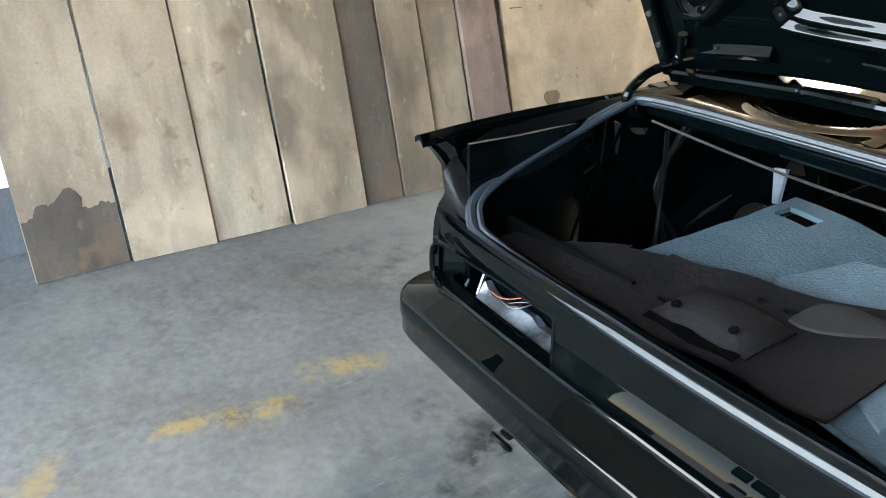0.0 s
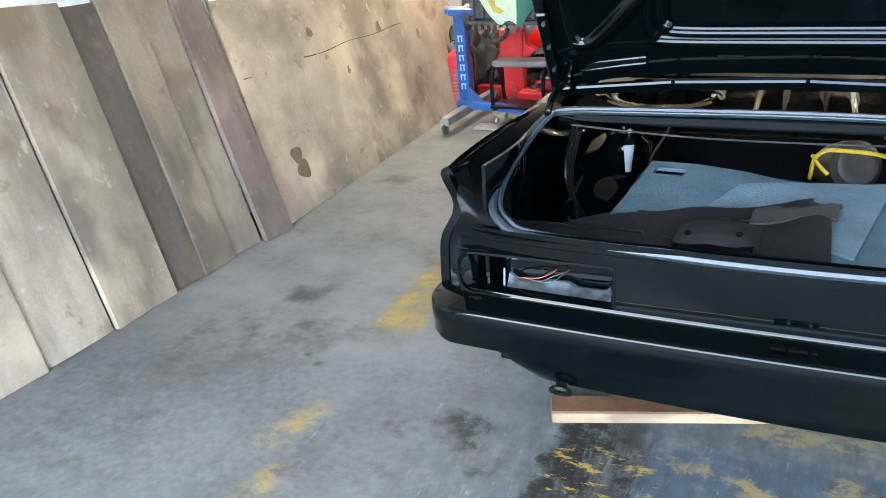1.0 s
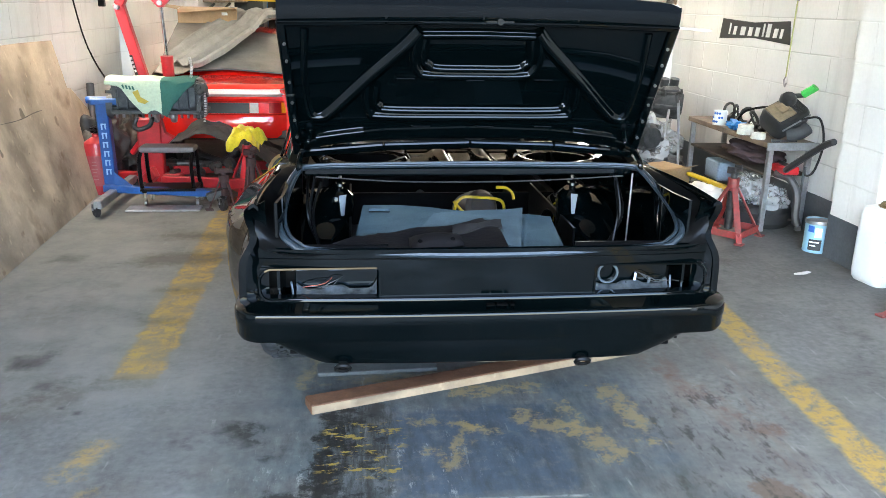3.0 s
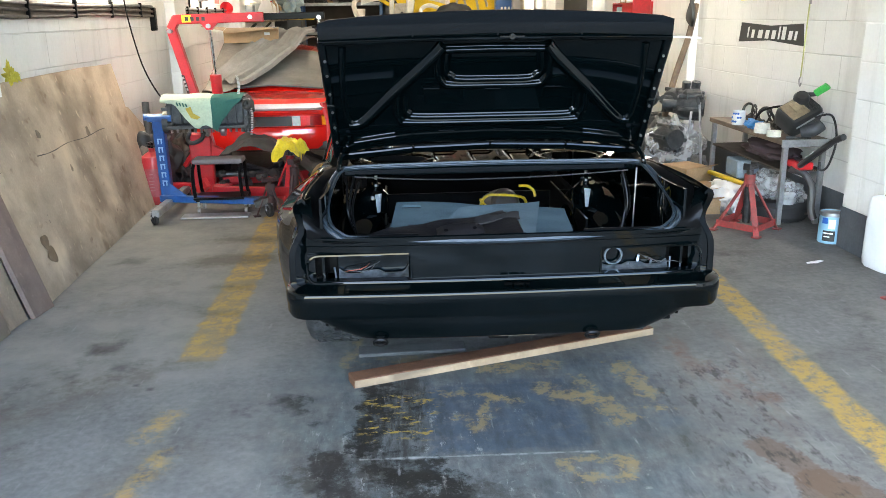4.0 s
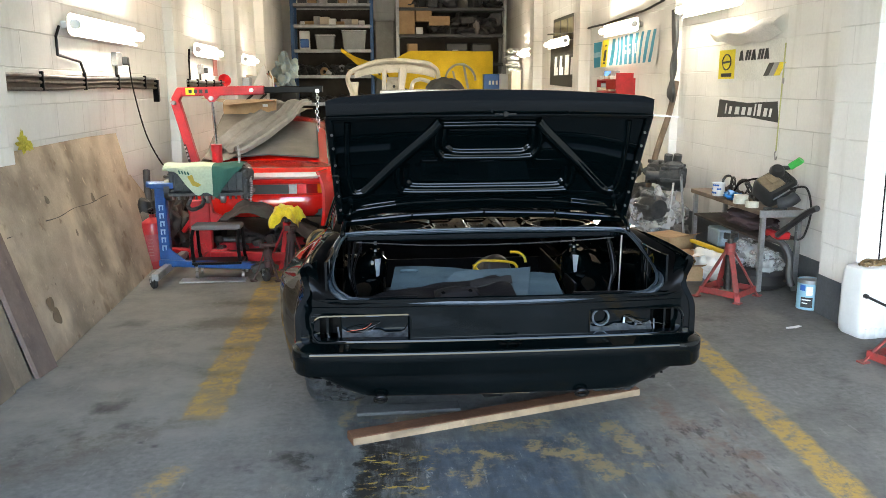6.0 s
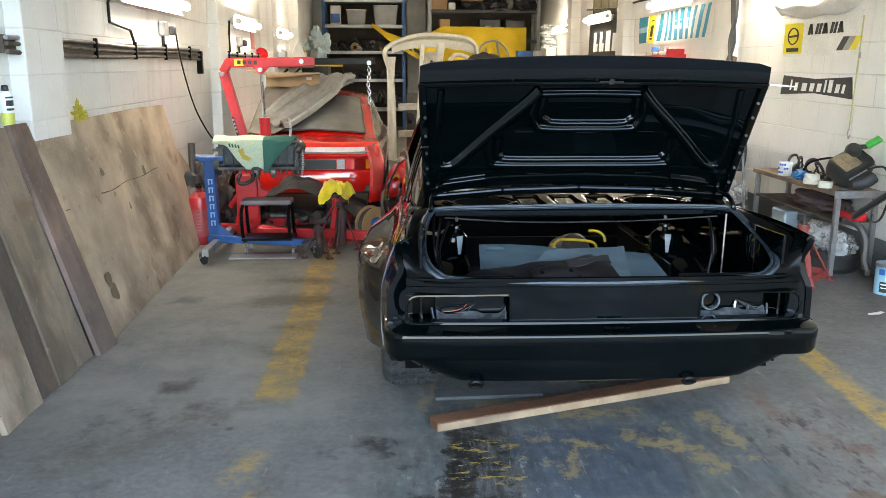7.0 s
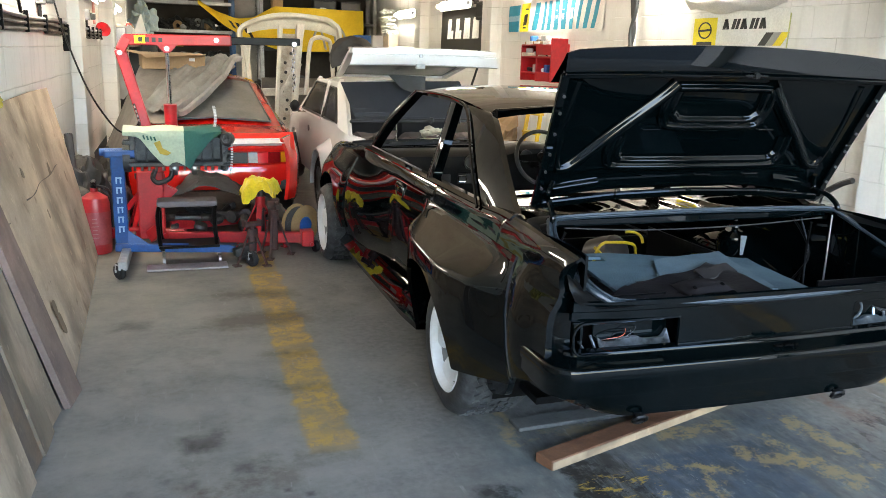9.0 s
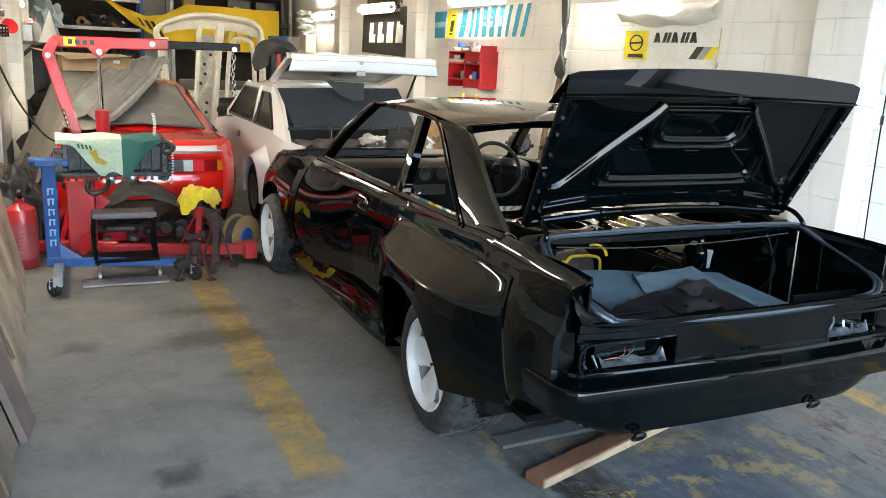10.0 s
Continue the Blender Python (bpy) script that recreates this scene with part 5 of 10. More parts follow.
# folded rim all round
bm = BM()
rim = [on_lid(-lid_half(0), 0.0), on_lid(-0.35, 0.035), on_lid(0, 0.047), on_lid(0.35, 0.035), on_lid(lid_half(0), 0.0), on_lid(lid_half(0.25), 0.28), on_lid(lid_half(LEN), LEN), on_lid(0.35, LEN + 0.012), on_lid(0, LEN + 0.016), on_lid(-0.35, LEN + 0.012), on_lid(-lid_half(LEN), LEN), on_lid(-lid_half(0.25), 0.28)]
for a, b in zip(rim, rim[1:] + rim[:1]):
    bar(bm, a, b, 0.034, 0.022, 0.005, up=out_dir)
part("lid_rim", bm, BLACK_PAINT, lid)
for sx in (-1, 1):
    for s in (0.09, 0.17, 0.25, 0.34, 0.43, 0.50):
        bm = BM()
        p = on_lid(sx * (lid_half(s) - 0.006), s, 0.012)
        rod(bm, p, p + out_dir * 0.006, 0.006, seg=8)
        part("rim_bung", bm, STEEL, lid)


RAMP = [(0.98 - 0.72 * i / 10, 0.65 * i / 10 + 0.35 * (0.5 - 0.5 * math.cos(math.pi * i / 10))) for i in range(11)]
RIB = [(-1, 0)] + [(-k, q) for k, q in RAMP] + [(k, q) for k, q in RAMP[::-1]] + [(1, 0)]


def ridge(pts, w, h, name="lid_rib"):
    """A raised, rounded rib pressed along a line on the underside; pts are (x, s)."""
    b = BM()
    line = curve_points([on_lid(x, s, 0) for x, s in pts], 5)
    rows = []
    for i, p in enumerate(line):
        d = (line[min(i + 1, len(line) - 1)] - line[max(i - 1, 0)]).normalized()
        side = d.cross(out_dir).normalized()
        rows.append([p + side * (w * k) + out_dir * (-0.036 + h * q) for k, q in RIB])
    grid(b, rows)
    return part(name, b, BLACK_PAINT, lid)


for sx in (-1, 1):
    ridge([(sx * 0.635, 0.15), (sx * 0.595, 0.15), (sx * 0.55, 0.18), (sx * 0.42, 0.32), (sx * 0.27, 0.47), (sx * 0.22, 0.53)], 0.028, 0.018)
    ridge([(sx * 0.645, 0.54), (sx * 0.655, 0.35), (sx * 0.645, 0.2), (sx * 0.625, 0.155)], 0.025, 0.016)
for half, s0, s1 in ((0.235, 0.345, 0.505), (0.415, 0.155, 0.30)):
    for k in (0, 1):
        hh, ss = half - 0.034 * k, s0 + 0.030 * k
        ridge([(-hh, s1), (-hh - 0.005, s0 + 0.07), (-hh + 0.012, ss + 0.02), (-hh + 0.05, ss), (0, ss - 0.002), (hh - 0.05, ss), (hh - 0.012, ss + 0.02), (hh + 0.005, s0 + 0.07), (hh, s1)], 0.020, 0.013)
ridge([(-0.21, 0.515), (0, 0.518), (0.21, 0.515)], 0.018, 0.012)
for x, s in ((-0.27, 0.335), (0.0, 0.33), (0.27, 0.335), (-0.2, 0.115), (0.06, 0.115), (0.3, 0.115)):
    bm = BM()
    hose(bm, [on_lid(x - 0.040, s, -0.036), on_lid(x - 0.034, s, -0.028), on_lid(x + 0.034, s, -0.028), on_lid(x + 0.040, s, -0.036)], 0.0045, 8, 1, False, False)
    part("lid_slot", bm, BLACK_PAINT, lid)
for sx in (-1, 1):
    ridge([(sx * 0.62, 0.055), (sx * 0.5, 0.075), (sx * 0.43, 0.085)], 0.02, 0.016)
# spoiler lip over the lid's rear edge
bm = BM()
rows = []
for k in range(31):
    u = lerp(-1, 1, k / 30)
    half = 0.735
    base = on_lid(half * u, LEN + 0.012 - 0.010 * u * u, 0.012)
    t = 0.112 - 0.026 * u * u - 0.010 * max(0, abs(u) - 0.95) / 0.05
    lean = Vector((0, -0.10, 1)).normalized()
    back = Vector((0, 0.11, -0.03))
    rows.append([base, base + lean * t * 0.35 + Vector((0, -0.006, 0)), base + lean * t * 0.98 + Vector((0, -0.0065, 0)), base + lean * t + Vector((0, -0.001, 0)), base + lean * t + Vector((0, 0.005, 0.0)), base + lean * t * 0.7 + Vector((0, 0.022, 0)), base + back])
grid(bm, rows)
part("spoiler", bm, BLACK_PAINT, lid, "black spoiler lip along the lid's edge")
bm = BM()
hose(bm, [r[0] + Vector((0, -0.008, 0.002)) for r in rows], 0.0045, 6, 1, False, False)
part("spoiler_edge", bm, BLACK_PAINT, lid)
bm = BM()
p = on_lid(0.06, LEN + 0.02, 0.018)
rod(bm, p, p + Vector((0, -0.012, 0)), 0.012)
bar(bm, p + Vector((-0.05, -0.004, 0)), p + Vector((0.05, -0.004, 0)), 0.008, 0.006)
part("lid_lock", bm, BLACK_SATIN, lid)
bm = BM()
bar(bm, on_lid(0.735, LEN + 0.004, 0.01), on_lid(0.86, LEN - 0.006, 0.01), 0.006, 0.006)
part("prop_rod", bm, STEEL, lid)
for sx in (-1, 1):
    bm = BM()
    hose(bm, [(sx * 0.684, 0.475, 0.985), (sx * 0.684, 0.45, 1.03), (sx * 0.675, 0.50, 1.075), (sx * 0.655, 0.57, 1.10), (sx * 0.64, 0.56, 1.16)], 0.011, 8)
    part("lid_hinge", bm, BLACK_PAINT, lid)

# ---- cabin ----
bm = BM()
rows = []
for k in range(13):
    x = lerp(-0.70, 0.70, k / 12)
    hood = 0.05 * math.exp(-((x - 0.36) / 0.16) ** 4)
    rows.append([(x, 3.26, 0.965), (x, 3.05, 0.985 + hood), (x, 2.93, 0.98 + hood), (x, 2.88, 0.95 + hood), (x, 2.87, 0.86), (x, 2.90, 0.78), (x, 2.93, 0.62), (x, 3.05, 0.52)])
grid(bm, rows, (0, 0.02, 0))
dash = part("dashboard", bm, surf("dash_vinyl", (0.006, 0.0063, 0.0068), (0.011, 0.011, 0.012), rough=0.45, bump=0.1, spec=0.2), car, "black padded dashboard")
for x, z in ((-0.62, 0.90), (-0.13, 0.91), (0.0, 0.91), (0.62, 0.90)):
    bm = BM()
    spin(bm, [(0.05, 0.0), (0.05, 0.014), (0.04, 0.016), (0.036, 0.004), (0.0, 0.002)], pose(x, 2.872, z, 90, 0, 0), 20)
    part("air_vent", bm, PLASTIC_BLACK, dash)
for x in (0.28, 0.42, 0.35):
    bm = BM()
    spin(bm, [(0.046 if x != 0.35 else 0.02, 0.0), (0.046 if x != 0.35 else 0.02, 0.01), (0.04 if x != 0.35 else 0.016, 0.012), (0.038 if x != 0.35 else 0.014, 0.004), (0.0, 0.003)], pose(x, 2.872, 0.95 if x != 0.35 else 0.90, 90, 0, 0), 20)
    part("gauge", bm, PLASTIC_BLACK, dash)
bm = BM()
box(bm, (-0.1, 2.872, 0.80), (0.24, 0.012, 0.07), 0.004)
for x in (-0.40,):
    box(bm, (x, 2.882, 0.80), (0.26, 0.006, 0.06), 0.004)
part("radio_panel", bm, PLASTIC_BLACK, dash)
bm = BM()
hose(bm, [Vector((-0.19 + p[0], 2.862, 0.80 + p[1])) for p in round_rect(0.055, 0.04, 0.006, 2)], 0.004, 5, 1, True, False)
part("switch_bezel", bm, CHROME, dash)
sw = pose(0.34, 2.74, 0.955, 66, 0, 0)
bm = BM()
hose(bm, [sw @ Vector((0.188 * math.cos(a), 0.188 * math.sin(a), 0)) for a in [2 * math.pi * i / 40 for i in range(40)]], 0.014, 10, 1, True, False)
wheel_ob = part("steering_wheel", bm, PLASTIC_BLACK, car, "black three-spoke steering wheel")
bm = BM()
for a in (90 + 90, 270, 0):
    d = Vector((math.cos(radians(a)), math.sin(radians(a)), 0))
    n = Vector((-d.y, d.x, 0))
    prism(bm, [sw @ (d * 0.02 + n * 0.03), sw @ (d * 0.17 + n * 0.018), sw @ (d * 0.17 - n * 0.018), sw @ (d * 0.02 - n * 0.03)], sw.to_3x3() @ Vector((0, 0, -0.006)))
spin(bm, [(0.0, 0.022), (0.03, 0.022), (0.038, 0.01), (0.04, -0.02), (0.025, -0.2), (0.0, -0.2)], sw, 20)
part("steering_spokes", bm, BLACK_SATIN, wheel_ob)


# ---- boards leaning on the west wall ----
def foot_x(y):
    return table(y, ((-0.7, -2.71), (-0.286, -2.694), (0.42, -2.658), (1.236, -2.637), (1.677, -2.58), (4.46, -2.69)))


def leaning_board(name, y0, y1, top, mat, label, thick=0.03, dx=0.0, slant=0.0, group="boards on the wall"):
    ob = thing(name, label, "board", group)
    bm = BM()
    rows = []
    for i in range(9):
        t = i / 8
        z = top * t
        row = []
        for k in range(5):
            u = k / 4
            y = lerp(y0, y1, u) + slant * t
            x = lerp(foot_x(lerp(y0, y1, u)) + dx, X0 + 0.05 + dx * 0.5, t) + 0.006 * math.sin(3 * t + y * 7)
            row.append((x, y, z + (0.012 * math.sin(5 * y) if i == 8 else 0)))
        rows.append(row)
    grid(bm, rows, (thick, 0, 0.004))
    part("board", bm, mat, ob)
    return ob


for y0, y1, top, mat, what, dx in (
    (-0.66, -0.295, 1.30, PLY_PALE, "pale wooden board with a dark stained foot leaning on the wall", 0.0),
    (-0.286, 0.066, 1.32, PLY_PALE, "pale dented wooden board leaning on the wall", 0.012),
    (0.072, 0.415, 1.31, PLY, "tan scuffed wooden board leaning on the wall", 0.0),
    (0.425, 0.795, 1.33, PLY_PALE, "pale plaster-splashed wooden board leaning on the wall", 0.014),
    (0.80, 1.0, 1.31, PLY_DARK, "dark stained narrow wooden board leaning on the wall", 0.0),
    (1.005, 1.232, 1.33, PLY_GREY, "grey weathered wooden board leaning on the wall", 0.006),
    (1.24, 1.45, 1.30, PLY_GREY, "brownish grey wooden board leaning on the wall", -0.006),
    (1.455, 1.665, 1.31, PLY_PINK, "pinkish grey wooden board leaning on the wall", 0.02),
):
    leaning_board("leaning_board", y0 + 0.0025, y1 - 0.0025, top, mat, what, dx=dx * 1.5)
foot = bpy.data.objects["leaning_board"]
bm = BM()
rows = []
for i in range(6):
    z = 0.004 + 0.30 * i / 5
    rows.append([(lerp(foot_x(y), X0 + 0.05, z / 1.30) + 0.0325 + 0.006 * math.sin(3 * z / 1.3 + y * 7), y, z + (0.03 * math.sin(23 * y) + 0.02 * math.sin(51 * y) if i == 5 else 0)) for y in [lerp(-0.655, -0.30, k / 16) for k in range(17)]])
grid(bm, rows, (-0.001, 0, 0))
part("stained_foot", bm, PLY_DARK, foot, "dark damp stain at the board's foot")
sheet = leaning_board("plywood_sheet", 1.69, 4.46, 1.29, SHEET, "large tan plywood sheet with dark knots leaning on the wall", 0.018, 0.0, 0.06, "")
# the open joint across the sheet, with the dark knots beside it
def sheet_x(y, z):
    t = z / 1.29
    return lerp(foot_x(y - 0.06 * t), X0 + 0.05, t) + 0.006 * math.sin(3 * t + y * 7) + 0.0195


bm = BM()
rows = []
for i in range(41):
    y = lerp(1.78, 4.20, i / 40)
    z = 0.80 + 0.006 * math.sin(9 * y)
    h = 0.0015 + 0.0025 * abs(math.sin(13 * y + 1)) * abs(math.sin(3.1 * y))
    rows.append([(sheet_x(y, z - h), y, z - h), (sheet_x(y, z + h), y, z + h)])
grid(bm, rows, (-0.001, 0, 0))
part("joint_gap", bm, PLY_DARK, sheet, "dark split running across the sheet")
for y, z, a, b in ((3.42, 0.83, 0.030, 0.045), (3.30, 0.52, 0.022, 0.040), (2.55, 0.93, 0.030, 0.035), (2.86, 0.64, 0.018, 0.024), (3.9, 0.84, 0.03, 0.03), (2.2, 0.42, 0.02, 0.03)):
    bm = BM()
    rows = []
    for r in (0.04, 0.5, 1.0):
        rows.append([(sheet_x(y + a * r * math.cos(q), z + b * r * math.sin(q)), y + a * r * (1 + 0.25 * math.sin(3 * q + y)) * math.cos(q), z + b * r * (1 + 0.2 * math.sin(2 * q + z * 9)) * math.sin(q)) for q in [2 * math.pi * k / 14 for k in range(15)]])
    grid(bm, rows, (-0.001, 0, 0))
    part("knot", bm, PLY_GREY, sheet, "dark knot in the sheet")
aero = thing("aerosol_can", "white and yellow aerosol can standing on the board tops", "spray can", m=pose(-2.955, 1.53, 1.315))
bm = BM()
spin(bm, [(0.0, 0.0), (0.033, 0.0), (0.034, 0.004), (0.034, 0.165), (0.028, 0.185), (0.016, 0.19)], seg=22)
tin = part("tin", bm, PLASTIC_WHITE, aero)
bm = BM()
spin(bm, [(0.016, 0.188), (0.018, 0.19), (0.018, 0.215), (0.012, 0.222), (0.0, 0.222)], seg=16)
part("cap", bm, PLASTIC_BLACK, tin, "black spray cap")
bm = BM()
spin(bm, [(0.0346, 0.01), (0.0348, 0.012), (0.0348, 0.07), (0.0346, 0.072)], seg=22)
part("label", bm, surf("lime_label", (0.60, 0.62, 0.12), rough=0.4), tin, "lime yellow lower label")
for z, h in ((0.085, 0.012), (0.11, 0.03), (0.15, 0.01)):
    bm = BM()
    grid(bm, [[(0.0352 * math.cos(a), 0.0352 * math.sin(a), z + dz) for a in [radians(-70 + 14 * k) for k in range(9)]] for dz in (0, h)])
    part("dark_bar", bm, INK_BLACK, tin)
# two-lobed damp mark on the sheet
bm = BM()
for dy, z, r in ((0.0, 0.325, 0.055), (0.02, 0.235, 0.062)):
    pts = []
    for i in range(18):
        a = 2 * math.pi * i / 18
        rr = r * (1 + 0.14 * math.sin(3 * a + z * 20))
        zz = z + rr * math.sin(a) * 0.85
        yy = 1.975 + dy + rr * math.cos(a)
        pts.append((lerp(foot_x(yy), X0 + 0.05, zz / 1.29) + 0.0235 + 0.006 * math.sin(3 * zz / 1.29 + yy * 7), yy, zz))
    prism(bm, pts, (0.0008, 0, 0))
mark = part("damp_mark", bm, surf("damp_wood", (0.14, 0.095, 0.055), (0.20, 0.14, 0.085), scale=20, rough=0.8), bpy.data.objects["plywood_sheet"], "two-lobed brown damp mark")
ob = thing("plywood_offcut", "pale plywood offcut with a slanted top leaning behind the stand", "board")
bm = BM()
prism(bm, [(-2.80, 4.50, 0.0), (-2.80, 5.25, 0.0), (-2.93, 5.30, 0.55), (-2.97, 4.85, 0.86), (-2.97, 4.55, 0.90)], (0.02, 0, 0.002))
part("board", bm, PLY, ob, smooth=False)
ob = thing("grey_pipe", "short grey plastic pipe leaning by the wall", "pipe")
bm = BM()
rod(bm, (-2.85, 5.0, 0.0), (-2.92, 5.3, 0.86), 0.035)
part("pipe", bm, PLASTIC_GREY, ob)
ob = thing("yellow_glove", "crumpled yellow work glove stuck over the board edge", "glove")
bm = BM()
lump(bm, (-2.94, 2.50, 1.325), (0.025, 0.045, 0.04), 3, 0.9, 4, 4)
lump(bm, (-2.94, 2.48, 1.37), (0.012, 0.014, 0.045), 6, 0.6, 3, 4)
lump(bm, (-2.93, 2.56, 1.31), (0.016, 0.03, 0.025), 5, 0.8, 3, 4)
part("glove", bm, surf("dull_yellow", (0.62, 0.52, 0.05), (0.42, 0.36, 0.05), rough=0.8), ob)


# ---- services on the walls ----
def tube_light(side, y0, y1, z):
    x = (X0 if side < 0 else X1) - side * 0.13
    n = y1 - y0
    ob = thing("tube_light", "lit fluorescent tube batten on the white wall", "light", "tube lights", pose(x, y0, z))
    bm = BM()
    rod(bm, (0, 0.01, 0), (0, n - 0.01, 0), 0.040, seg=16)
    part("diffuser", bm, TUBE, ob, "glowing diffuser")
    for k in (0.0, n):
        bm = BM()
        rod(bm, (0, k - 0.022, 0), (0, k + 0.022, 0), 0.042, seg=16)
        part("end_cap", bm, PLASTIC_WHITE, ob)
    # Added shield behind the tube, keeping its light off the wall.
    bm = BM()
    rows = [[(side * dx, k, dz) for dx, dz in ((0.035, -0.085), (0.058, -0.06), (0.062, 0.0), (0.058, 0.06), (0.035, 0.085))] for k in (0.0, n)]
    grid(bm, rows, (side * 0.006, 0, 0))
    part("tube_shield", bm, PLASTIC_WHITE, ob)
    bm = BM()
    box(bm, (side * 0.098, n / 2, 0), (0.06, n * 0.96, 0.06), 0.006)
    part("batten", bm, PLASTIC_WHITE, ob)
    return ob


for side, y0, y1, z in ((-1, 3.55, 5.35, 2.20), (-1, 8.05, 9.65, 2.20), (-1, 12.0, 13.4, 2.20),
                        (1, 4.4, 5.9, 2.53), (1, 7.5, 9.1, 2.50), (1, 11.5, 13.2, 2.50), (1, 15.0, 16.4, 2.45)):
    tube_light(side, y0, y1, z)


def conduit(name, pts, r, label, mat=BLACK_SATIN, seg=6, smooth=False):
    ob = thing(name, label, "cable")
    bm = BM()
    hose(bm, pts, r, seg, 5, False, smooth)
    part("run", bm, mat, ob)
    return ob


OLD_PIPE = surf("old_painted_pipe", (0.105, 0.088, 0.070), (0.05, 0.042, 0.035), scale=12, rough=0.7, bump=0.2)


def pipe_tray(y0, y1, z, drop):
    ob = thing("pipe_tray", "dark timber rail carrying old pipes along the wall", "pipework", "pipe trays")
    bm = BM()
    box(bm, (X0 + 0.03, (y0 + y1) / 2, z), (0.045, y1 - y0, 0.10), 0.004)
    part("rail", bm, PLY_DARK, ob)
    for k, dz in enumerate((0.035, -0.005, -0.05)):
        bm = BM()
        hose(bm, [(X0 + 0.068, y0 + (y1 - y0) * t, z + dz + 0.008 * math.sin(9 * t + k)) for t in [i / 10 for i in range(11)]], 0.013, 8, 2)
        part("pipe", bm, (GALV, OLD_PIPE, OLD_PIPE)[k], ob)
    for i in range(5):
        bm = BM()
        box(bm, (X0 + 0.075, y0 + (y1 - y0) * (i + 0.5) / 5, z), (0.03, 0.02, 0.14), 0.004)
        part("clip", bm, BLACK_SATIN, ob)
    if drop:
        bm = BM()
        box(bm, (X0 + 0.06, y1 + 0.04, z - 0.09), (0.06, 0.06, 0.24), 0.006)
        part("end_bracket", bm, BLACK_SATIN, ob)


pipe_tray(1.6, 6.03, 1.755, True)
pipe_tray(7.3, 10.1, 1.74, False)
for y, z in ((4.85, 1.97), (8.6, 1.95)):
    ob = thing("wall_socket", "grey metal-clad socket with a plug in it", "socket", "wall sockets")
    bm = BM()
    box(bm, (X0 + 0.03, y, z), (0.06, 0.15, 0.13), 0.008)
    part("box", bm, GALV, ob)
    bm = BM()
    box(bm, (X0 + 0.085, y + 0.09, z - 0.015), (0.06, 0.06, 0.08), 0.01)
    part("plug", bm, PLASTIC_BLACK, ob)
    conduit("socket_conduit", [(X0 + 0.02, y, z - 0.06), (X0 + 0.02, y, 1.80)], 0.016, "grey conduit dropping from the wall socket", DARK_METAL)
conduit("lamp_cable", [(X0 + 0.02, 3.5, 2.18), (X0 + 0.02, 3.42, 2.10), (X0 + 0.02, 3.42, 1.96), (X0 + 0.02, 3.9, 1.92), (X0 + 0.02, 4.0, 1.80)], 0.012, "black lamp cable bent down the wall")
conduit("lamp_cable", [(X0 + 0.02, 8.0, 2.2), (X0 + 0.02, 7.95, 2.05), (X0 + 0.02, 7.95, 1.80)], 0.014, "black lamp cable running down the wall")
conduit("hanging_lead", [(X0 + 0.11, 4.95, 1.95), (X0 + 0.20, 4.74, 1.66), (-2.66, 4.46, 1.28), (-2.50, 4.28, 1.04), (-2.40, 4.2, 0.97)], 0.007, "thin black lead drooping from the socket to the engine", smooth=True)
ob = thing("red_funnel", "red plastic funnel hung on the wall", "funnel")
bm = BM()
spin(bm, [(0.015, 0.0), (0.022, 0.05), (0.095, 0.13), (0.10, 0.145), (0.09, 0.135), (0.015, 0.055)], pose(-2.98, 10.15, 1.76, 70, 0, 25))
part("funnel", bm, RED_PAINT, ob)

# ---- blue engine stand with an engine on it ----
stand = thing("engine_stand", "blue steel engine stand on castors with its pale maker's marks", "engine stand")
bm = BM()
bar(bm, (-2.462, 4.11, 0.10), (-2.462, 4.06, 0.83), 0.095, 0.09, 0.008, up=(0, 1, 0))
post = part("post", bm, BLUE_PAINT, stand)
PALE_MARK = surf("pale_blue_mark", (0.35, 0.5, 0.7), rough=0.5)
for i in range(6):
    t = lerp(0.27, 0.78, i / 5)
    c = Vector((-2.462, 4.11, 0.10)).lerp(Vector((-2.462, 4.06, 0.83)), 1.02 - t)
    m = pose(c.x, c.y - 0.047, c.z, 3.5, 0, 0)
    bm = BM()
    box(bm, (-0.012, 0, 0), (0.012, 0.004, 0.050), 0.001, m)
    box(bm, (0.008, 0, 0.019), (0.034, 0.004, 0.011), 0.001, m)
    box(bm, (0.016, 0, -0.004), (0.011, 0.004, 0.036), 0.001, m)
    part("mark", bm, PALE_MARK, post, "pale blue mark on the post")
bm = BM()
box(bm, (-2.44, 4.06, 0.845), (0.22, 0.10, 0.055), 0.01)
rod(bm, (-2.58, 4.06, 0.855), (-2.36, 4.07, 0.855), 0.028, seg=16)
part("head_tube", bm, BLUE_PAINT, stand)
bm = BM()
bar(bm, (-2.51, 4.05, 0.14), (-1.64, 3.96, 0.115), 0.06, 0.060, 0.006)
part("cross_beam", bm, BLUE_PAINT, stand)
bm = BM()
prism(bm, [(-2.42, 4.03, 0.165), (-2.27, 4.02, 0.16), (-2.42, 4.05, 0.27)], (0, 0.012, 0))
part("gusset", bm, BLUE_PAINT, stand)
bm = BM()
bar(bm, (-2.44, 3.60, 0.105), (-2.42, 4.6, 0.105), 0.065, 0.065, 0.006)
bar(bm, (-2.47, 3.66, 0.05), (-2.45, 3.72, 0.12), 0.05, 0.03, 0.003)
part("foot_beam", bm, GALV, stand)
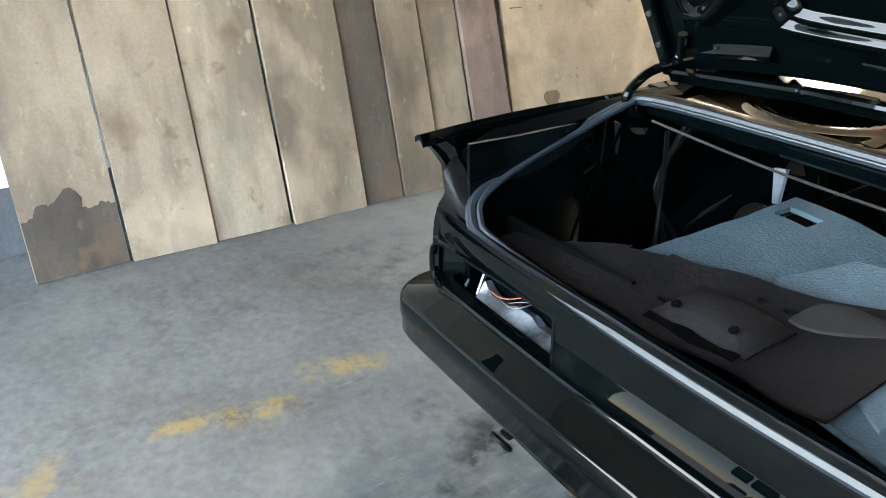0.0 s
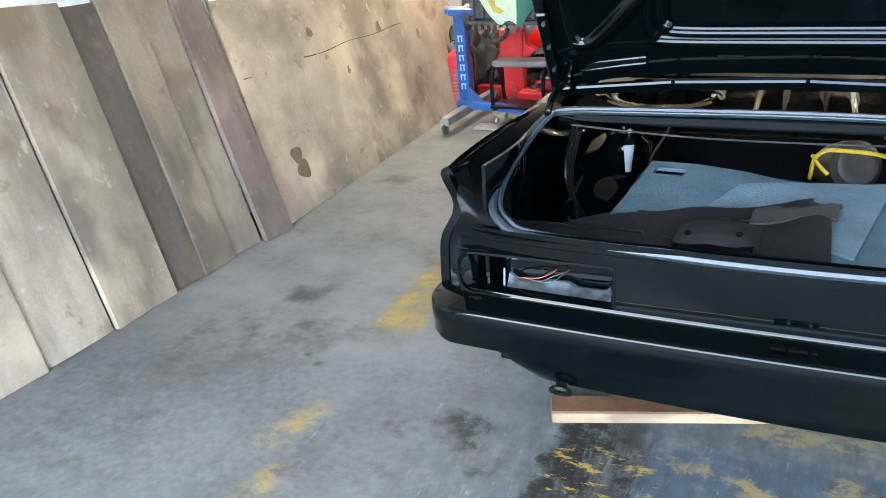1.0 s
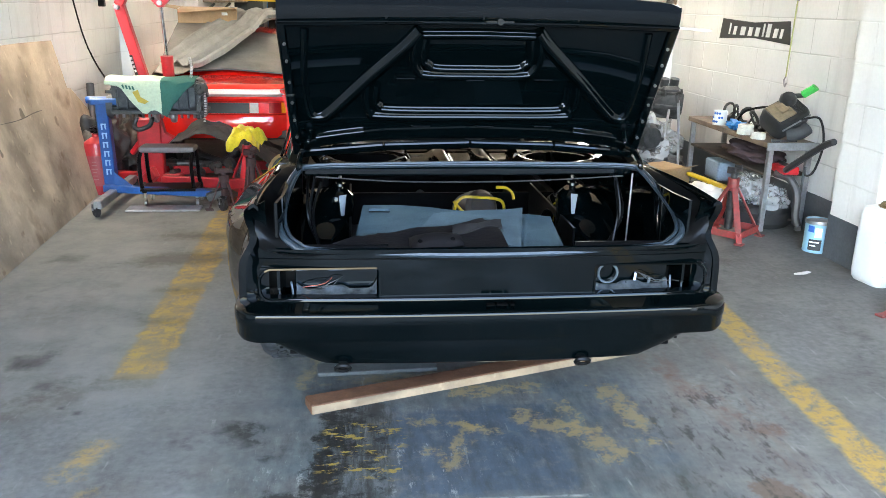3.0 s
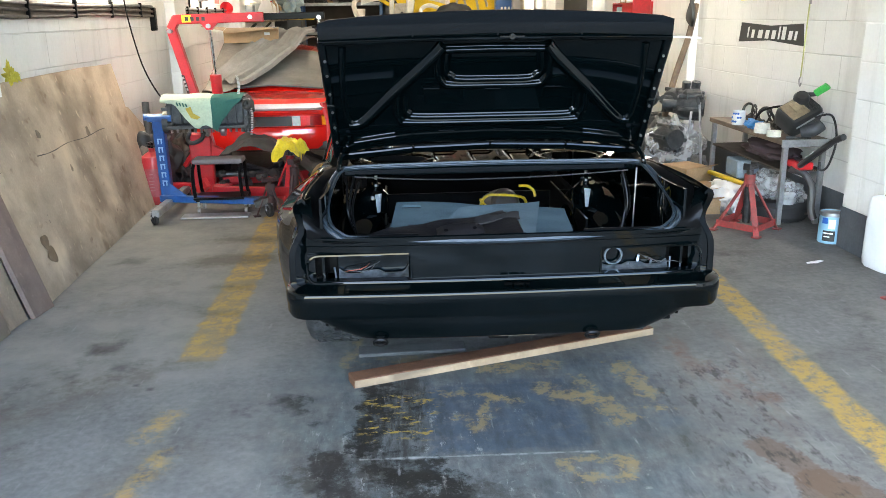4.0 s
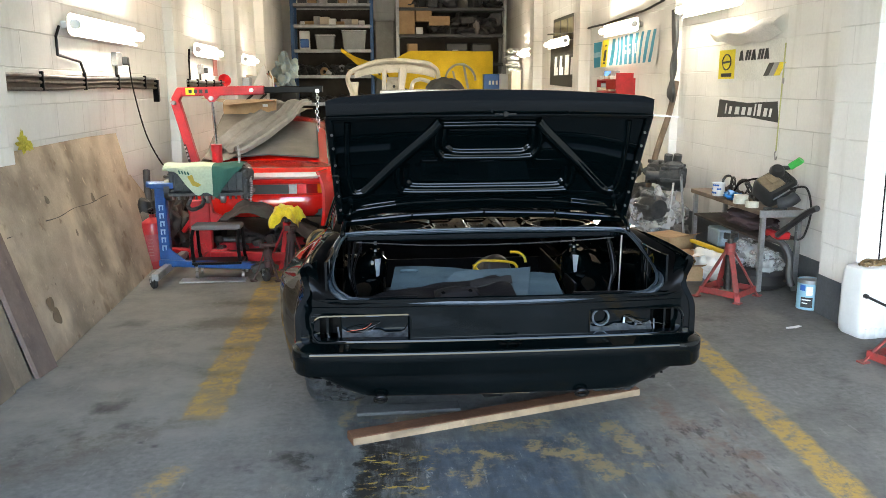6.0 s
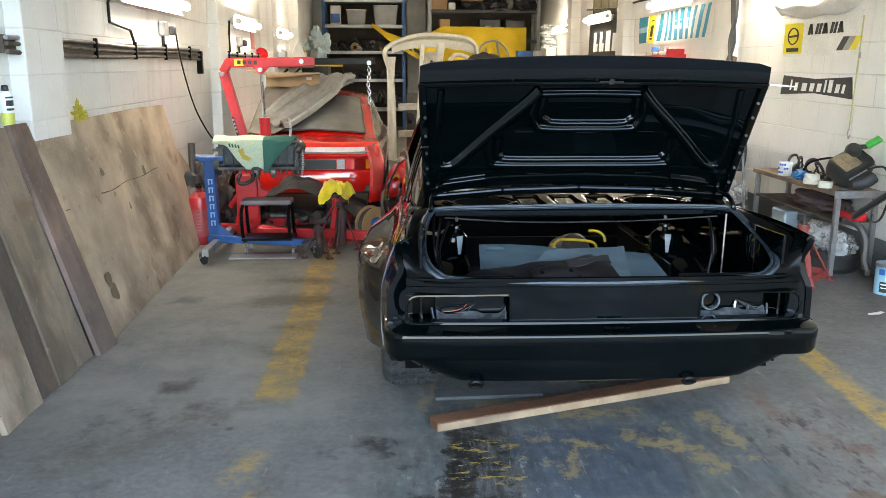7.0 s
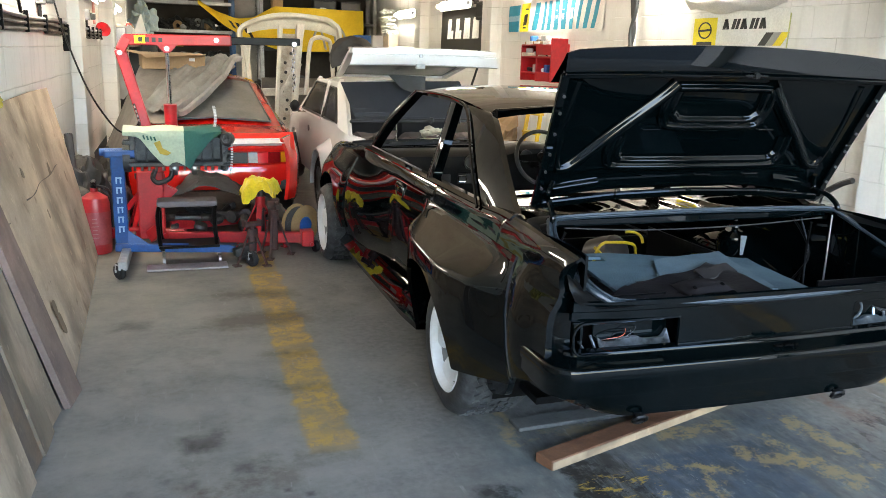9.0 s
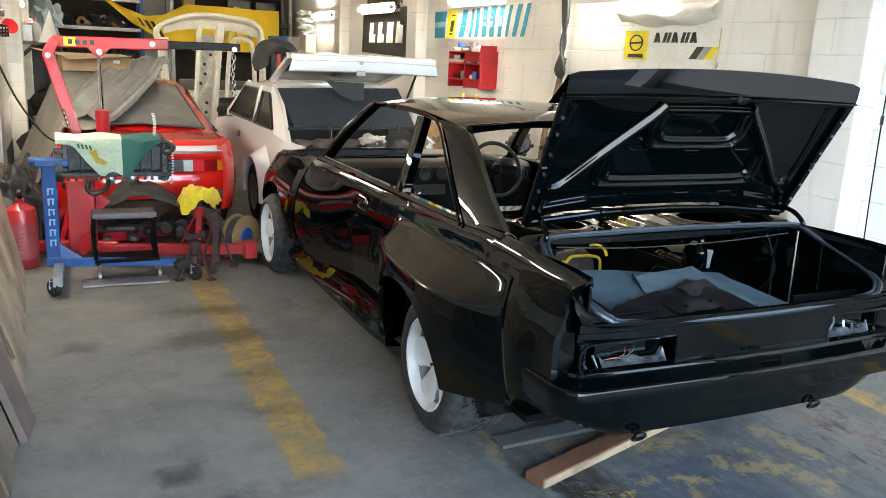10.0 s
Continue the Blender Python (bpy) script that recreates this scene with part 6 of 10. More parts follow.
for x, y in ((-2.465, 3.65), (-1.53, 3.82), (-2.42, 4.62), (-1.58, 4.05)):
    bm = BM()
    spin(bm, [(0.0, -0.022), (0.026, -0.022), (0.028, -0.016), (0.034, -0.018), (0.054, -0.018), (0.060, -0.012), (0.060, 0.012), (0.054, 0.018), (0.034, 0.018), (0.028, 0.016), (0.026, 0.022), (0.0, 0.022)], pose(x, y, 0.06, 0, 90, 35), 24)
    w = part("castor", bm, RUBBER, stand)
    bm = BM()
    for s in (-1, 1):
        box(bm, (x + s * 0.028, y + 0.005, 0.085), (0.004, 0.030, 0.05))
    box(bm, (x, y + 0.005, 0.108), (0.06, 0.06, 0.006))
    rod(bm, (x - 0.032, y, 0.06), (x + 0.032, y, 0.06), 0.012, seg=8)
    part("fork", bm, GALV, w)
bm = BM()
bar(bm, (-1.66, 3.86, 0.10), (-1.52, 3.90, 0.14), 0.06, 0.06, 0.004, up=(0, 0, 1))
bar(bm, (-1.66, 3.95, 0.14), (-1.50, 3.80, 0.19), 0.045, 0.008)
part("end_bracket", bm, DARK_METAL, stand)

engine = thing("engine", "oily black four-cylinder engine block bolted to the stand", "engine")
bm = BM()
box(bm, (-2.02, 4.15, 0.88), (0.66, 0.26, 0.20), 0.02)
box(bm, (-2.02, 4.15, 0.765), (0.72, 0.30, 0.03), 0.004)
for i in range(9):
    box(bm, (-2.33 + 0.078 * i, 4.012, 0.87), (0.014, 0.02, 0.17), 0.004)
part("block", bm, CAST, engine)
bm = BM()
box(bm, (-2.02, 4.15, 1.0), (0.64, 0.22, 0.05), 0.01)
part("head_face", bm, DARK_METAL, engine)
bm = BM()
for i in range(14):
    rod(bm, (-2.34 + 0.05 * i, 4.01, 0.72), (-2.34 + 0.05 * i, 4.01, 0.75), 0.011, seg=6)
    rod(bm, (-2.34 + 0.05 * i, 4.28, 0.72), (-2.34 + 0.05 * i, 4.28, 0.75), 0.011, seg=6)
tagged(part("sump_bolts", bm, STEEL, engine), kind="stuff")
for x in (-2.06, -1.92):
    bm = BM()
    spin(bm, [(0.0, -0.02), (0.05, -0.02), (0.055, 0.0), (0.05, 0.02), (0.0, 0.02)], pose(x, 4.10, 0.725, 0, 90, 0), 16)
    part("main_bearing_cap", bm, STEEL, engine)
bm = BM()
hose(bm, [(-2.20, 4.05, 0.72), (-2.22, 4.03, 0.66), (-2.18, 4.0, 0.63), (-2.10, 4.02, 0.66), (-2.08, 4.05, 0.72)], 0.018, 8)
part("pickup_pipe", bm, DARK_METAL, engine)
bm = BM()
box(bm, (-1.70, 4.12, 0.86), (0.06, 0.24, 0.30), 0.015)
for y, z, r in ((4.02, 0.93, 0.035), (4.08, 0.80, 0.045), (4.16, 0.90, 0.03), (4.03, 0.84, 0.025)):
    rod(bm, (-1.70, y, z), (-1.65, y, z), r, seg=14)
for i in range(8):
    rod(bm, (-1.705 + 0.01 * (i % 3), 4.0, 0.74 + 0.03 * i), (-1.70 + 0.01 * (i % 3), 3.985, 0.74 + 0.03 * i), 0.008, seg=6)
part("timing_cover", bm, DARK_METAL, engine)
bm = BM()
spin(bm, [(0.028, 0.0), (0.05, 0.0), (0.05, 0.05), (0.042, 0.06), (0.03, 0.06), (0.028, 0.02)], pose(-1.665, 4.03, 0.955, 90, 0, -25), 18)
rod(bm, (-1.70, 4.05, 0.95), (-1.66, 4.03, 0.955), 0.045, seg=14)
part("water_outlet", bm, DARK_METAL, engine)
bm = BM()
for i in range(16):
    t = i / 15
    c = Vector((-1.66 + 0.015 * math.sin(3 * t), 3.99, lerp(0.70, 1.0, t)))
    box(bm, c, (0.018, 0.012, 0.012), 0.002)
    c2 = Vector((-1.765 + 0.012 * math.sin(3 * t), 4.08, lerp(1.02, 1.19, t)))
    box(bm, c2, (0.022, 0.014, 0.008), 0.002)
tagged(part("timing_chain", bm, STEEL, engine), kind="stuff")
bm = BM()
rod(bm, (-2.37, 4.10, 0.80), (-2.42, 4.10, 0.80), 0.10, seg=20)
for a in range(4):
    an = math.pi / 4 + a * math.pi / 2
    bar(bm, (-2.42, 4.1 + 0.09 * math.cos(an), 0.86 + 0.09 * math.sin(an)), (-2.34, 4.1 + 0.09 * math.cos(an), 0.86 + 0.09 * math.sin(an)), 0.025, 0.025, 0.003)
box(bm, (-2.35, 4.05, 0.92), (0.05, 0.05, 0.18), 0.008)
part("mounting_plate", bm, DARK_METAL, engine)


def draped(x):
    """The cloth's lower edge along the engine."""
    return table(x, ((-2.40, 0.985), (-2.30, 0.97), (-2.22, 0.86), (-2.12, 0.745), (-2.06, 0.79), (-2.0, 0.77), (-1.95, 0.73), (-1.90, 0.82), (-1.80, 0.94), (-1.72, 1.0)))


for name, xa, xb, mat, what in (("pale_cloth", -2.41, -1.985, CLOTH_PALE, "pale green printed cloth draped over the engine"), ("dark_green_cloth", -1.988, -1.72, CLOTH_GREEN, "dark green cloth half of the drape over the engine")):
    ob = thing(name, what, "cloth")
    bm = BM()
    rows = []
    for i in range(15):
        x = lerp(xa, xb, i / 14)
        low_z = draped(x)
        row = [(x, 4.27, 1.02 - 0.03), (x, 4.2, 1.036 + 0.006 * math.sin(20 * x)), (x, 4.06, 1.036 + 0.005 * math.sin(23 * x)), (x, 4.005, 1.015)]
        for k in range(1, 7):
            z = lerp(1.015, low_z, k / 6)
            row.append((x, 3.993 - 0.012 * math.sin(26 * x + 2 * k / 6) * k / 6 - 0.006, z))
        rows.append(row)
    grid(bm, rows, (0, 0.005, -0.003))
    cl = part("drape", bm, mat, ob)
    if name == "pale_cloth":
        bm = BM()
        prism(bm, [(-2.20, 3.974, 0.93), (-2.155, 3.974, 0.945), (-2.14, 3.974, 0.89), (-2.08, 3.974, 0.855), (-2.11, 3.974, 0.835), (-2.16, 3.974, 0.85), (-2.18, 3.974, 0.89)], (0, 0.004, 0))
        part("print", bm, surf("ochre_print", (0.45, 0.33, 0.05), rough=0.9), cl, "ochre blot printed on the cloth")
        bm = BM()
        for k in range(4):
            bar(bm, (-2.27 + 0.025 * k, 3.973, 0.985 - 0.004 * k), (-2.26 + 0.025 * k, 3.973, 0.955 - 0.004 * k), 0.006, 0.012)
        part("print_marks", bm, CLOTH_GREEN, cl)

# ---- red engine crane ----
crane = thing("engine_crane", "red folding engine crane with a black extension arm and chain", "engine crane")
bm = BM()
bar(bm, (-2.17, 4.62, 0.62), (-2.43, 4.70, 1.585), 0.085, 0.085, 0.008, up=(0, 1, 0))
mast = part("mast", bm, RED_PAINT, crane)
bm = BM()
bar(bm, (-2.305, 4.60, 1.0), (-2.345, 4.61, 1.17), 0.06, 0.004)
part("warning_label", bm, INK_BLACK, mast, "black label with unreadable white writing")
bm = BM()
for k in range(4):
    bar(bm, (-2.312 - 0.009 * k, 4.586, 1.03 + 0.035 * k), (-2.318 - 0.009 * k, 4.587, 1.05 + 0.035 * k), 0.034, 0.003)
part("label_bars", bm, INK_WHITE, mast)
bm = BM()
box(bm, (-2.26, 4.68, 0.345), (0.21, 0.10, 0.57), 0.012)
prism(bm, [(-2.155, 4.63, 0.36), (-2.05, 4.63, 0.46), (-2.13, 4.63, 0.50), (-2.155, 4.63, 0.62)], (0, 0.09, 0))
part("column", bm, RED_PAINT, crane)
bm = BM()
bar(bm, (-2.43, 4.69, 1.575), (-2.37, 4.69, 1.68), 0.075, 0.08, 0.008, up=(0, 1, 0))
bar(bm, (-2.40, 4.69, 1.66), (-1.58, 4.66, 1.675), 0.07, 0.085, 0.008)
boom = part("boom", bm, RED_PAINT, crane)
bm = BM()
bar(bm, (-2.32, 4.652, 1.665), (-2.10, 4.648, 1.669), 0.003, 0.062, 0)
part("load_label", bm, INK_YELLOW, boom, "yellow load label with black bars")
bm = BM()
for k in range(4):
    bar(bm, (-2.29 + 0.05 * k, 4.645, 1.665), (-2.26 + 0.05 * k, 4.645, 1.665), 0.003, 0.035)
part("label_bars", bm, INK_BLACK, boom)
bm = BM()
bar(bm, (-1.60, 4.66, 1.675), (-1.03, 4.64, 1.683), 0.05, 0.06, 0.005)
part("extension_arm", bm, BLACK_SATIN, crane)
for x, z in ((-2.43, 1.56), (-2.08, 1.60), (-1.70, 1.675), (-1.08, 1.665)):
    bm = BM()
    rod(bm, (x, 4.60, z), (x, 4.74, z), 0.02, seg=12)
    part("pin", bm, STEEL, crane)
bm = BM()
prism(bm, [(-2.16, 4.64, 1.63), (-2.0, 4.64, 1.63), (-2.06, 4.64, 1.565), (-2.10, 4.64, 1.565)], (0, 0.06, 0))
part("ram_bracket", bm, RED_PAINT, crane)
bm = BM()
rod(bm, (-2.08, 4.67, 1.58), (-2.075, 4.72, 1.12), 0.016)
part("ram_rod", bm, CHROME, crane)
bm = BM()
rod(bm, (-2.075, 4.72, 1.13), (-2.07, 4.76, 0.66), 0.05, seg=18)
rod(bm, (-2.075, 4.719, 1.16), (-2.075, 4.722, 1.10), 0.053, seg=18)
part("ram_cylinder", bm, RED_PAINT, crane)
bm = BM()
for i in range(11):
    c = Vector((-1.085 + 0.006 * math.sin(i), 4.64, 1.63 - 0.033 * i))
    ring = [c + Vector((0.013 * math.cos(a) * (1 if i % 2 else 0.25), 0.013 * math.cos(a) * (0.25 if i % 2 else 1), 0.024 * math.sin(a))) for a in [2 * math.pi * k / 10 for k in range(10)]]
    hose(bm, ring, 0.0045, 5, 1, True, False)
part("chain", bm, CHROME, crane)
for a, b in (((-2.13, 4.43, 0.12), (-1.05, 4.24, 0.115)), ((-2.12, 4.82, 0.13), (-1.10, 5.15, 0.13))):
    bm = BM()
    bar(bm, a, b, 0.06, 0.085, 0.006)
    part("leg", bm, RED_PAINT, crane)
bm = BM()
bar(bm, (-2.45, 4.75, 0.30), (-2.2, 4.66, 0.62), 0.04, 0.04, 0.004)
bar(bm, (-2.62, 4.80, 0.09), (-2.0, 4.62, 0.10), 0.08, 0.08, 0.006)
bar(bm, (-2.28, 4.5, 0.11), (-2.18, 4.42, 0.20), 0.05, 0.10, 0.006)
part("foot_frame", bm, RED_PAINT, crane)
bm = BM()
box(bm, (-1.05, 4.22, 0.115), (0.10, 0.13, 0.13), 0.008)
rod(bm, (-1.02, 4.13, 0.075), (-1.02, 4.16, 0.075), 0.014, seg=8)
part("leg_end", bm, RED_PAINT, crane)
for x, y in ((-0.985, 4.18), (-2.5, 4.7)):
    bm = BM()
    spin(bm, [(0.0, -0.016), (0.045, -0.016), (0.05, 0.0), (0.045, 0.016), (0.0, 0.016)], pose(x, y, 0.05, 0, 90, 20), 18)
    part("castor", bm, RUBBER, crane)

# ---- creeper seat ----
seat = thing("creeper_seat", "low mechanic's seat with a grey padded top on black tube legs", "stool")
bm = BM()
box(bm, (-1.985, 4.10, 0.462), (0.44, 0.20, 0.05), 0.02, seg=2)
part("pad", bm, surf("grey_vinyl", (0.17, 0.15, 0.15), (0.12, 0.10, 0.10), rough=0.6), seat)
for x in (-2.19, -1.78):
    bm = BM()
    hose(bm, [(x, 4.02, 0.44), (x - 0.012, 3.99, 0.36), (x, 3.97, 0.16), (x + 0.02, 4.0, 0.12), (x + 0.02, 4.2, 0.12), (x, 4.22, 0.20), (x, 4.18, 0.44)], 0.016, 8, 4)
    part("leg", bm, BLACK_SATIN, seat)
    for y in (3.98, 4.2):
        bm = BM()
        rod(bm, (x + 0.02, y, 0.11), (x + 0.02, y, 0.07), 0.012, seg=10)
        spin(bm, [(0.0, -0.01), (0.028, -0.01), (0.03, 0.0), (0.028, 0.01), (0.0, 0.01)], pose(x + 0.02, y, 0.031, 0, 90, 0), 14)
        part("castor", bm, STEEL, seat)
bm = BM()
box(bm, (-1.98, 4.06, 0.145), (0.44, 0.26, 0.02), 0.004)
part("tray", bm, BLACK_SATIN, seat)
ob = thing("drip_tray", "thin steel drip tray lying on the floor", "tray")
bm = BM()
box(bm, (-2.0, 3.86, 0.012), (0.58, 0.16, 0.015), 0.004)
part("tray", bm, GALV, ob)


# ---- axle stands ----
RUSTY = surf("rusty_stand", (0.070, 0.026, 0.022), (0.035, 0.022, 0.022), scale=18, rough=0.7, bump=0.3)


def axle_stand(x, y, h, mat, spread, label, turn=0.0):
    ob = thing("axle_stand", label, "axle stand", "axle stands", pose(x, y, 0, 0, 0, turn))
    for i in range(4 if mat is not RUSTY else 3):
        n = 4 if mat is not RUSTY else 3
        a = 2 * math.pi * (i + 0.5) / n
        bm = BM()
        bar(bm, (spread * math.cos(a), spread * math.sin(a), 0.006), (0.035 * math.cos(a), 0.035 * math.sin(a), h * 0.72), 0.045 if n == 4 else 0.022, 0.012, 0.003, up=(math.cos(a), math.sin(a), 0))
        part("leg", bm, mat, ob)
        bm = BM()
        box(bm, (spread * math.cos(a), spread * math.sin(a), 0.006), (0.06, 0.06, 0.012), 0.003)
        part("foot", bm, mat, ob)
    if mat is not RUSTY:
        for i in range(4):
            a, b = 2 * math.pi * (i + 0.5) / 4, 2 * math.pi * (i + 1.5) / 4
            k = spread * 0.92
            bm = BM()
            bar(bm, (k * math.cos(a), k * math.sin(a), 0.06), (k * math.cos(b), k * math.sin(b), 0.06), 0.008, 0.05)
            part("brace", bm, mat, ob)
    bm = BM()
    rod(bm, (0, 0, h * 0.12), (0, 0, h * 0.86), 0.032, seg=14)
    part("column", bm, RUSTY if mat is RUSTY else DARK_METAL, ob)
    bm = BM()
    rod(bm, (0, 0, h * 0.68), (0, 0, h * 0.86), 0.042, seg=14)
    part("collar", bm, mat, ob)
    bm = BM()
    rod(bm, (0, 0, h * 0.85), (0, 0, h * 0.95), 0.024, seg=12)
    box(bm, (0, 0, h * 0.965), (0.13, 0.06, 0.03), 0.006)
    for s in (-1, 1):
        box(bm, (s * 0.06, 0, h * 0.985), (0.02, 0.06, 0.05), 0.004)
    part("saddle", bm, RUSTY if mat is RUSTY else DARK_METAL, ob)
    return ob


axle_stand(-1.52, 3.88, 0.33, RUSTY, 0.13, "rusty dark steel axle stand on the floor", 20)
axle_stand(-1.33, 4.12, 0.44, RUSTY, 0.14, "taller dark axle stand with a blue collar", 70)
axle_stand(-1.40, 4.45, 0.50, RED_PAINT, 0.20, "red axle stand topped with a yellow cloth", 30)
axle_stand(-2.32, 4.95, 0.55, RED_PAINT, 0.20, "red axle stand standing behind the engine", 10)
ob = thing("yellow_cloth", "crumpled bright yellow cloth over the red stand", "cloth")
bm = BM()
def drop_cloth(u, v):
    x, y = lerp(-1.60, -1.19, u), lerp(4.25, 4.66, v)
    dx, dy = x + 1.40, y - 4.45
    d, a = math.hypot(dx, dy), math.atan2(dy, dx)
    over = max(0, d - 0.105)
    pull = 1 / (1 + 3.2 * over)
    ripple = 0.030 * math.sin(5 * a + 1.3) * min(1, over * 7)
    z = 0.575 - 0.95 * over + 0.045 * noise.noise(Vector((x * 11, y * 11, 7))) + 0.03 * noise.noise(Vector((x * 26, y * 26, 3)))
    k = pull + ripple / max(d, 0.05)
    return (-1.40 + dx * k, 4.45 + dy * k, max(0.40, z))
cloth(bm, drop_cloth, 44, 44, 0.006)
part("cloth", bm, YELLOW_CLOTH, ob)

# ---- cable reel ----
reel = thing("cable_reel", "cable reel with a blue hub, tan discs and dark cable", "cable reel")
rm = pose(-1.065, 4.50, 0.172, 90, 0, 38) @ Matrix.Scale(0.86, 4)
bm = BM()
spin(bm, [(0.09, -0.05), (0.155, -0.05), (0.16, -0.045), (0.16, 0.045), (0.155, 0.05), (0.10, 0.05)], rm, 32)
part("cable", bm, surf("dark_cable", (0.045, 0.045, 0.046), (0.022, 0.022, 0.023), scale=30, rough=0.5), reel)
bm = BM()
for k in range(8):
    r = 0.164
    hose(bm, [rm @ Vector((r * math.cos(a), r * math.sin(a), -0.04 + 0.0115 * k)) for a in [2 * math.pi * i / 28 for i in range(28)]], 0.0065, 5, 1, True, False)
for k in range(3):
    r = 0.130 + 0.010 * k
    hose(bm, [rm @ Vector((r * math.cos(a), r * math.sin(a), 0.055 + 0.004 * math.sin(k * 2.0 + a))) for a in [2 * math.pi * i / 28 for i in range(28)]], 0.0065, 5, 1, True, False)
tagged(part("winding", bm, WIRE_GREY, reel, "dark wound cable"), kind="stuff")
bm = BM()
spin(bm, [(0.0, 0.085), (0.075, 0.085), (0.083, 0.075), (0.083, -0.06), (0.0, -0.06)], rm, 26)
part("hub", bm, BLUE_PLASTIC, reel)
bm = BM()
spin(bm, [(0.10, 0.062), (0.190, 0.062), (0.198, 0.068), (0.190, 0.074), (0.10, 0.074)], rm @ Matrix.Translation((0, 0, -0.13)), 30)
TAN = surf("tan_flange", (0.42, 0.27, 0.12), (0.34, 0.21, 0.09), rough=0.6)
part("flange", bm, TAN, reel)
bm = BM()
spin(bm, [(0.08, 0.060), (0.190, 0.060), (0.198, 0.066), (0.190, 0.072), (0.08, 0.072)], rm, 36)
part("front_disc", bm, TAN, reel)

# ---- fire extinguisher ----
ext = thing("fire_extinguisher", "red fire extinguisher standing behind the leaning plywood's end", "fire extinguisher", m=pose(-2.675, 4.50, 0))
bm = BM()
spin(bm, [(0.0, 0.0), (0.10, 0.0), (0.110, 0.02), (0.110, 0.40), (0.098, 0.445), (0.055, 0.475), (0.028, 0.49), (0.028, 0.52), (0.0, 0.52)], seg=28)
body = part("cylinder", bm, surf("extinguisher_red", (0.42, 0.02, 0.025), (0.34, 0.02, 0.025), rough=0.4, coat=0.2), ext)
bm = BM()
spin(bm, [(0.1115, 0.08), (0.1117, 0.08), (0.1117, 0.34), (0.1115, 0.34)], seg=28)
part("label_sleeve", bm, surf("pale_red_label", (0.36, 0.07, 0.075), (0.27, 0.04, 0.045), scale=9, rough=0.5), body, "faded label with unreadable writing")
bm = BM()
for k in range(6):
    box(bm, (0, -0.1125, 0.14 + 0.03 * k), (0.05 - 0.008 * (k % 3), 0.003, 0.006))
tagged(part("label_bars", bm, surf("label_pale", (0.40, 0.16, 0.15), rough=0.6), body), kind="stuff")
bm = BM()
box(bm, (0.0, -0.02, 0.545), (0.03, 0.12, 0.02), 0.006)
box(bm, (0.0, -0.03, 0.575), (0.03, 0.14, 0.012), 0.004)
rod(bm, (0, 0, 0.51), (0, 0, 0.57), 0.018, seg=12)
part("valve", bm, BLACK_SATIN, ext)
bm = BM()
hose(bm, [(0.02, 0.0, 0.54), (0.10, 0.03, 0.50), (0.125, 0.05, 0.38), (0.12, 0.05, 0.2)], 0.010, 8)
part("hose", bm, PLASTIC_BLACK, ext)

# ---- heaps in front of the red car ----
ob = thing("black_sheeting", "crumpled black sheeting over parts on the floor", "sheeting")
bm = BM()
def heap(u, v):
    x, y = lerp(-2.35, -1.15, u), lerp(4.72, 5.25, v)
    z = 0.30 + 0.25 * math.exp(-((x + 1.80) / 0.36) ** 2) + 0.07 * noise.noise(Vector((x * 5, y * 5, 1))) + 0.03 * noise.noise(Vector((x * 14, y * 14, 4))) - 0.25 * max(0, 0.25 - v) - 0.3 * max(0, u - 0.8)
    return (x, y, z)
cloth(bm, heap, 36, 20, 0.006)
part("sheet", bm, BLACK_SHEET, ob)
RAG = surf("dusty_grey_rag", (0.115, 0.105, 0.092), (0.06, 0.054, 0.048), scale=8, rough=0.95, bump=0.3)
RAG_BROWN = surf("dusty_brown_rag", (0.075, 0.064, 0.052), (0.040, 0.035, 0.030), scale=8, rough=0.95, bump=0.3)
rng = random.Random(12)
for i in range(12):
    x, y = rng.uniform(-2.1, -1.2), rng.uniform(4.75, 5.1)
    z = rng.uniform(0.07, 0.26)
    ob = thing("axle_part", "greasy dark steel suspension part lying in the heap", "car part", "parts heap", pose(x, y, z, rng.uniform(-15, 15), rng.uniform(-10, 10), rng.uniform(0, 180)))
    bm = BM()
    L = rng.uniform(0.25, 0.6)
    rod(bm, (-L / 2, 0, 0), (L / 2, 0, 0), rng.uniform(0.018, 0.035), seg=10)
    for s in (-1, 1):
        spin(bm, [(0.0, -0.03), (0.05, -0.03), (0.06, 0.0), (0.05, 0.03), (0.0, 0.03)], pose(s * L / 2, 0, 0, 90 * (i % 2), 0, 0), 14)
    part("link", bm, DARK_METAL, ob)
for i in range(7):
    x, y = -2.85 + 0.12 * (i % 3), 4.7 + 0.22 * i
    ob = thing("rag_heap", "dusty grey rags piled by the wall", "rags", "rag heaps")
    bm = BM()
    lump(bm, (x, y, 0.22 + 0.1 * (i % 2)), (0.17, 0.2, 0.24 + 0.08 * (i % 2)), i + 20, 0.30, 5, 2.6)
    for v in bm.verts:
        v.co += v.co.cross(Vector((0.3, 0.2, 1))).normalized() * 0.022 * noise.noise(v.co * 14)
    part("rag", bm, (RAG, BLACK_SHEET, RAG_BROWN)[i % 3], ob)


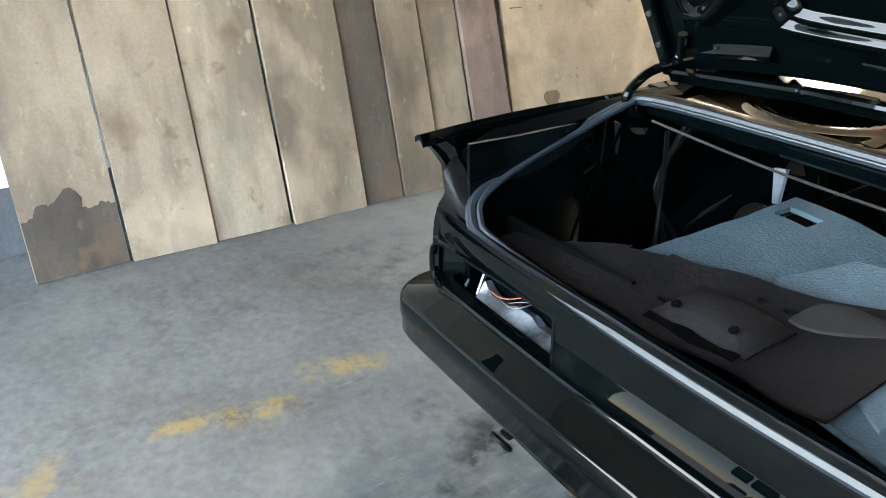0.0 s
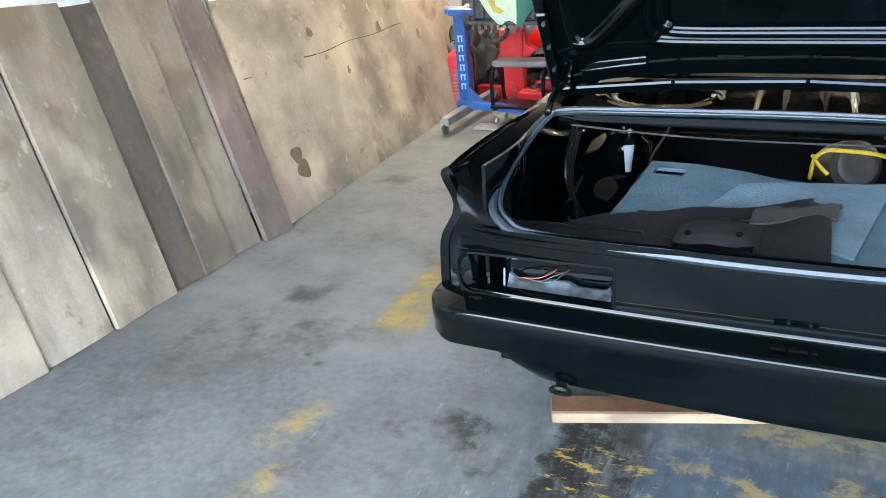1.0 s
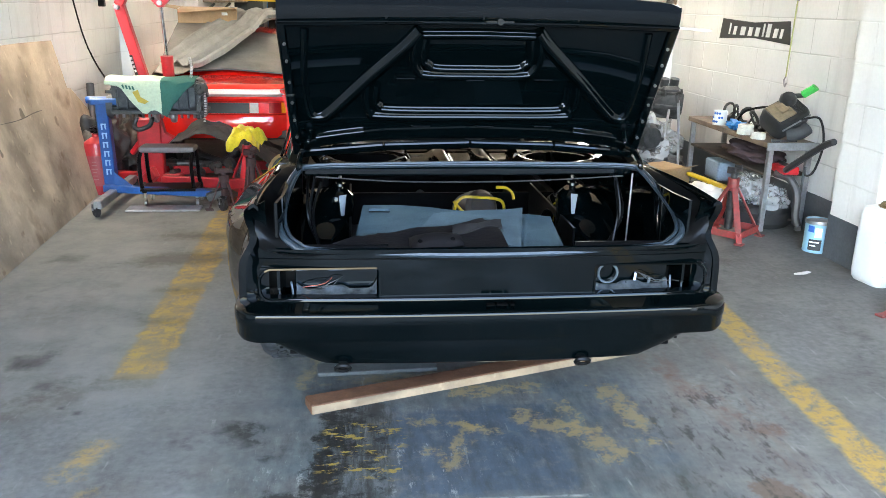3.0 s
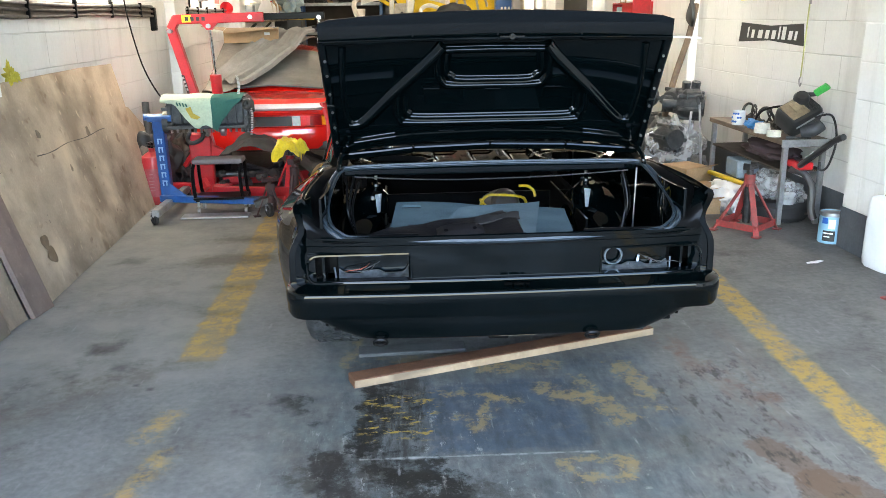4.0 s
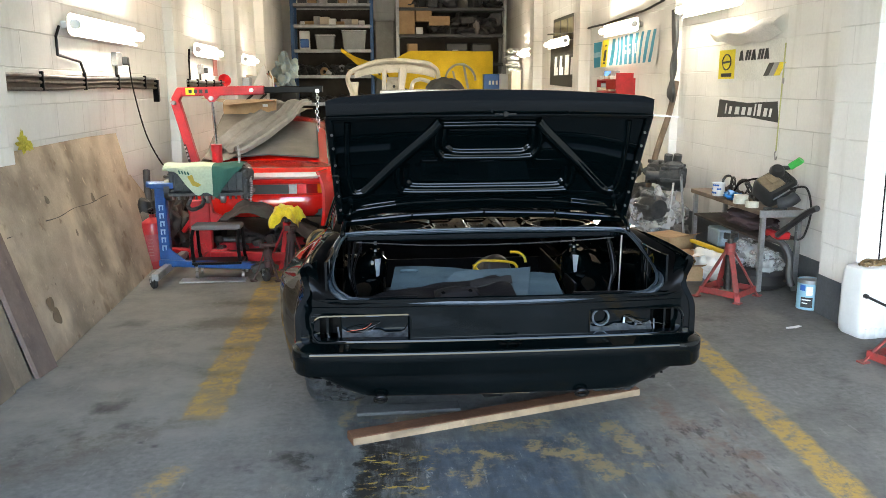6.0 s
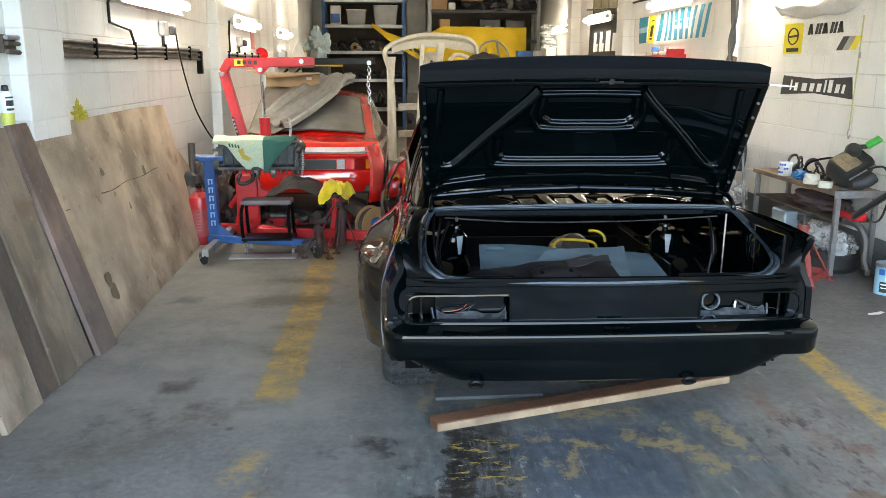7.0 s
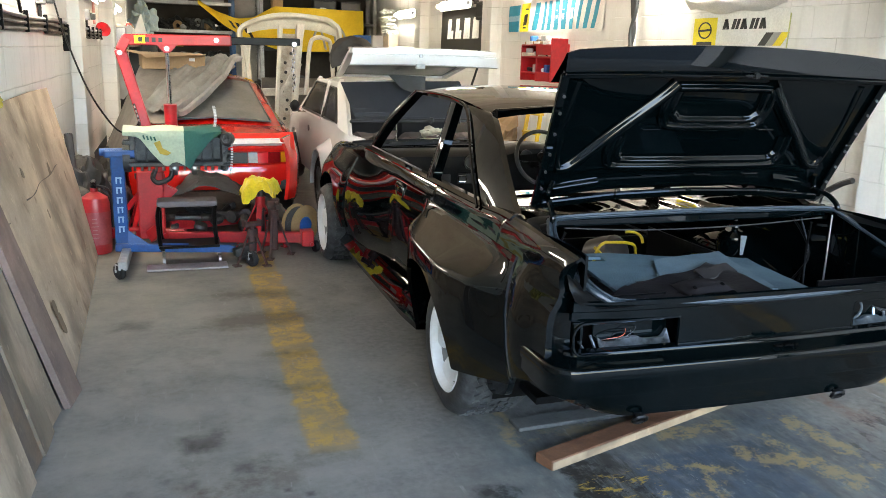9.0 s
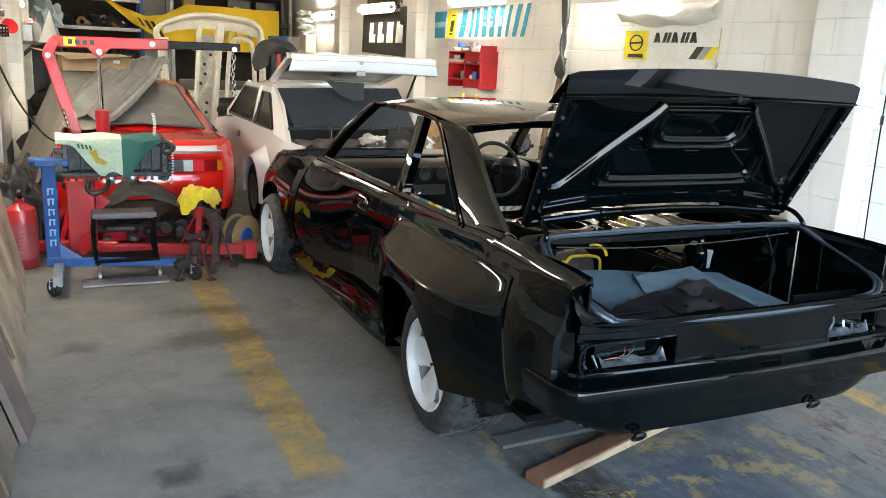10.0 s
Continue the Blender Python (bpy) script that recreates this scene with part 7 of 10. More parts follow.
# ---- other cars ----
def coupe_body(ob, cx, y0, half, paint, length=4.3, rear_c=0.82, wheel_out=-0.01):
    """A simpler neighbour: its tail at y0, facing away like the black one."""
    def bz(y):
        return soft_table(y, ((0, 0.84), (0.3, 0.88), (0.8, 0.90), (2.6, 0.88), (4.3, 0.72)))
    for sx in (-1, 1):
        bm = BM()
        rows = []
        for i in range(41):
            y = length * i / 40
            lo = 0.22 if 0.25 < y else 0.28
            for c in (rear_c, 3.30):
                d = abs((y - c) / 0.37)
                if d < 1:
                    lo = max(lo, 0.28 + 0.36 * math.sqrt(1 - d * d))
            row = []
            for j in range(11):
                z = lerp(lo, bz(y), j / 10)
                bulge = 0.05 * math.sin(math.pi * min(1, max(0, (z - 0.15) / 0.8))) - 0.04 * max(0, (z - 0.7) / 0.2)
                inset = 0.12 * max(0, 1 - y / 0.25) ** 2 + 0.1 * max(0, (y - 3.6) / 0.7) ** 2
                row.append((cx + sx * (half - 0.05 + bulge - inset), y0 + y, z))
            rows.append(row)
        grid(bm, rows, (-sx * 0.03, 0, 0))
        part("side", bm, paint, ob)
        for c in (rear_c, 3.30):
            hub = new("wheel")
            hub.parent = ob
            hub.matrix_basis = pose(cx + sx * (half + wheel_out), y0 + c, 0.29, 0, 90 * sx, 0)
            bm = BM()
            spin(bm, [(0.18, 0.0), (0.24, 0.008), (0.28, -0.01), (0.29, -0.05), (0.29, -0.16), (0.27, -0.19), (0.18, -0.19)], seg=28)
            part("tyre", bm, RUBBER, hub)
            bm = BM()
            spin(bm, [(0.185, 0.0), (0.17, -0.02), (0.08, -0.03), (0.05, -0.012), (0.0, -0.012)], seg=28)
            part("rim", bm, GALV, hub)
    return bz


red = thing("red_car", "red hatchback with a grey sheet over its roof", "car")
RX, RY, RH = -1.71, 5.08, 0.76
bz = coupe_body(red, RX, RY, RH, RED_CAR)
bm = BM()
rows = []
for z, out in ((0.36, 0.06), (0.385, 0.0), (0.42, -0.015), (0.585, -0.02), (0.605, -0.01), (0.612, 0.012), (0.722, 0.012), (0.73, -0.012), (0.755, -0.018), (0.80, 0.0), (0.84, 0.03), (0.88, 0.10)):
    rows.append([(RX + (RH - 0.06) * s, RY + out + 0.10 * abs(s) ** 5, z) for s in [lerp(-1, 1, k / 16) for k in range(17)]])
grid(bm, rows, (0, 0.02, 0))
part("tail", bm, RED_CAR, red)
for sx in (-1, 1):
    for a, b, mat, nm in ((0.0, 0.27, PLASTIC_BLACK, "lamp_blank"), (0.275, 0.355, LAMP_CLEAR, "reverse_lens"), (0.36, 0.45, LAMP_RED, "brake_lens"), (0.452, 0.562, LAMP_DARK, "tail_lens"), (0.564, 0.665, LAMP_AMBER, "indicator_lens")):
        bm = BM()
        rows = []
        for z in (0.618, 0.622, 0.712, 0.716):
            deep = 0.006 if z in (0.618, 0.716) else -0.006
            rows.append([(RX + sx * lerp(a, b, k / 4), RY + deep + 0.10 * (lerp(a, b, k / 4) / (RH - 0.06)) ** 5, z) for k in range(5)])
        grid(bm, rows, (0, 0.03, 0))
        part(nm, bm, mat, red)
# Spoiler strip; the white reflected along it is painted into its colour.
bm = BM()
rows = []
for s in [lerp(-0.88, 0.88, k / 14) for k in range(15)]:
    rows.append([(RX + (RH - 0.08) * s, RY - 0.012 + 0.08 * abs(s) ** 5, 0.775), (RX + (RH - 0.08) * s, RY - 0.045 + 0.08 * abs(s) ** 5, 0.80), (RX + (RH - 0.08) * s, RY + 0.015 + 0.08 * abs(s) ** 5, 0.838)])
grid(bm, rows, (0, 0.02, 0))
part("spoiler", bm, surf("spoiler_reflection", (0.72, 0.66, 0.68), (0.66, 0.55, 0.58), rough=0.3, coat=0.5), red, "spoiler strip across the hatch, its reflection put in as pale paint")
bm = BM()
rows = []
for t in [i / 14 for i in range(15)]:
    y = RY + soft_table(t, ((0, 0.10), (0.3, 0.62), (0.65, 1.9), (1.0, 3.1)))
    z = table(t, ((0, 0.88), (0.15, 0.905), (0.3, 0.93), (0.65, 1.28), (0.8, 1.32), (1.0, 1.22)))
    half = table(t, ((0, 0.66), (0.3, 0.65), (0.65, 0.54), (1.0, 0.52)))
    rows.append([(RX + half * s, y, z - 0.05 * abs(s) ** 3 + (0.02 if t > 0.3 else 0) * (1 - s * s)) for s in [lerp(-1, 1, k / 14) for k in range(15)]])
grid(bm, rows, (0, 0, -0.02))
part("hatch_and_roof", bm, RED_CAR, red)
bm = BM()
rows = []
for t in [i / 8 for i in range(9)]:
    y, z, half = RY + lerp(0.60, 1.78, t), lerp(0.925, 1.245, t), lerp(0.545, 0.445, t)
    rows.append([(RX + half * s, y, z + 0.052 - 0.04 * abs(s) ** 3) for s in [lerp(-1, 1, k / 8) for k in range(9)]])
grid(bm, rows, (0, 0.004, -0.006))
pane = part("hatch_glass", bm, HATCH_GLASS, red, "dusty rear window reflecting a tube light")
bm = BM()
hose(bm, [rows[0][0], rows[0][4], rows[0][8], rows[4][8], rows[8][8], rows[8][4], rows[8][0], rows[4][0]], 0.008, 8, 1, True, False)
part("window_rubber", bm, PLASTIC_BLACK, pane)
for sx in (-1, 1):
    bm = BM()
    rows = []
    for t in [i / 6 for i in range(7)]:
        y = RY + lerp(0.72, 2.9, t)
        rows.append([(RX + sx * (RH - 0.06), y, 0.89), (RX + sx * lerp(0.64, 0.56, min(1, t * 2)), y, table(t, ((0, 0.93), (0.5, 1.23), (0.85, 1.24), (1, 1.05))))])
    grid(bm, rows, (-sx * 0.01, 0, 0))
    part("side_window", bm, DARK_GLASS, red)
bm = BM()
box(bm, (RX, RY + 0.05, 0.42), (1.30, 0.06, 0.10), 0.02)
part("rear_bumper", bm, PLASTIC_BLACK, red)
def roof_height(x, y):
    top = soft_table(y - RY, ((0.2, 0.93), (0.55, 1.0), (1.22, 1.25), (1.9, 1.42), (3.0, 1.40)))
    return top - 2.2 * max(0, -2.36 - x)


ob = thing("car_cover", "taupe dust cover drawn over the red car's roof and side", "cover")
bm = BM()
def cover(u, v):
    x, y = lerp(-2.84, min(-1.40, -2.08 + 1.25 * v), u), RY + lerp(0.30, 3.0, v)
    fold = 0.030 * noise.noise(Vector((x * 5 + y, y * 1.3, 7))) + 0.016 * math.sin(9 * y + 5 * x) * max(0, min(1, (-2.2 - x) * 3))
    return (x + 0.4 * fold, y, max(0.18, roof_height(x, y) + 0.012 + fold))
cloth(bm, cover, 40, 44, 0.008)
part("sheet", bm, surf("taupe_cover", (0.27, 0.235, 0.20), (0.19, 0.165, 0.14), scale=4, rough=0.9, bump=0.2), ob)
ob = thing("grey_tarpaulin", "grey tarpaulin lying in long folds across the red car's hatch", "tarpaulin")
T0, T1 = Vector((-2.02, RY + 0.42)), Vector((-1.36, RY + 1.78))
def tarp(u, v):
    """u along the free edge up to the roof, v back across the folds."""
    d = T1 - T0
    n = Vector((-d.y, d.x)).normalized()
    wave = 0.03 * math.sin(5 * u + 1) * v
    q = T0 + d * (u * 1.04) + n * (lerp(0.30, 0.66, u) * v + wave)
    c = v * lerp(4.0, 5.0, u) + 0.5 * math.sin(2.6 * u)
    fold = 0.042 * (1 - abs(math.sin(math.pi * c * 0.5))) ** 1.6 + 0.020 * noise.noise(Vector((c * 2.2, u * 3, 2))) + 0.010 * noise.noise(Vector((c * 7, u * 5, 5)))
    roll = 0.045 * math.exp(-((v - 0.06) / 0.05) ** 2)
    heap = 0.10 * soft_table(u, ((0.72, 0.0), (0.90, 1.0), (1.0, 0.75))) * (0.65 + 0.5 * noise.noise(Vector((v * 5, u * 6, 3))))
    lip = -0.05 * max(0, 1 - v / 0.05)
    return (q.x, q.y - 0.15 * fold, roof_height(q.x, q.y) + 0.045 + fold + roll + heap + lip)
bm = BM()
cloth(bm, tarp, 60, 64, 0.008)
part("sheet", bm, TARP, ob)
bm = BM()
rows = []
for k in range(25):
    p = Vector(tarp(k / 24, 0.02))
    rows.append([p + Vector((0.012, -0.006, 0.012)), p + Vector((0.030, -0.012, -0.004)), p + Vector((0.024, -0.008, -0.045 - 0.02 * math.sin(4 * k / 24)))])
grid(bm, rows, (-0.004, 0.002, 0))
part("hem", bm, surf("pale_hem", (0.36, 0.335, 0.30), (0.28, 0.26, 0.235), scale=6, rough=0.85), ob, "paler turned hem along the free edge")
ob = thing("flattened_box", "opened cardboard box lying on the covered roof", "box")
bm = BM()
box(bm, (0, 0, 0.07), (0.62, 0.40, 0.14), 0.004)
part("carton", bm, CARD, ob, smooth=False)
bm = BM()
prism(bm, [(-0.31, -0.2, 0.14), (0.31, -0.2, 0.14), (0.30, -0.36, 0.17), (-0.28, -0.38, 0.12)], (0, 0, 0.004))
prism(bm, [(-0.31, 0.2, 0.14), (-0.31, -0.2, 0.14), (-0.55, -0.22, 0.19), (-0.55, 0.18, 0.17)], (0, 0, 0.004))
part("flap", bm, CARD, ob, smooth=False)
bm = BM()
box(bm, (0.18, -0.203, 0.10), (0.06, 0.003, 0.03))
part("label", bm, INK_WHITE, ob)
ob.matrix_basis = pose(-2.05, RY + 1.75, 1.40, 4, 0, 6)

white = thing("white_car", "white coupe with its tailgate raised and boot empty", "car")
WX, WY, WH = 0.22, 5.02, 0.80
coupe_body(white, WX, WY, WH, WHITE_CAR, rear_c=0.87, wheel_out=0.09)
bm = BM()
rows = []
for z, out in ((0.26, 0.04), (0.36, -0.02), (0.55, -0.02), (0.60, 0.02), (0.74, 0.04)):
    rows.append([(WX + (WH - 0.06) * s, WY + out + 0.10 * abs(s) ** 5, z) for s in [lerp(-1, 1, k / 16) for k in range(17)]])
grid(bm, rows, (0, 0.02, 0))
part("tail", bm, WHITE_CAR, white)
bm = BM()
rows = []
for t in [i / 10 for i in range(11)]:
    y = WY + lerp(1.35, 3.2, t)
    z = soft_table(t, ((0, 1.33), (0.3, 1.37), (0.8, 1.30), (1.0, 1.18)))
    rows.append([(WX + 0.58 * s, y, z - 0.06 * abs(s) ** 3) for s in [lerp(-1, 1, k / 12) for k in range(13)]])
grid(bm, rows, (0, 0, -0.025))
part("roof", bm, WHITE_CAR, white)
for sx in (-1, 1):
    def wpillar(a, b, w, nm):
        bm = BM()
        bar(bm, a, b, w, 0.05, 0.01, up=(sx, 0, 0.4))
        part(nm, bm, WHITE_CAR, white)
    bm = BM()
    prism(bm, [(WX + sx * 0.74, WY + 0.10, 0.86), (WX + sx * 0.74, WY + 0.62, 0.885), (WX + sx * 0.62, WY + 1.25, 1.27), (WX + sx * 0.57, WY + 1.38, 1.33), (WX + sx * 0.60, WY + 0.95, 1.17)], (-sx * 0.04, 0, 0))
    part("rear_pillar", bm, WHITE_CAR, white)
    wpillar((WX + sx * 0.72, WY + 1.62, 0.88), (WX + sx * 0.60, WY + 1.78, 1.29), 0.05, "centre_pillar")
    wpillar((WX + sx * 0.72, WY + 3.2, 0.88), (WX + sx * 0.56, WY + 2.6, 1.30), 0.06, "windscreen_pillar")
    def wside(y, z):
        return WX + sx * lerp(0.735, 0.605, (z - 0.885) / 0.385)
    for outline in ([(0.78, 0.915), (1.50, 0.915), (1.66, 1.245), (1.34, 1.235)], [(1.60, 0.915), (3.02, 0.915), (2.62, 1.255), (1.75, 1.25)]):
        pts = [Vector((wside(y, z), WY + y, z)) for y, z in outline]
        bm = BM()
        prism(bm, pts, (-sx * 0.006, 0, 0))
        pane = part("side_window", bm, SIDE_GLASS, white, "dusty dark side window")
        bm = BM()
        hose(bm, pts, 0.014, 6, 1, True, False)
        part("window_rubber", bm, PLASTIC_BLACK, pane)
    bm = BM()
    grid(bm, [[(wside(0, 0.885), WY + 0.60, 0.885), (wside(0, 0.885), WY + 1.55, 0.885), (wside(0, 0.885), WY + 3.15, 0.885)], [(wside(0, 0.918) - sx * 0.012, WY + 0.66, 0.918), (wside(0, 0.918) - sx * 0.012, WY + 1.55, 0.918), (wside(0, 0.918) - sx * 0.012, WY + 3.1, 0.918)]], (-sx * 0.02, 0, 0))
    part("waist_strip", bm, WHITE_CAR, white)
    bm = BM()
    grid(bm, [[(wside(0, 1.24), WY + 1.26, 1.235), (wside(0, 1.24), WY + 2.72, 1.24)], [(wside(0, 1.30) - sx * 0.01, WY + 1.30, 1.30), (wside(0, 1.30) - sx * 0.01, WY + 2.66, 1.30)]], (-sx * 0.02, 0, 0))
    part("cant_rail", bm, WHITE_CAR, white)
    bm = BM()
    rows = []
    for k in range(29):
        a = radians(-6 + 192 * k / 28)
        rows.append([(WX + sx * (WH + out), WY + 0.87 + (0.365 + w) * math.cos(a), 0.28 + (0.355 + w) * math.sin(a)) for out, w in ((-0.04, 0.13), (0.03, 0.075), (0.085, 0.04), (0.115, 0.02), (0.118, 0.0), (0.09, -0.005))])
    grid(bm, rows, (-sx * 0.012, 0, 0))
    part("arch_flare", bm, WHITE_CAR, white)
    bm = BM()
    box(bm, (WX + sx * 0.62, WY + 0.87, 0.42), (0.03, 0.80, 0.50), 0.01)
    part("wheel_housing", bm, BLACK_SATIN, white)
bm = BM()
lump(bm, (WX - 0.86, WY + 2.75, 0.95), (0.06, 0.05, 0.07), 2, 0.2, 2)
part("door_mirror", bm, PLASTIC_BLACK, white)
bm = BM()
spin(bm, [(0.0, 0.0), (0.035, 0.0), (0.035, 0.012), (0.0, 0.012)], pose(WX - 0.815, WY + 1.95, 0.76, 0, -90, 0), 14)
part("door_handle", bm, PLASTIC_BLACK, white)
# raised tailgate: hinge at the roof, end panel up and back
gate = new("tailgate")
gate.parent = white
gate["label"] = "raised white tailgate with dark glass"
bm = BM()
rows = []
for s in [lerp(-1, 1, k / 14) for k in range(15)]:
    hx = WX + 0.70 * s
    y_end, y_in = WY + 0.10 + 0.02 * s * s, WY + 0.20
    prof = ((0.02, 1.512, 0.03), (-0.012, 1.520, 0.03), (-0.018, 1.545, 0.02), (-0.022, 1.608, 0.004), (-0.006, 1.611, 0.0), (-0.006, 1.614, 0.0), (-0.026, 1.617, 0.0), (-0.024, 1.650, 0.0), (-0.004, 1.668, 0.0))
    rows.append([(hx + dw * s, y_end + dy, z - 0.012 * s * s) for dy, z, dw in prof] + [(hx, y_in + 0.1, 1.675 - 0.01 * s * s), (hx, y_in + 0.12, 1.65)])
grid(bm, rows, (0, 0.012, -0.004))
part("end_panel", bm, WHITE_CAR, gate)
bm = BM()
for sx in (-1, 1):
    bar(bm, (WX + sx * 0.66, WY + 0.3, 1.63), (WX + sx * 0.58, WY + 1.36, 1.37), 0.07, 0.04, 0.008)
bar(bm, (WX - 0.58, WY + 1.33, 1.375), (WX + 0.58, WY + 1.33, 1.375), 0.05, 0.03, 0.006)
part("frame", bm, WHITE_CAR, gate)
bm = BM()
grid(bm, [[(WX - 0.62, WY + 0.32, 1.635), (WX + 0.62, WY + 0.32, 1.635)], [(WX - 0.55, WY + 1.31, 1.39), (WX + 0.55, WY + 1.31, 1.39)]], (0, 0, -0.006))
part("glass", bm, DARK_GLASS, gate)
bm = BM()
box(bm, (WX - 0.06, WY + 0.09, 1.505), (0.09, 0.03, 0.05), 0.006)
rod(bm, (WX - 0.06, WY + 0.06, 1.60), (WX - 0.06, WY + 0.09, 1.60), 0.018)
part("lock", bm, GALV, gate)
# dark boot space, seat backs and loose trim panel
bm = BM()
box(bm, (WX, WY + 1.05, 0.55), (1.30, 0.9, 0.03))
box(bm, (WX, WY + 0.35, 0.72), (1.36, 0.5, 0.03))
for k in (-1, 1):
    box(bm, (WX + k * 0.32, WY + 1.15, 0.92), (0.62, 0.12, 0.62), 0.04, pose(0, 0, 0, 0, 0, 0))
part("rear_seat", bm, surf("dark_trim_cloth", (0.03, 0.034, 0.045), (0.04, 0.042, 0.05), rough=0.9), white, "dark folded rear seats")
bm = BM()
prism(bm, [(WX - 0.62, WY + 0.30, 0.98), (WX + 0.60, WY + 0.30, 1.0), (WX + 0.50, WY + 0.56, 1.35), (WX - 0.72, WY + 0.56, 1.32)], (0, 0.02, 0.01))
for k in range(3):
    box(bm, (WX - 0.02, WY + 0.33 + 0.03 * k, 1.02 + 0.035 * k), (1.22, 0.02, 0.008), 0.003)
part("load_cover", bm, surf("dark_grey_trim", (0.026, 0.03, 0.038), (0.04, 0.044, 0.05), rough=0.55), white, "dark grey load cover hanging below the tailgate")
bm = BM()
prism(bm, [(WX - 0.28, WY + 0.44, 1.41), (WX + 0.10, WY + 0.44, 1.40), (WX + 0.08, WY + 0.38, 1.245), (WX - 0.02, WY + 0.37, 1.24), (WX - 0.15, WY + 0.39, 1.28), (WX - 0.20, WY + 0.41, 1.33)], (0, 0.014, 0.004))
part("loose_trim", bm, surf("grey_trim_flap", (0.05, 0.05, 0.05), (0.035, 0.035, 0.036), rough=0.7), white, "grey trim flap hanging under the tailgate", smooth=False)
bm = BM()
bar(bm, (WX - 0.69, WY + 0.285, 0.975), (WX + 0.61, WY + 0.285, 0.995), 0.03, 0.035, 0.010)
for px in (-0.3, 0.12, 0.4):
    box(bm, (WX + px, WY + 0.27, 0.99), (0.03, 0.03, 0.06), 0.004)
part("cover_rail", bm, PLASTIC_BLACK, white)
bm = BM()
rod(bm, (WX + 0.62, WY + 0.3, 1.6), (WX + 0.66, WY + 0.9, 1.02), 0.012)
part("gas_strut", bm, PLASTIC_BLACK, gate)
bm = BM()
for k in range(5):
    lump(bm, (WX - 0.55 + 0.24 * k, WY + 0.32, 0.80), (0.13, 0.12, 0.07), 40 + k, 0.5, 2)
tagged(part("boot_clutter", bm, WAISTCOAT, white, "brown clutter in the boot"), kind="stuff")
bm = BM()
lump(bm, (WX + 0.15, WY + 0.30, 0.87), (0.12, 0.08, 0.05), 60, 0.5, 3)
part("rag", bm, CREAM, white)


# ---- things in the boot and under the tail ----
def felt_z(x, y):
    return 0.772 + 0.03 * (y - 0.06) + 0.006 * math.sin(7 * x + 4 * y) + 0.004 * noise.noise(Vector((x * 9, y * 9, 2)))


ob = thing("felt_board", "blue-grey felt-covered boot board with a slot at one corner", "boot board")
bm = BM()
NU, NV = 26, 20
def felt(u, v):
    front, back = (lerp(-0.477, 0.30, u), lerp(0.24, 0.06, u)), (lerp(-0.435, 0.36, u), lerp(0.775, 0.59, u) + 0.012 * math.sin(9 * u))
    x, y = lerp(front[0], back[0], v), lerp(front[1], back[1], v)
    return Vector((x, y, felt_z(x, y)))
vt, vb = {}, {}
for i in range(NU + 1):
    for j in range(NV + 1):
        p = felt(i / NU, j / NV)
        vt[i, j], vb[i, j] = bm.verts.new(p), bm.verts.new(p - Vector((0, 0, 0.012)))
def solid(i, j):
    return 0 <= i < NU and 0 <= j < NV and not (1 <= i <= 3 and 16 <= j <= 17)
for i in range(NU):
    for j in range(NV):
        if not solid(i, j):
            continue
        bm.faces.new((vt[i, j], vt[i + 1, j], vt[i + 1, j + 1], vt[i, j + 1]))
        bm.faces.new((vb[i, j], vb[i, j + 1], vb[i + 1, j + 1], vb[i + 1, j]))
        for (di, dj), (a, b) in {(-1, 0): ((i, j), (i, j + 1)), (1, 0): ((i + 1, j), (i + 1, j + 1)), (0, -1): ((i, j), (i + 1, j)), (0, 1): ((i, j + 1), (i + 1, j + 1))}.items():
            if not solid(i + di, j + dj):
                bm.faces.new((vt[a], vt[b], vb[b], vb[a]))
part("board", bm, GREY_FELT, ob)
ob = thing("felt_offcut", "loose blue-grey felt offcut lying on the boot board", "boot board")
bm = BM()
rows = []
for j in range(9):
    row = []
    for i in range(13):
        u, v = i / 12, j / 8
        x, y = lerp(lerp(-0.22, 0.14, u), lerp(-0.15, 0.25, u), v), lerp(lerp(0.40, 0.14, u), lerp(0.55, 0.655, u), v)
        row.append((x, y, felt_z(x, y) + 0.009 + 0.012 * v * v))
    rows.append(row)
grid(bm, rows, (0, 0, -0.008))
part("felt", bm, surf("pale_grey_felt", (0.105, 0.143, 0.160), (0.073, 0.103, 0.117), scale=5, rough=0.95, bump=0.3, bump_scale=150, spec=0.15), ob)
bm = BM()
hose(bm, [Vector(r[0]) + Vector((0, 0, -0.004)) for r in rows], 0.005, 6, 1, False, False)
part("bound_edge", bm, GREY_FELT, ob, "bound edge of the felt")
ob = thing("hardboard_panel", "dark brown warped hardboard panel with torn cut-outs", "boot board")
bm = BM()
def hardboard(u, v):
    x = lerp(-0.65, 0.09, u)
    y_top = table(x, ((-0.65, 0.13), (-0.39, 0.31), (-0.18, 0.34), (-0.02, 0.41), (0.05, 0.47), (0.09, 0.44)))
    y = lerp(0.07 + 0.02 * u, y_top, v)
    return (x, y, felt_z(x, y) + 0.016 + 0.014 * math.sin(3.0 * u) * v + 0.006 * math.sin(19 * u + 3 * v))
N, M = 34, 14
vv = {(i, j): bm.verts.new(hardboard(i / N, j / M)) for i in range(N + 1) for j in range(M + 1)}
vw = {k: bm.verts.new(v.co - Vector((0, 0, 0.006))) for k, v in vv.items()}
def torn(i, j):
    return (22 <= i <= 31 and j == 10 and i % 4 != 3) or (26 <= i <= 29 and j == 11) or (16 <= i <= 20 and j == 5) or (i > 31 and j > 12) or (9 <= i <= 11 and j == 13)
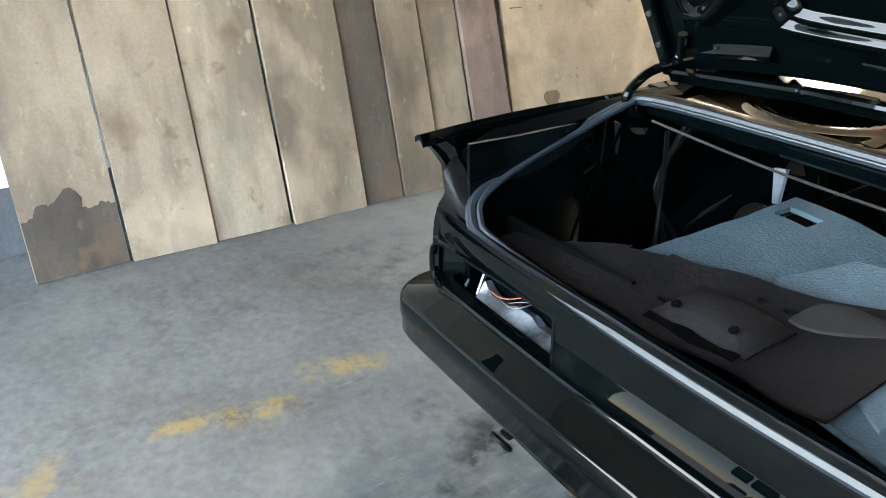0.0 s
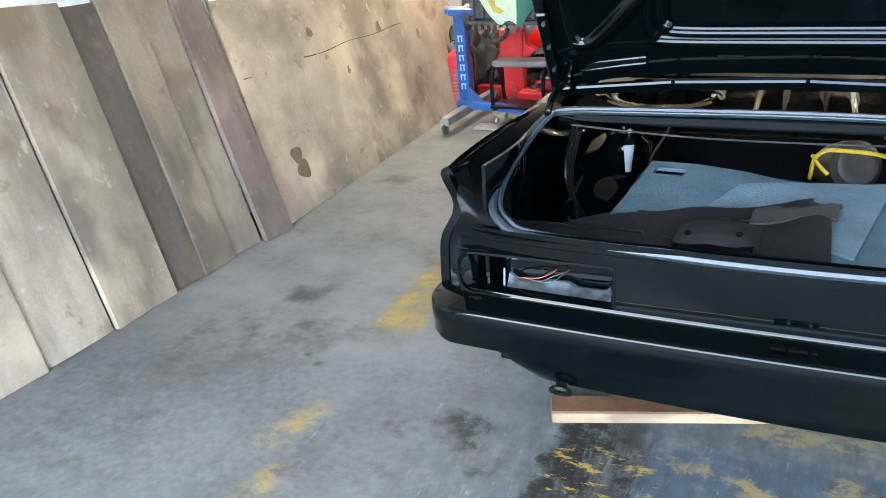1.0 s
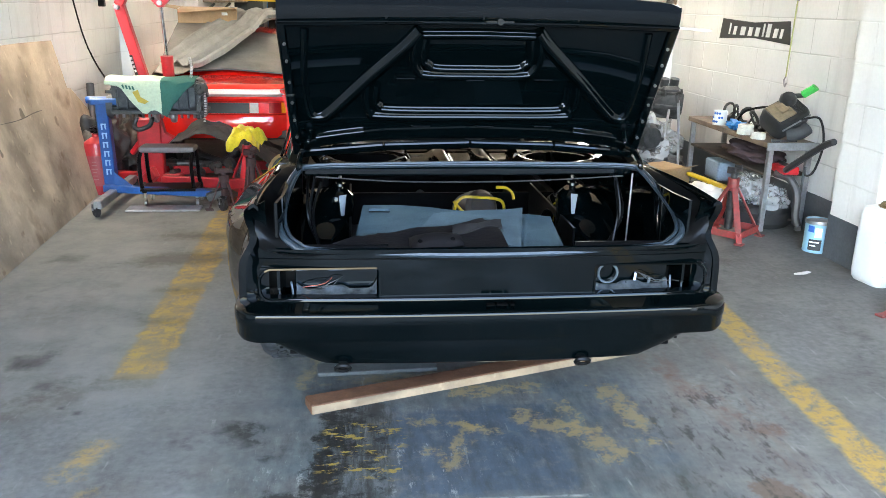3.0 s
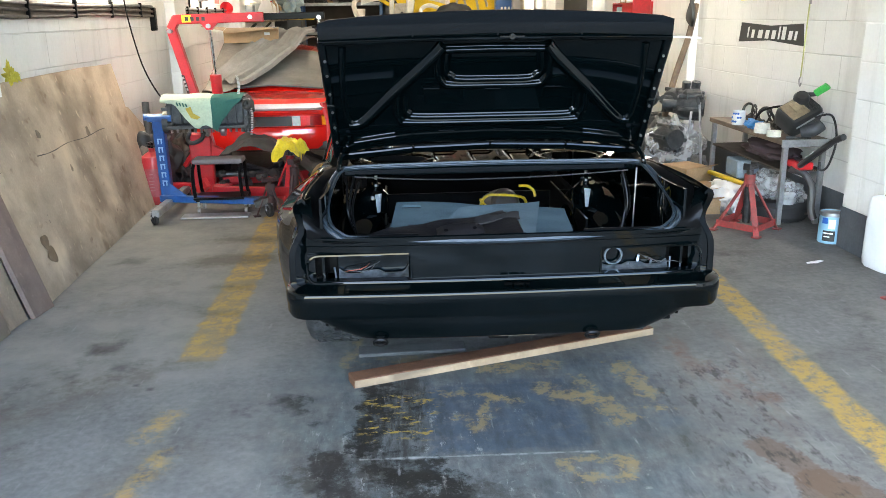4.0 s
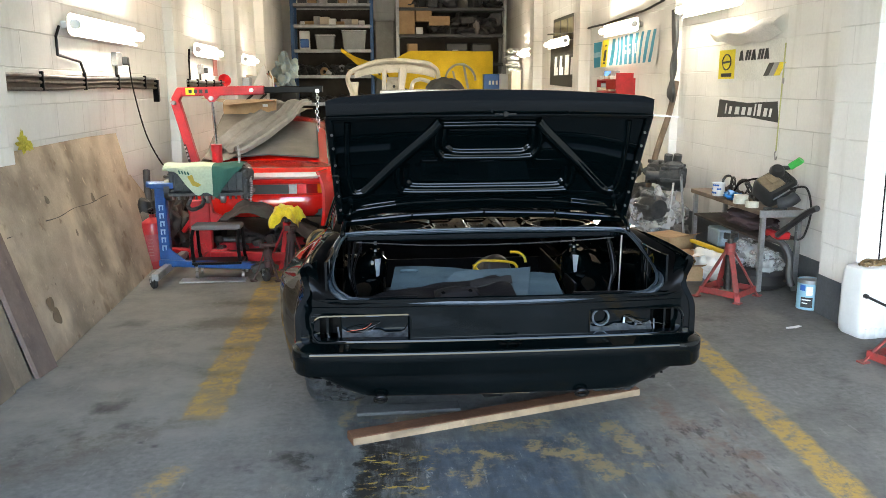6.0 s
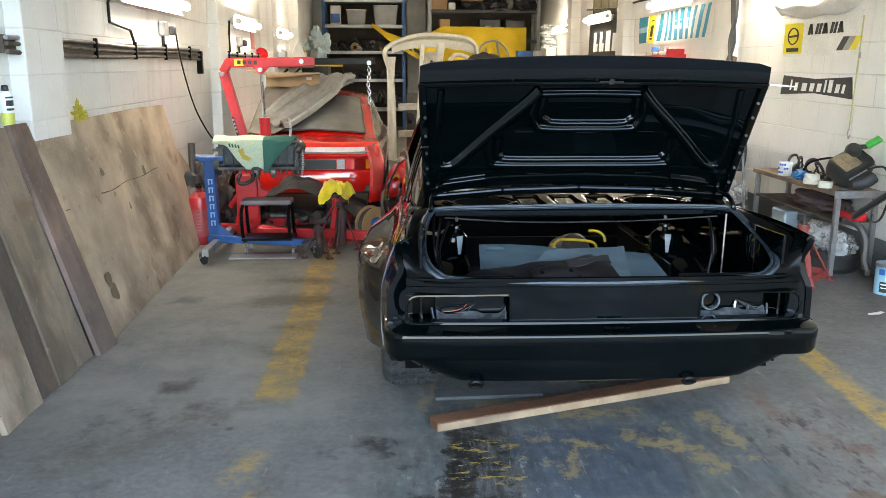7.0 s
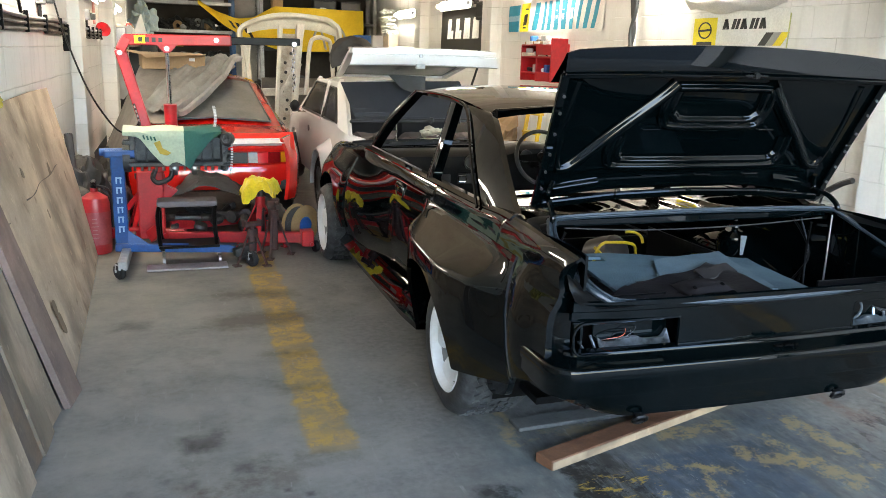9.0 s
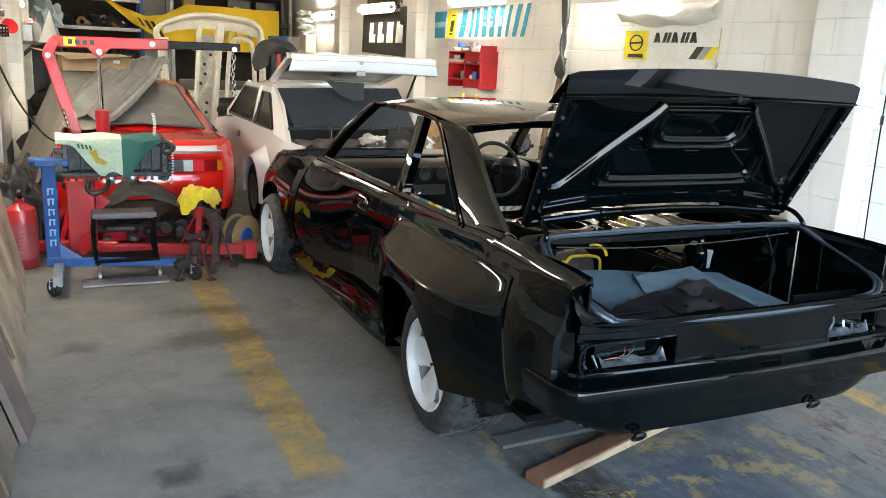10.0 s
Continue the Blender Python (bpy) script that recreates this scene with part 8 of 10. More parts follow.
for i in range(N):
    for j in range(M):
        if not torn(i, j):
            bm.faces.new((vv[i, j], vv[i + 1, j], vv[i + 1, j + 1], vv[i, j + 1]))
            bm.faces.new((vw[i, j], vw[i, j + 1], vw[i + 1, j + 1], vw[i + 1, j]))
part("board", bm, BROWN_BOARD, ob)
bm = BM()
rows = [[(x, y, felt_z(x, y) + 0.024 + 0.030 * (math.sin(math.pi * u) * math.sin(math.pi * v)) ** 0.45) for u in [k / 12 for k in range(13)] for x, y in ((lerp(-0.27, -0.07, u), lerp(0.12, 0.25, v)),)] for v in [k / 8 for k in range(9)]]
grid(bm, rows, (0, 0, -0.01))
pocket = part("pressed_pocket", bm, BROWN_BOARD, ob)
# Black discs and a strip take the place of shaded holes and tear.
for hx_ in (-0.235, -0.115):
    bm = BM()
    spin(bm, [(0.0, 0.002), (0.007, 0.002), (0.009, 0.0), (0.0, -0.004)], pose(hx_, 0.142, felt_z(hx_, 0.142) + 0.047, 28, 0, 0), 12)
    part("hole_shade", bm, MATT_BLACK, pocket)
bm = BM()
grid(bm, [[(x, 0.112 + 0.006 * math.sin(60 * x), felt_z(x, 0.11) + 0.030) for x in [lerp(-0.265, -0.08, k / 14) for k in range(15)]], [(x, 0.096 + 0.004 * math.sin(47 * x), felt_z(x, 0.1) + 0.026) for x in [lerp(-0.265, -0.08, k / 14) for k in range(15)]]], (0, 0, -0.003))
part("tear_shade", bm, MATT_BLACK, pocket, "black strip for the shade in the tear below the pressed pocket")
# folded flap standing up at the board's end
bm = BM()
rows = []
for k in range(9):
    u = k / 8
    x, y = lerp(-0.10, 0.105, u), lerp(0.34, 0.42, u)
    z = felt_z(x, y) + 0.02
    rows.append([(x, y - 0.07 - 0.02 * math.sin(7 * u), z + 0.002), (x + 0.004, y - 0.03, z + 0.010), (x + 0.008, y, z + 0.012 + 0.006 * math.sin(9 * u)), (x + 0.010, y + 0.022 + 0.012 * math.sin(11 * u), z + 0.004)])
grid(bm, rows, (0, 0, -0.006))
part("folded_flap", bm, surf("torn_brown_board", (0.008, 0.0065, 0.0065), (0.017, 0.013, 0.012), scale=12, rough=0.8), ob, "torn brown edge folded up")
tank = thing("canister", "round brown canister with a yellow carrying strap in the boot", "canister", m=pose(0.07, 0.40, -0.135) @ Matrix.Translation((0.10, 1.12, 0.573)) @ Matrix.Scale(0.82, 4) @ Matrix.Translation((-0.10, -1.12, -0.573)))
bm = BM()
spin(bm, [(0.0, -0.13), (0.09, -0.13), (0.115, -0.10), (0.12, 0.0), (0.115, 0.10), (0.09, 0.13), (0.07, 0.135), (0.05, 0.13), (0.0, 0.13)], pose(0.10, 1.10, 0.755, 70, 0, 20), 26)
part("can", bm, surf("brown_can", (0.060, 0.043, 0.034), (0.035, 0.026, 0.021), rough=0.45), tank)
for line in ([(-0.05, 0.99, 0.72), (-0.04, 0.965, 0.82), (0.0, 0.96, 0.865), (0.06, 0.965, 0.868), (0.20, 1.0, 0.85), (0.27, 1.02, 0.82), (0.29, 1.03, 0.74)], [(-0.05, 0.985, 0.835), (-0.02, 0.95, 0.80), (0.02, 0.95, 0.76)], [(0.24, 1.10, 0.90), (0.30, 1.08, 0.90), (0.34, 1.06, 0.87), (0.35, 1.05, 0.83)]):
    bm = BM()
    hose(bm, line, 0.010, 8)
    part("strap", bm, YELLOW, tank, "bright yellow strap")
bm = BM()
box(bm, (0.10, 1.12, 0.61), (0.34, 0.26, 0.04), 0.01)
part("cradle", bm, BLACK_SATIN, tank)
bm = BM()
box(bm, (0.10, 1.12, 0.583), (0.10, 0.10, 0.02), 0.004)
part("cradle_post", bm, BLACK_SATIN, tank)

# rough timber under the tail
plank = thing("timber_plank", "long sawn timber plank with a brown stained face on the floor", "plank")
bm = BM()
bar(bm, (-0.675, 0.41, 0.0225), (0.91, 0.92, 0.0225), 0.10, 0.043, 0.004)
part("plank", bm, WOOD_BROWN, plank)
bm = BM()
d = (Vector((0.91, 0.92, 0)) - Vector((-0.675, 0.41, 0))).normalized()
n = Vector((d.y, -d.x, 0))
bar(bm, Vector((-0.672, 0.411, 0.022)) + n * 0.0515, Vector((0.908, 0.919, 0.022)) + n * 0.0515, 0.004, 0.036, 0.001)
part("sawn_face", bm, plywood("weathered_edge", (0.28, 0.205, 0.13), (0.18, 0.12, 0.07), streak=(0.5, 0.5, 3.0), lines=0.3), plank, "pale sawn edge")
ob = thing("timber_block", "flat grey weathered batten lying under the tail", "plank")
bm = BM()
bar(bm, (-0.652, 0.775, 0.0095), (-0.10, 0.80, 0.0095), 0.11, 0.018, 0.003)
part("block", bm, surf("grey_batten", (0.095, 0.095, 0.088), (0.060, 0.060, 0.055), scale=5, rough=0.8, bump=0.2), ob)

# ---- work bench on the east side ----
bench = thing("work_bench", "steel-edged wooden work bench against the wall", "work bench")
# Shade under the bench top is put into this shelf colour.
SHELF_SHADED = surf("shaded_bench_shelf", (0.075, 0.058, 0.045), (0.045, 0.038, 0.032), scale=9, rough=0.8)
BX0, BX1, BY0, BY1, BZ = 2.60, 2.99, 3.02, 4.52, 0.69
bm = BM()
box(bm, ((BX0 + BX1) / 2 + 0.01, (BY0 + BY1) / 2, BZ - 0.02), (BX1 - BX0, BY1 - BY0, 0.04), 0.004)
part("top", bm, BENCH_TOP, bench)
bm = BM()
box(bm, ((BX0 + BX1) / 2 + 0.01, BY0 - 0.008, BZ - 0.025), (BX1 - BX0 + 0.02, 0.016, 0.06), 0.003)
part("front_edge", bm, GALV, bench)
for x in (BX0 + 0.05, BX1 - 0.03):
    for y in (BY0 + 0.03, BY1 - 0.04):
        bm = BM()
        box(bm, (x, y, (BZ - 0.04) / 2), (0.04, 0.04, BZ - 0.04), 0.004)
        part("leg", bm, GALV, bench)
for z in (0.08, 0.44):
    bm = BM()
    box(bm, ((BX0 + BX1) / 2 + 0.01, (BY0 + BY1) / 2, z), (BX1 - BX0 - 0.05, BY1 - BY0 - 0.1, 0.02), 0.003)
    part("shelf", bm, SHELF_SHADED, bench)


def on_bench(name, label, cat):
    return thing(name, label, cat)


# chop saw lying on its side
saw = on_bench("chop_saw", "dusty black bench saw with a green handle grip", "power tool")
sm = pose(2.80, 3.19, BZ + 0.178, 34, -24, 12)
bm = BM()
rows = []
for z, k in ((-0.085, 0.86), (-0.075, 0.96), (-0.02, 1.0), (0.05, 0.97), (0.075, 0.86)):
    ring = round_rect(0.31 * k, 0.24 * k, 0.05 * k, 4)
    rows.append([sm @ Vector((q[0], q[1], z)) for q in ring + ring[:1]])
grid(bm, rows)
for z, k in ((-0.085, 0.86), (0.075, 0.86)):
    bm.faces.new([bm.verts.new(sm @ Vector((q[0], q[1], z))) for q in round_rect(0.31 * k, 0.24 * k, 0.05 * k, 4)])
housing = part("housing", bm, PLASTIC_BLACK, saw)
bm = BM()
box(bm, (-0.045, 0.01, 0.080), (0.16, 0.17, 0.016), 0.006, sm)
box(bm, (-0.03, 0.02, 0.094), (0.07, 0.09, 0.014), 0.005, sm)
part("guard", bm, surf("brown_dust", (0.26, 0.19, 0.11), (0.12, 0.09, 0.055), scale=14, rough=0.6), saw, "dusty khaki guard plate")
for k in range(5):
    bm = BM()
    box(bm, (0.055 + 0.018 * k, -0.02, 0.079), (0.007, 0.12, 0.008), 0.002, sm)
    part("vent", bm, DARK_METAL, housing)
bm = BM()
bar(bm, sm @ Vector((-0.13, -0.122, 0.03)), sm @ Vector((0.13, -0.122, 0.045)), 0.008, 0.012, 0.002)
part("trim_strip", bm, GALV, housing, "pale worn edge of the housing")
bm = BM()
spin(bm, [(0.0, 0.0), (0.055, 0.0), (0.062, 0.01), (0.062, 0.05), (0.045, 0.075), (0.0, 0.08)], sm @ pose(0.06, 0.06, 0.06), 22)
part("motor", bm, PLASTIC_BLACK, saw)
bm = BM()
hose(bm, [sm @ Vector((0.09, 0.07, 0.11)), (2.905, 3.16, 1.03), (2.925, 3.13, 1.055)], 0.018, 8)
part("handle", bm, PLASTIC_BLACK, saw)
bm = BM()
hose(bm, [(2.90, 3.15, 1.035), (2.925, 3.13, 1.06), (2.955, 3.11, 1.085), (2.965, 3.10, 1.10)], 0.030, 10)
part("grip", bm, GREEN, saw, "bright green grip")
bm = BM()
hose(bm, [(2.86, 3.05, 0.86), (2.96, 2.98, 0.88), (2.99, 2.93, 0.70), (2.95, 2.93, 0.50), (2.90, 2.95, 0.46), (2.90, 2.97, 0.52)], 0.009, 6)
part("flex", bm, PLASTIC_BLACK, saw)
pipe = on_bench("ducting", "grey flexible duct behind the saw", "duct")
bm = BM()
hose(bm, [(2.80, 3.10, 0.74), (2.86, 3.05, 0.76), (2.92, 3.05, 0.80)], 0.05, 12)
part("duct", bm, PLASTIC_GREY, pipe)
for x, y, z, r, h, what in ((2.635, 3.235, BZ, 0.055, 0.045, "cream masking tape roll on the bench"), (2.64, 3.46, BZ, 0.065, 0.04, "cream tape roll lying by the saw"), (2.64, 3.46, BZ + 0.041, 0.06, 0.035, "second tape roll stacked on another")):
    ob = on_bench("tape_roll", what, "tape")
    ob.matrix_basis = pose(x, y, z)
    bm = BM()
    spin(bm, [(r * 0.62, 0), (r, 0), (r, h), (r * 0.62, h), (r * 0.62, 0.001)], seg=24)
    part("roll", bm, TAPE, ob)
ob = on_bench("spotted_tub", "white tub with blue spots on the bench", "tub")
bm = BM()
spin(bm, [(0.0, 0.0), (0.055, 0.0), (0.06, 0.12), (0.05, 0.12), (0.05, 0.01), (0.0, 0.01)], pose(2.66, 3.98, BZ), 20)
tub = part("tub", bm, PLASTIC_WHITE, ob)
for k in range(9):
    a, z = radians(180 + 20 * (k % 5)), BZ + 0.03 + 0.035 * (k // 3)
    bm = BM()
    rod(bm, (2.66 + 0.054 * math.cos(a), 3.98 + 0.054 * math.sin(a), z), (2.66 + 0.062 * math.cos(a), 3.98 + 0.062 * math.sin(a), z), 0.01, seg=8)
    part("spot", bm, BLUE_PLASTIC, tub)
ob = on_bench("blue_glove", "bright blue nitrile glove crumpled on the bench", "glove")
bm = BM()
lump(bm, (2.68, 3.72, BZ + 0.035), (0.06, 0.09, 0.04), 7, 0.5, 3, 3)
part("glove", bm, surf("nitrile_blue", (0.03, 0.22, 0.55), rough=0.5), ob)
rng = random.Random(5)
for k in range(6):
    y = 3.35 + 0.17 * k
    ob = on_bench("clamp", "dark steel clamp among the bench clutter", "clamp")
    ob.matrix_basis = pose(2.82 + 0.02 * (k % 2), y, BZ + 0.10, rng.uniform(-30, 30), rng.uniform(-30, 30), rng.uniform(0, 90))
    bm = BM()
    hose(bm, [(0.06 * math.cos(a), 0, 0.06 * math.sin(a)) for a in [radians(30 + 30 * i) for i in range(10)]], 0.012, 6, 3)
    rod(bm, (0.06, 0, 0.02), (0.06, 0, -0.07), 0.008, seg=8)
    rod(bm, (0.02, 0, -0.09), (0.1, 0, -0.05), 0.006, seg=8)
    box(bm, (0, 0, -0.075), (0.08, 0.05, 0.05), 0.01)
    part("frame", bm, DARK_METAL, ob)
conduit("bench_lead", [(2.70, 3.75, 0.74), (2.74, 3.7, 0.84), (2.82, 3.5, 0.90), (2.9, 3.3, 0.88), (2.86, 3.2, 0.80)], 0.01, "black power lead looped over the bench", smooth=True)
ob = on_bench("screwdriver", "thin dark screwdriver at the bench edge", "screwdriver")
bm = BM()
rod(bm, (2.72, 3.06, BZ + 0.012), (2.84, 3.035, BZ + 0.012), 0.006, seg=8)
rod(bm, (2.66, 3.075, BZ + 0.013), (2.72, 3.06, BZ + 0.013), 0.013, seg=10)
part("driver", bm, PLASTIC_BLACK, ob)
# under the bench
ob = thing("folded_coat", "dark purple-brown folded cloth on the bench shelf", "cloth")
bm = BM()
lump(bm, (2.77, 3.55, 0.53), (0.17, 0.36, 0.075), 31, 0.4, 4, 2)
part("cloth", bm, surf("purple_brown_cloth", (0.045, 0.03, 0.04), (0.07, 0.045, 0.045), rough=0.9), ob)
ob = thing("red_trolley_jack", "red hydraulic jack with a bent black handle under the bench", "jack")
bm = BM()
box(bm, (2.76, 3.0, 0.50), (0.12, 0.20, 0.06), 0.01)
part("body", bm, RED_PAINT, ob)
bm = BM()
hose(bm, [(2.76, 3.06, 0.53), (2.74, 2.93, 0.52), (2.70, 2.86, 0.53), (2.74, 2.55, 0.74), (2.75, 2.42, 0.80)], 0.024, 8, 5)
part("handle", bm, PLASTIC_BLACK, ob)
bm = BM()
hose(bm, [(2.70, 3.02, 0.46), (2.76, 2.92, 0.44), (2.80, 2.86, 0.34), (2.80, 2.84, 0.18), (2.82, 2.82, 0.10)], 0.03, 8, 5)
part("hose", bm, surf("dark_bent_pipe", (0.05, 0.047, 0.045), rough=0.5), ob)
for k, (x, y, s, mat, what) in enumerate(((2.72, 3.4, (0.14, 0.2, 0.15), POLYTHENE, "clear polythene bag of parts under the bench"), (2.78, 3.2, (0.13, 0.16, 0.12), POLYTHENE, "clear plastic bag on the lower shelf"),
                                         (2.45, 3.55, (0.17, 0.22, 0.13), PLASTIC_WHITE, "white crumpled carrier bag on the floor"), (2.48, 3.85, (0.14, 0.16, 0.10), PLASTIC_WHITE, "white plastic bag on the floor"))):
    ob = thing("plastic_bag", what, "bag", "bags by the bench")
    bm = BM()
    lump(bm, (x, y, s[2] * 0.95 + (0.09 if k < 2 else 0.0)), s, 50 + k, 0.26, 4, 2.4)
    part("bag", bm, mat, ob)
ob = thing("spare_tyre", "black tyre lying under the bench", "tyre")
bm = BM()
spin(bm, [(0.16, 0.0), (0.24, 0.01), (0.27, 0.05), (0.27, 0.13), (0.24, 0.17), (0.16, 0.18), (0.15, 0.1), (0.16, 0.0)], pose(2.74, 3.3, 0.0), 28)
part("tyre", bm, RUBBER, ob)
ob = thing("yellow_level", "yellow plastic tool lying on the bags", "tool")
bm = BM()
bar(bm, (2.42, 3.95, 0.27), (2.52, 3.4, 0.26), 0.05, 0.03, 0.006)
part("body", bm, YELLOW, ob)
ob = thing("clear_tub", "pale blue clear plastic tub under the bench", "tub")
bm = BM()
box(bm, (2.72, 3.95, 0.31), (0.2, 0.26, 0.16), 0.012)
part("tub", bm, surf("pale_blue_tub", (0.40, 0.50, 0.58), rough=0.3, alpha=0.75), ob)
for c, s, turn in (((2.30, 3.75, 0.16), (0.28, 0.34, 0.06), 15), ((2.22, 3.65, 0.065), (0.26, 0.40, 0.13), -5), ((2.32, 4.25, 0.14), (0.30, 0.34, 0.28), 20)):
    ob = thing("cardboard_box", "brown cardboard box on the floor by the bench", "box", "boxes by the bench", pose(c[0], c[1], c[2], 0, 0, turn))
    bm = BM()
    box(bm, (0, 0, 0), s, 0.003)
    part("carton", bm, CARD, ob, smooth=False)
    bm = BM()
    prism(bm, [(-s[0] / 2, -s[1] / 2, s[2] / 2), (s[0] / 2, -s[1] / 2, s[2] / 2), (s[0] / 2, -s[1] / 2 - 0.09, s[2] / 2 + 0.04), (-s[0] / 2, -s[1] / 2 - 0.08, s[2] / 2 + 0.02)], (0, 0, 0.003))
    part("flap", bm, CARD, ob, smooth=False)

axle_stand(2.33, 2.93, 0.52, RED_WORN, 0.25, "worn red heavy axle stand by the bench", 40)
axle_stand(2.66, 1.18, 0.34, RED_WORN, 0.20, "worn red axle stand near the pilaster", 15)
ob = thing("stand_lever", "black lever bar resting on the red stand", "lever")
bm = BM()
rod(bm, (2.66, 1.2, 0.335), (2.60, 1.48, 0.37), 0.009, seg=8)
rod(bm, (2.60, 1.48, 0.37), (2.595, 1.50, 0.372), 0.016, seg=8)
part("bar", bm, PLASTIC_BLACK, ob)

can = thing("paint_can", "pale blue paint tin with a dark printed label", "paint tin", m=pose(2.80, 2.53, 0))
bm = BM()
spin(bm, [(0.0, 0.0), (0.082, 0.0), (0.085, 0.006), (0.083, 0.012), (0.083, 0.215), (0.086, 0.222), (0.086, 0.230), (0.078, 0.230), (0.076, 0.222), (0.0, 0.222)], seg=30)
tin = part("tin", bm, CYAN_LABEL, can)
bm = BM()
spin(bm, [(0.0845, 0.205), (0.0865, 0.206), (0.0875, 0.224), (0.086, 0.2315), (0.080, 0.2315), (0.077, 0.2245), (0.0, 0.2245)], seg=30)
part("lid", bm, GALV, tin)
for a0, a1, z0, z1, mat in ((205, 265, 0.02, 0.10, INK_BLACK), (195, 225, 0.15, 0.195, BLUE_PLASTIC), (230, 262, 0.115, 0.185, INK_WHITE), (210, 255, 0.075, 0.085, INK_WHITE), (212, 240, 0.05, 0.058, INK_WHITE)):
    r = 0.0838 if mat is not INK_WHITE else 0.0846
    bm = BM()
    grid(bm, [[(r * math.cos(radians(lerp(a0, a1, k / 8))), r * math.sin(radians(lerp(a0, a1, k / 8))), z) for k in range(9)] for z in (z0, z1)])
    part("label_block", bm, mat, tin)
drum = thing("white_container", "large white plastic liquid container on the floor", "container", m=pose(2.86, 1.86, 0, 0, 0, 8))
bm = BM()
rows = []
for z, k in ((0.0, 0.88), (0.02, 0.97), (0.06, 1.0), (0.36, 1.0), (0.44, 0.98), (0.475, 0.90), (0.485, 0.7)):
    rows.append([(p[0] * k, p[1] * k, z) for p in round_rect(0.30, 0.27, 0.06, 5)] + [(round_rect(0.30, 0.27, 0.06, 5)[0][0] * k, round_rect(0.30, 0.27, 0.06, 5)[0][1] * k, z)])
grid(bm, rows)
bm.faces.new([bm.verts.new((p[0] * 0.7, p[1] * 0.7, 0.485)) for p in round_rect(0.30, 0.27, 0.06, 5)])
for k in range(7):
    box(bm, (-0.12 + 0.04 * k, -0.1365, 0.045), (0.018, 0.008, 0.07), 0.003)
part("body", bm, PLASTIC_WHITE, drum)
bm = BM()
for k in range(5):
    lump(bm, (-0.06 + 0.035 * k, 0.01 * (k % 2), 0.50), (0.035, 0.04, 0.02), 70 + k, 0.6, 2)
hose(bm, [(-0.12, -0.02, 0.50), (-0.05, 0, 0.53), (0.05, 0.02, 0.51), (0.10, -0.02, 0.54)], 0.008, 6)
part("tap_gear", bm, surf("brass_rusty", (0.25, 0.17, 0.08), (0.12, 0.09, 0.06), rough=0.5, metal=0.7), drum, "rusty brass fittings lying on top")
conduit("pull_cord", [(2.80, 1.730, 2.35), (2.80, 1.725, 1.45), (2.80, 1.718, 1.0), (2.80, 1.705, 0.56)], 0.005, "dark cord hanging beside the pilaster", smooth=True)
bm = BM()
ob = thing("cord_handle", "small black pull handle on the cord", "handle")
rod(bm, (2.80, 1.7245, 1.38), (2.80, 1.7245, 1.44), 0.012, seg=10)
part("grip", bm, PLASTIC_BLACK, ob)
ob = thing("paper_scrap", "small torn white paper scrap on the floor", "paper")
bm = BM()
prism(bm, [(2.36, 2.0, 0.004), (2.42, 1.98, 0.012), (2.50, 2.04, 0.006), (2.49, 2.07, 0.004), (2.42, 2.03, 0.01), (2.37, 2.03, 0.004)], (0, 0, 0.002))
part("scrap", bm, INK_WHITE, ob)

# ---- engine parts, pipe and polythene beyond the bench ----
rng = random.Random(9)
for k in range(9):
    x, y, z = rng.uniform(2.35, 2.85), 4.75 + 0.17 * k, 0.14 + 0.30 * (k % 3)
    ob = thing("gearbox_part", "greasy dark gearbox casting in the pile by the wall", "car part", "castings pile", pose(x, y, z, rng.uniform(-12, 12), rng.uniform(-12, 12), rng.uniform(0, 180)))
    bm = BM()
    spin(bm, [(0.0, -0.14), (0.09, -0.14), (0.13, -0.06), (0.14, 0.06), (0.10, 0.14), (0.0, 0.14)], pose(0, 0, 0, 90, 0, 0), 14)
    part("casting", bm, CAST, ob)
    for a in range(6):
        an = a * math.pi / 3
        bm = BM()
        box(bm, (0.13 * math.cos(an), 0, 0.13 * math.sin(an)), (0.04, 0.25, 0.04), 0.008)
        part("rib", bm, CAST, ob)
    bm = BM()
    rod(bm, (0, 0.12, 0), (0, 0.28, 0), 0.05, seg=12)
    part("shaft", bm, STEEL if k % 3 == 0 else CAST, ob)
ob = thing("carburettor", "dark carburettor body on top of the castings", "car part")
bm = BM()
box(bm, (2.62, 5.1, 0.83), (0.2, 0.2, 0.16), 0.03)
for k in (-1, 1):
    rod(bm, (2.62 + 0.05 * k, 5.1, 0.9), (2.62 + 0.05 * k, 5.08, 0.98), 0.045, seg=14)
part("body", bm, CAST, ob)
ob = thing("polythene_bag", "large clear crumpled polythene bag by the wall", "bag")
bm = BM()
lump(bm, (2.46, 5.05, 0.30), (0.26, 0.26, 0.30), 81, 0.4, 4, 2.5)
part("bag", bm, POLYTHENE, ob)
ob = thing("exhaust_pipe", "rusty brown exhaust pipe leaning on the wall", "pipe")
bm = BM()
hose(bm, [(2.45, 5.6, 0.05), (2.72, 5.95, 0.85), (2.90, 6.02, 1.40), (2.97, 6.05, 1.75)], 0.035, 10, 5)
part("pipe", bm, surf("rusty_pipe", (0.17, 0.115, 0.075), (0.10, 0.07, 0.05), scale=9, rough=0.7, bump=0.2), ob)
ob = thing("wiring_bundle", "dark cable bundle hanging from a hook on the wall", "cable bundle")
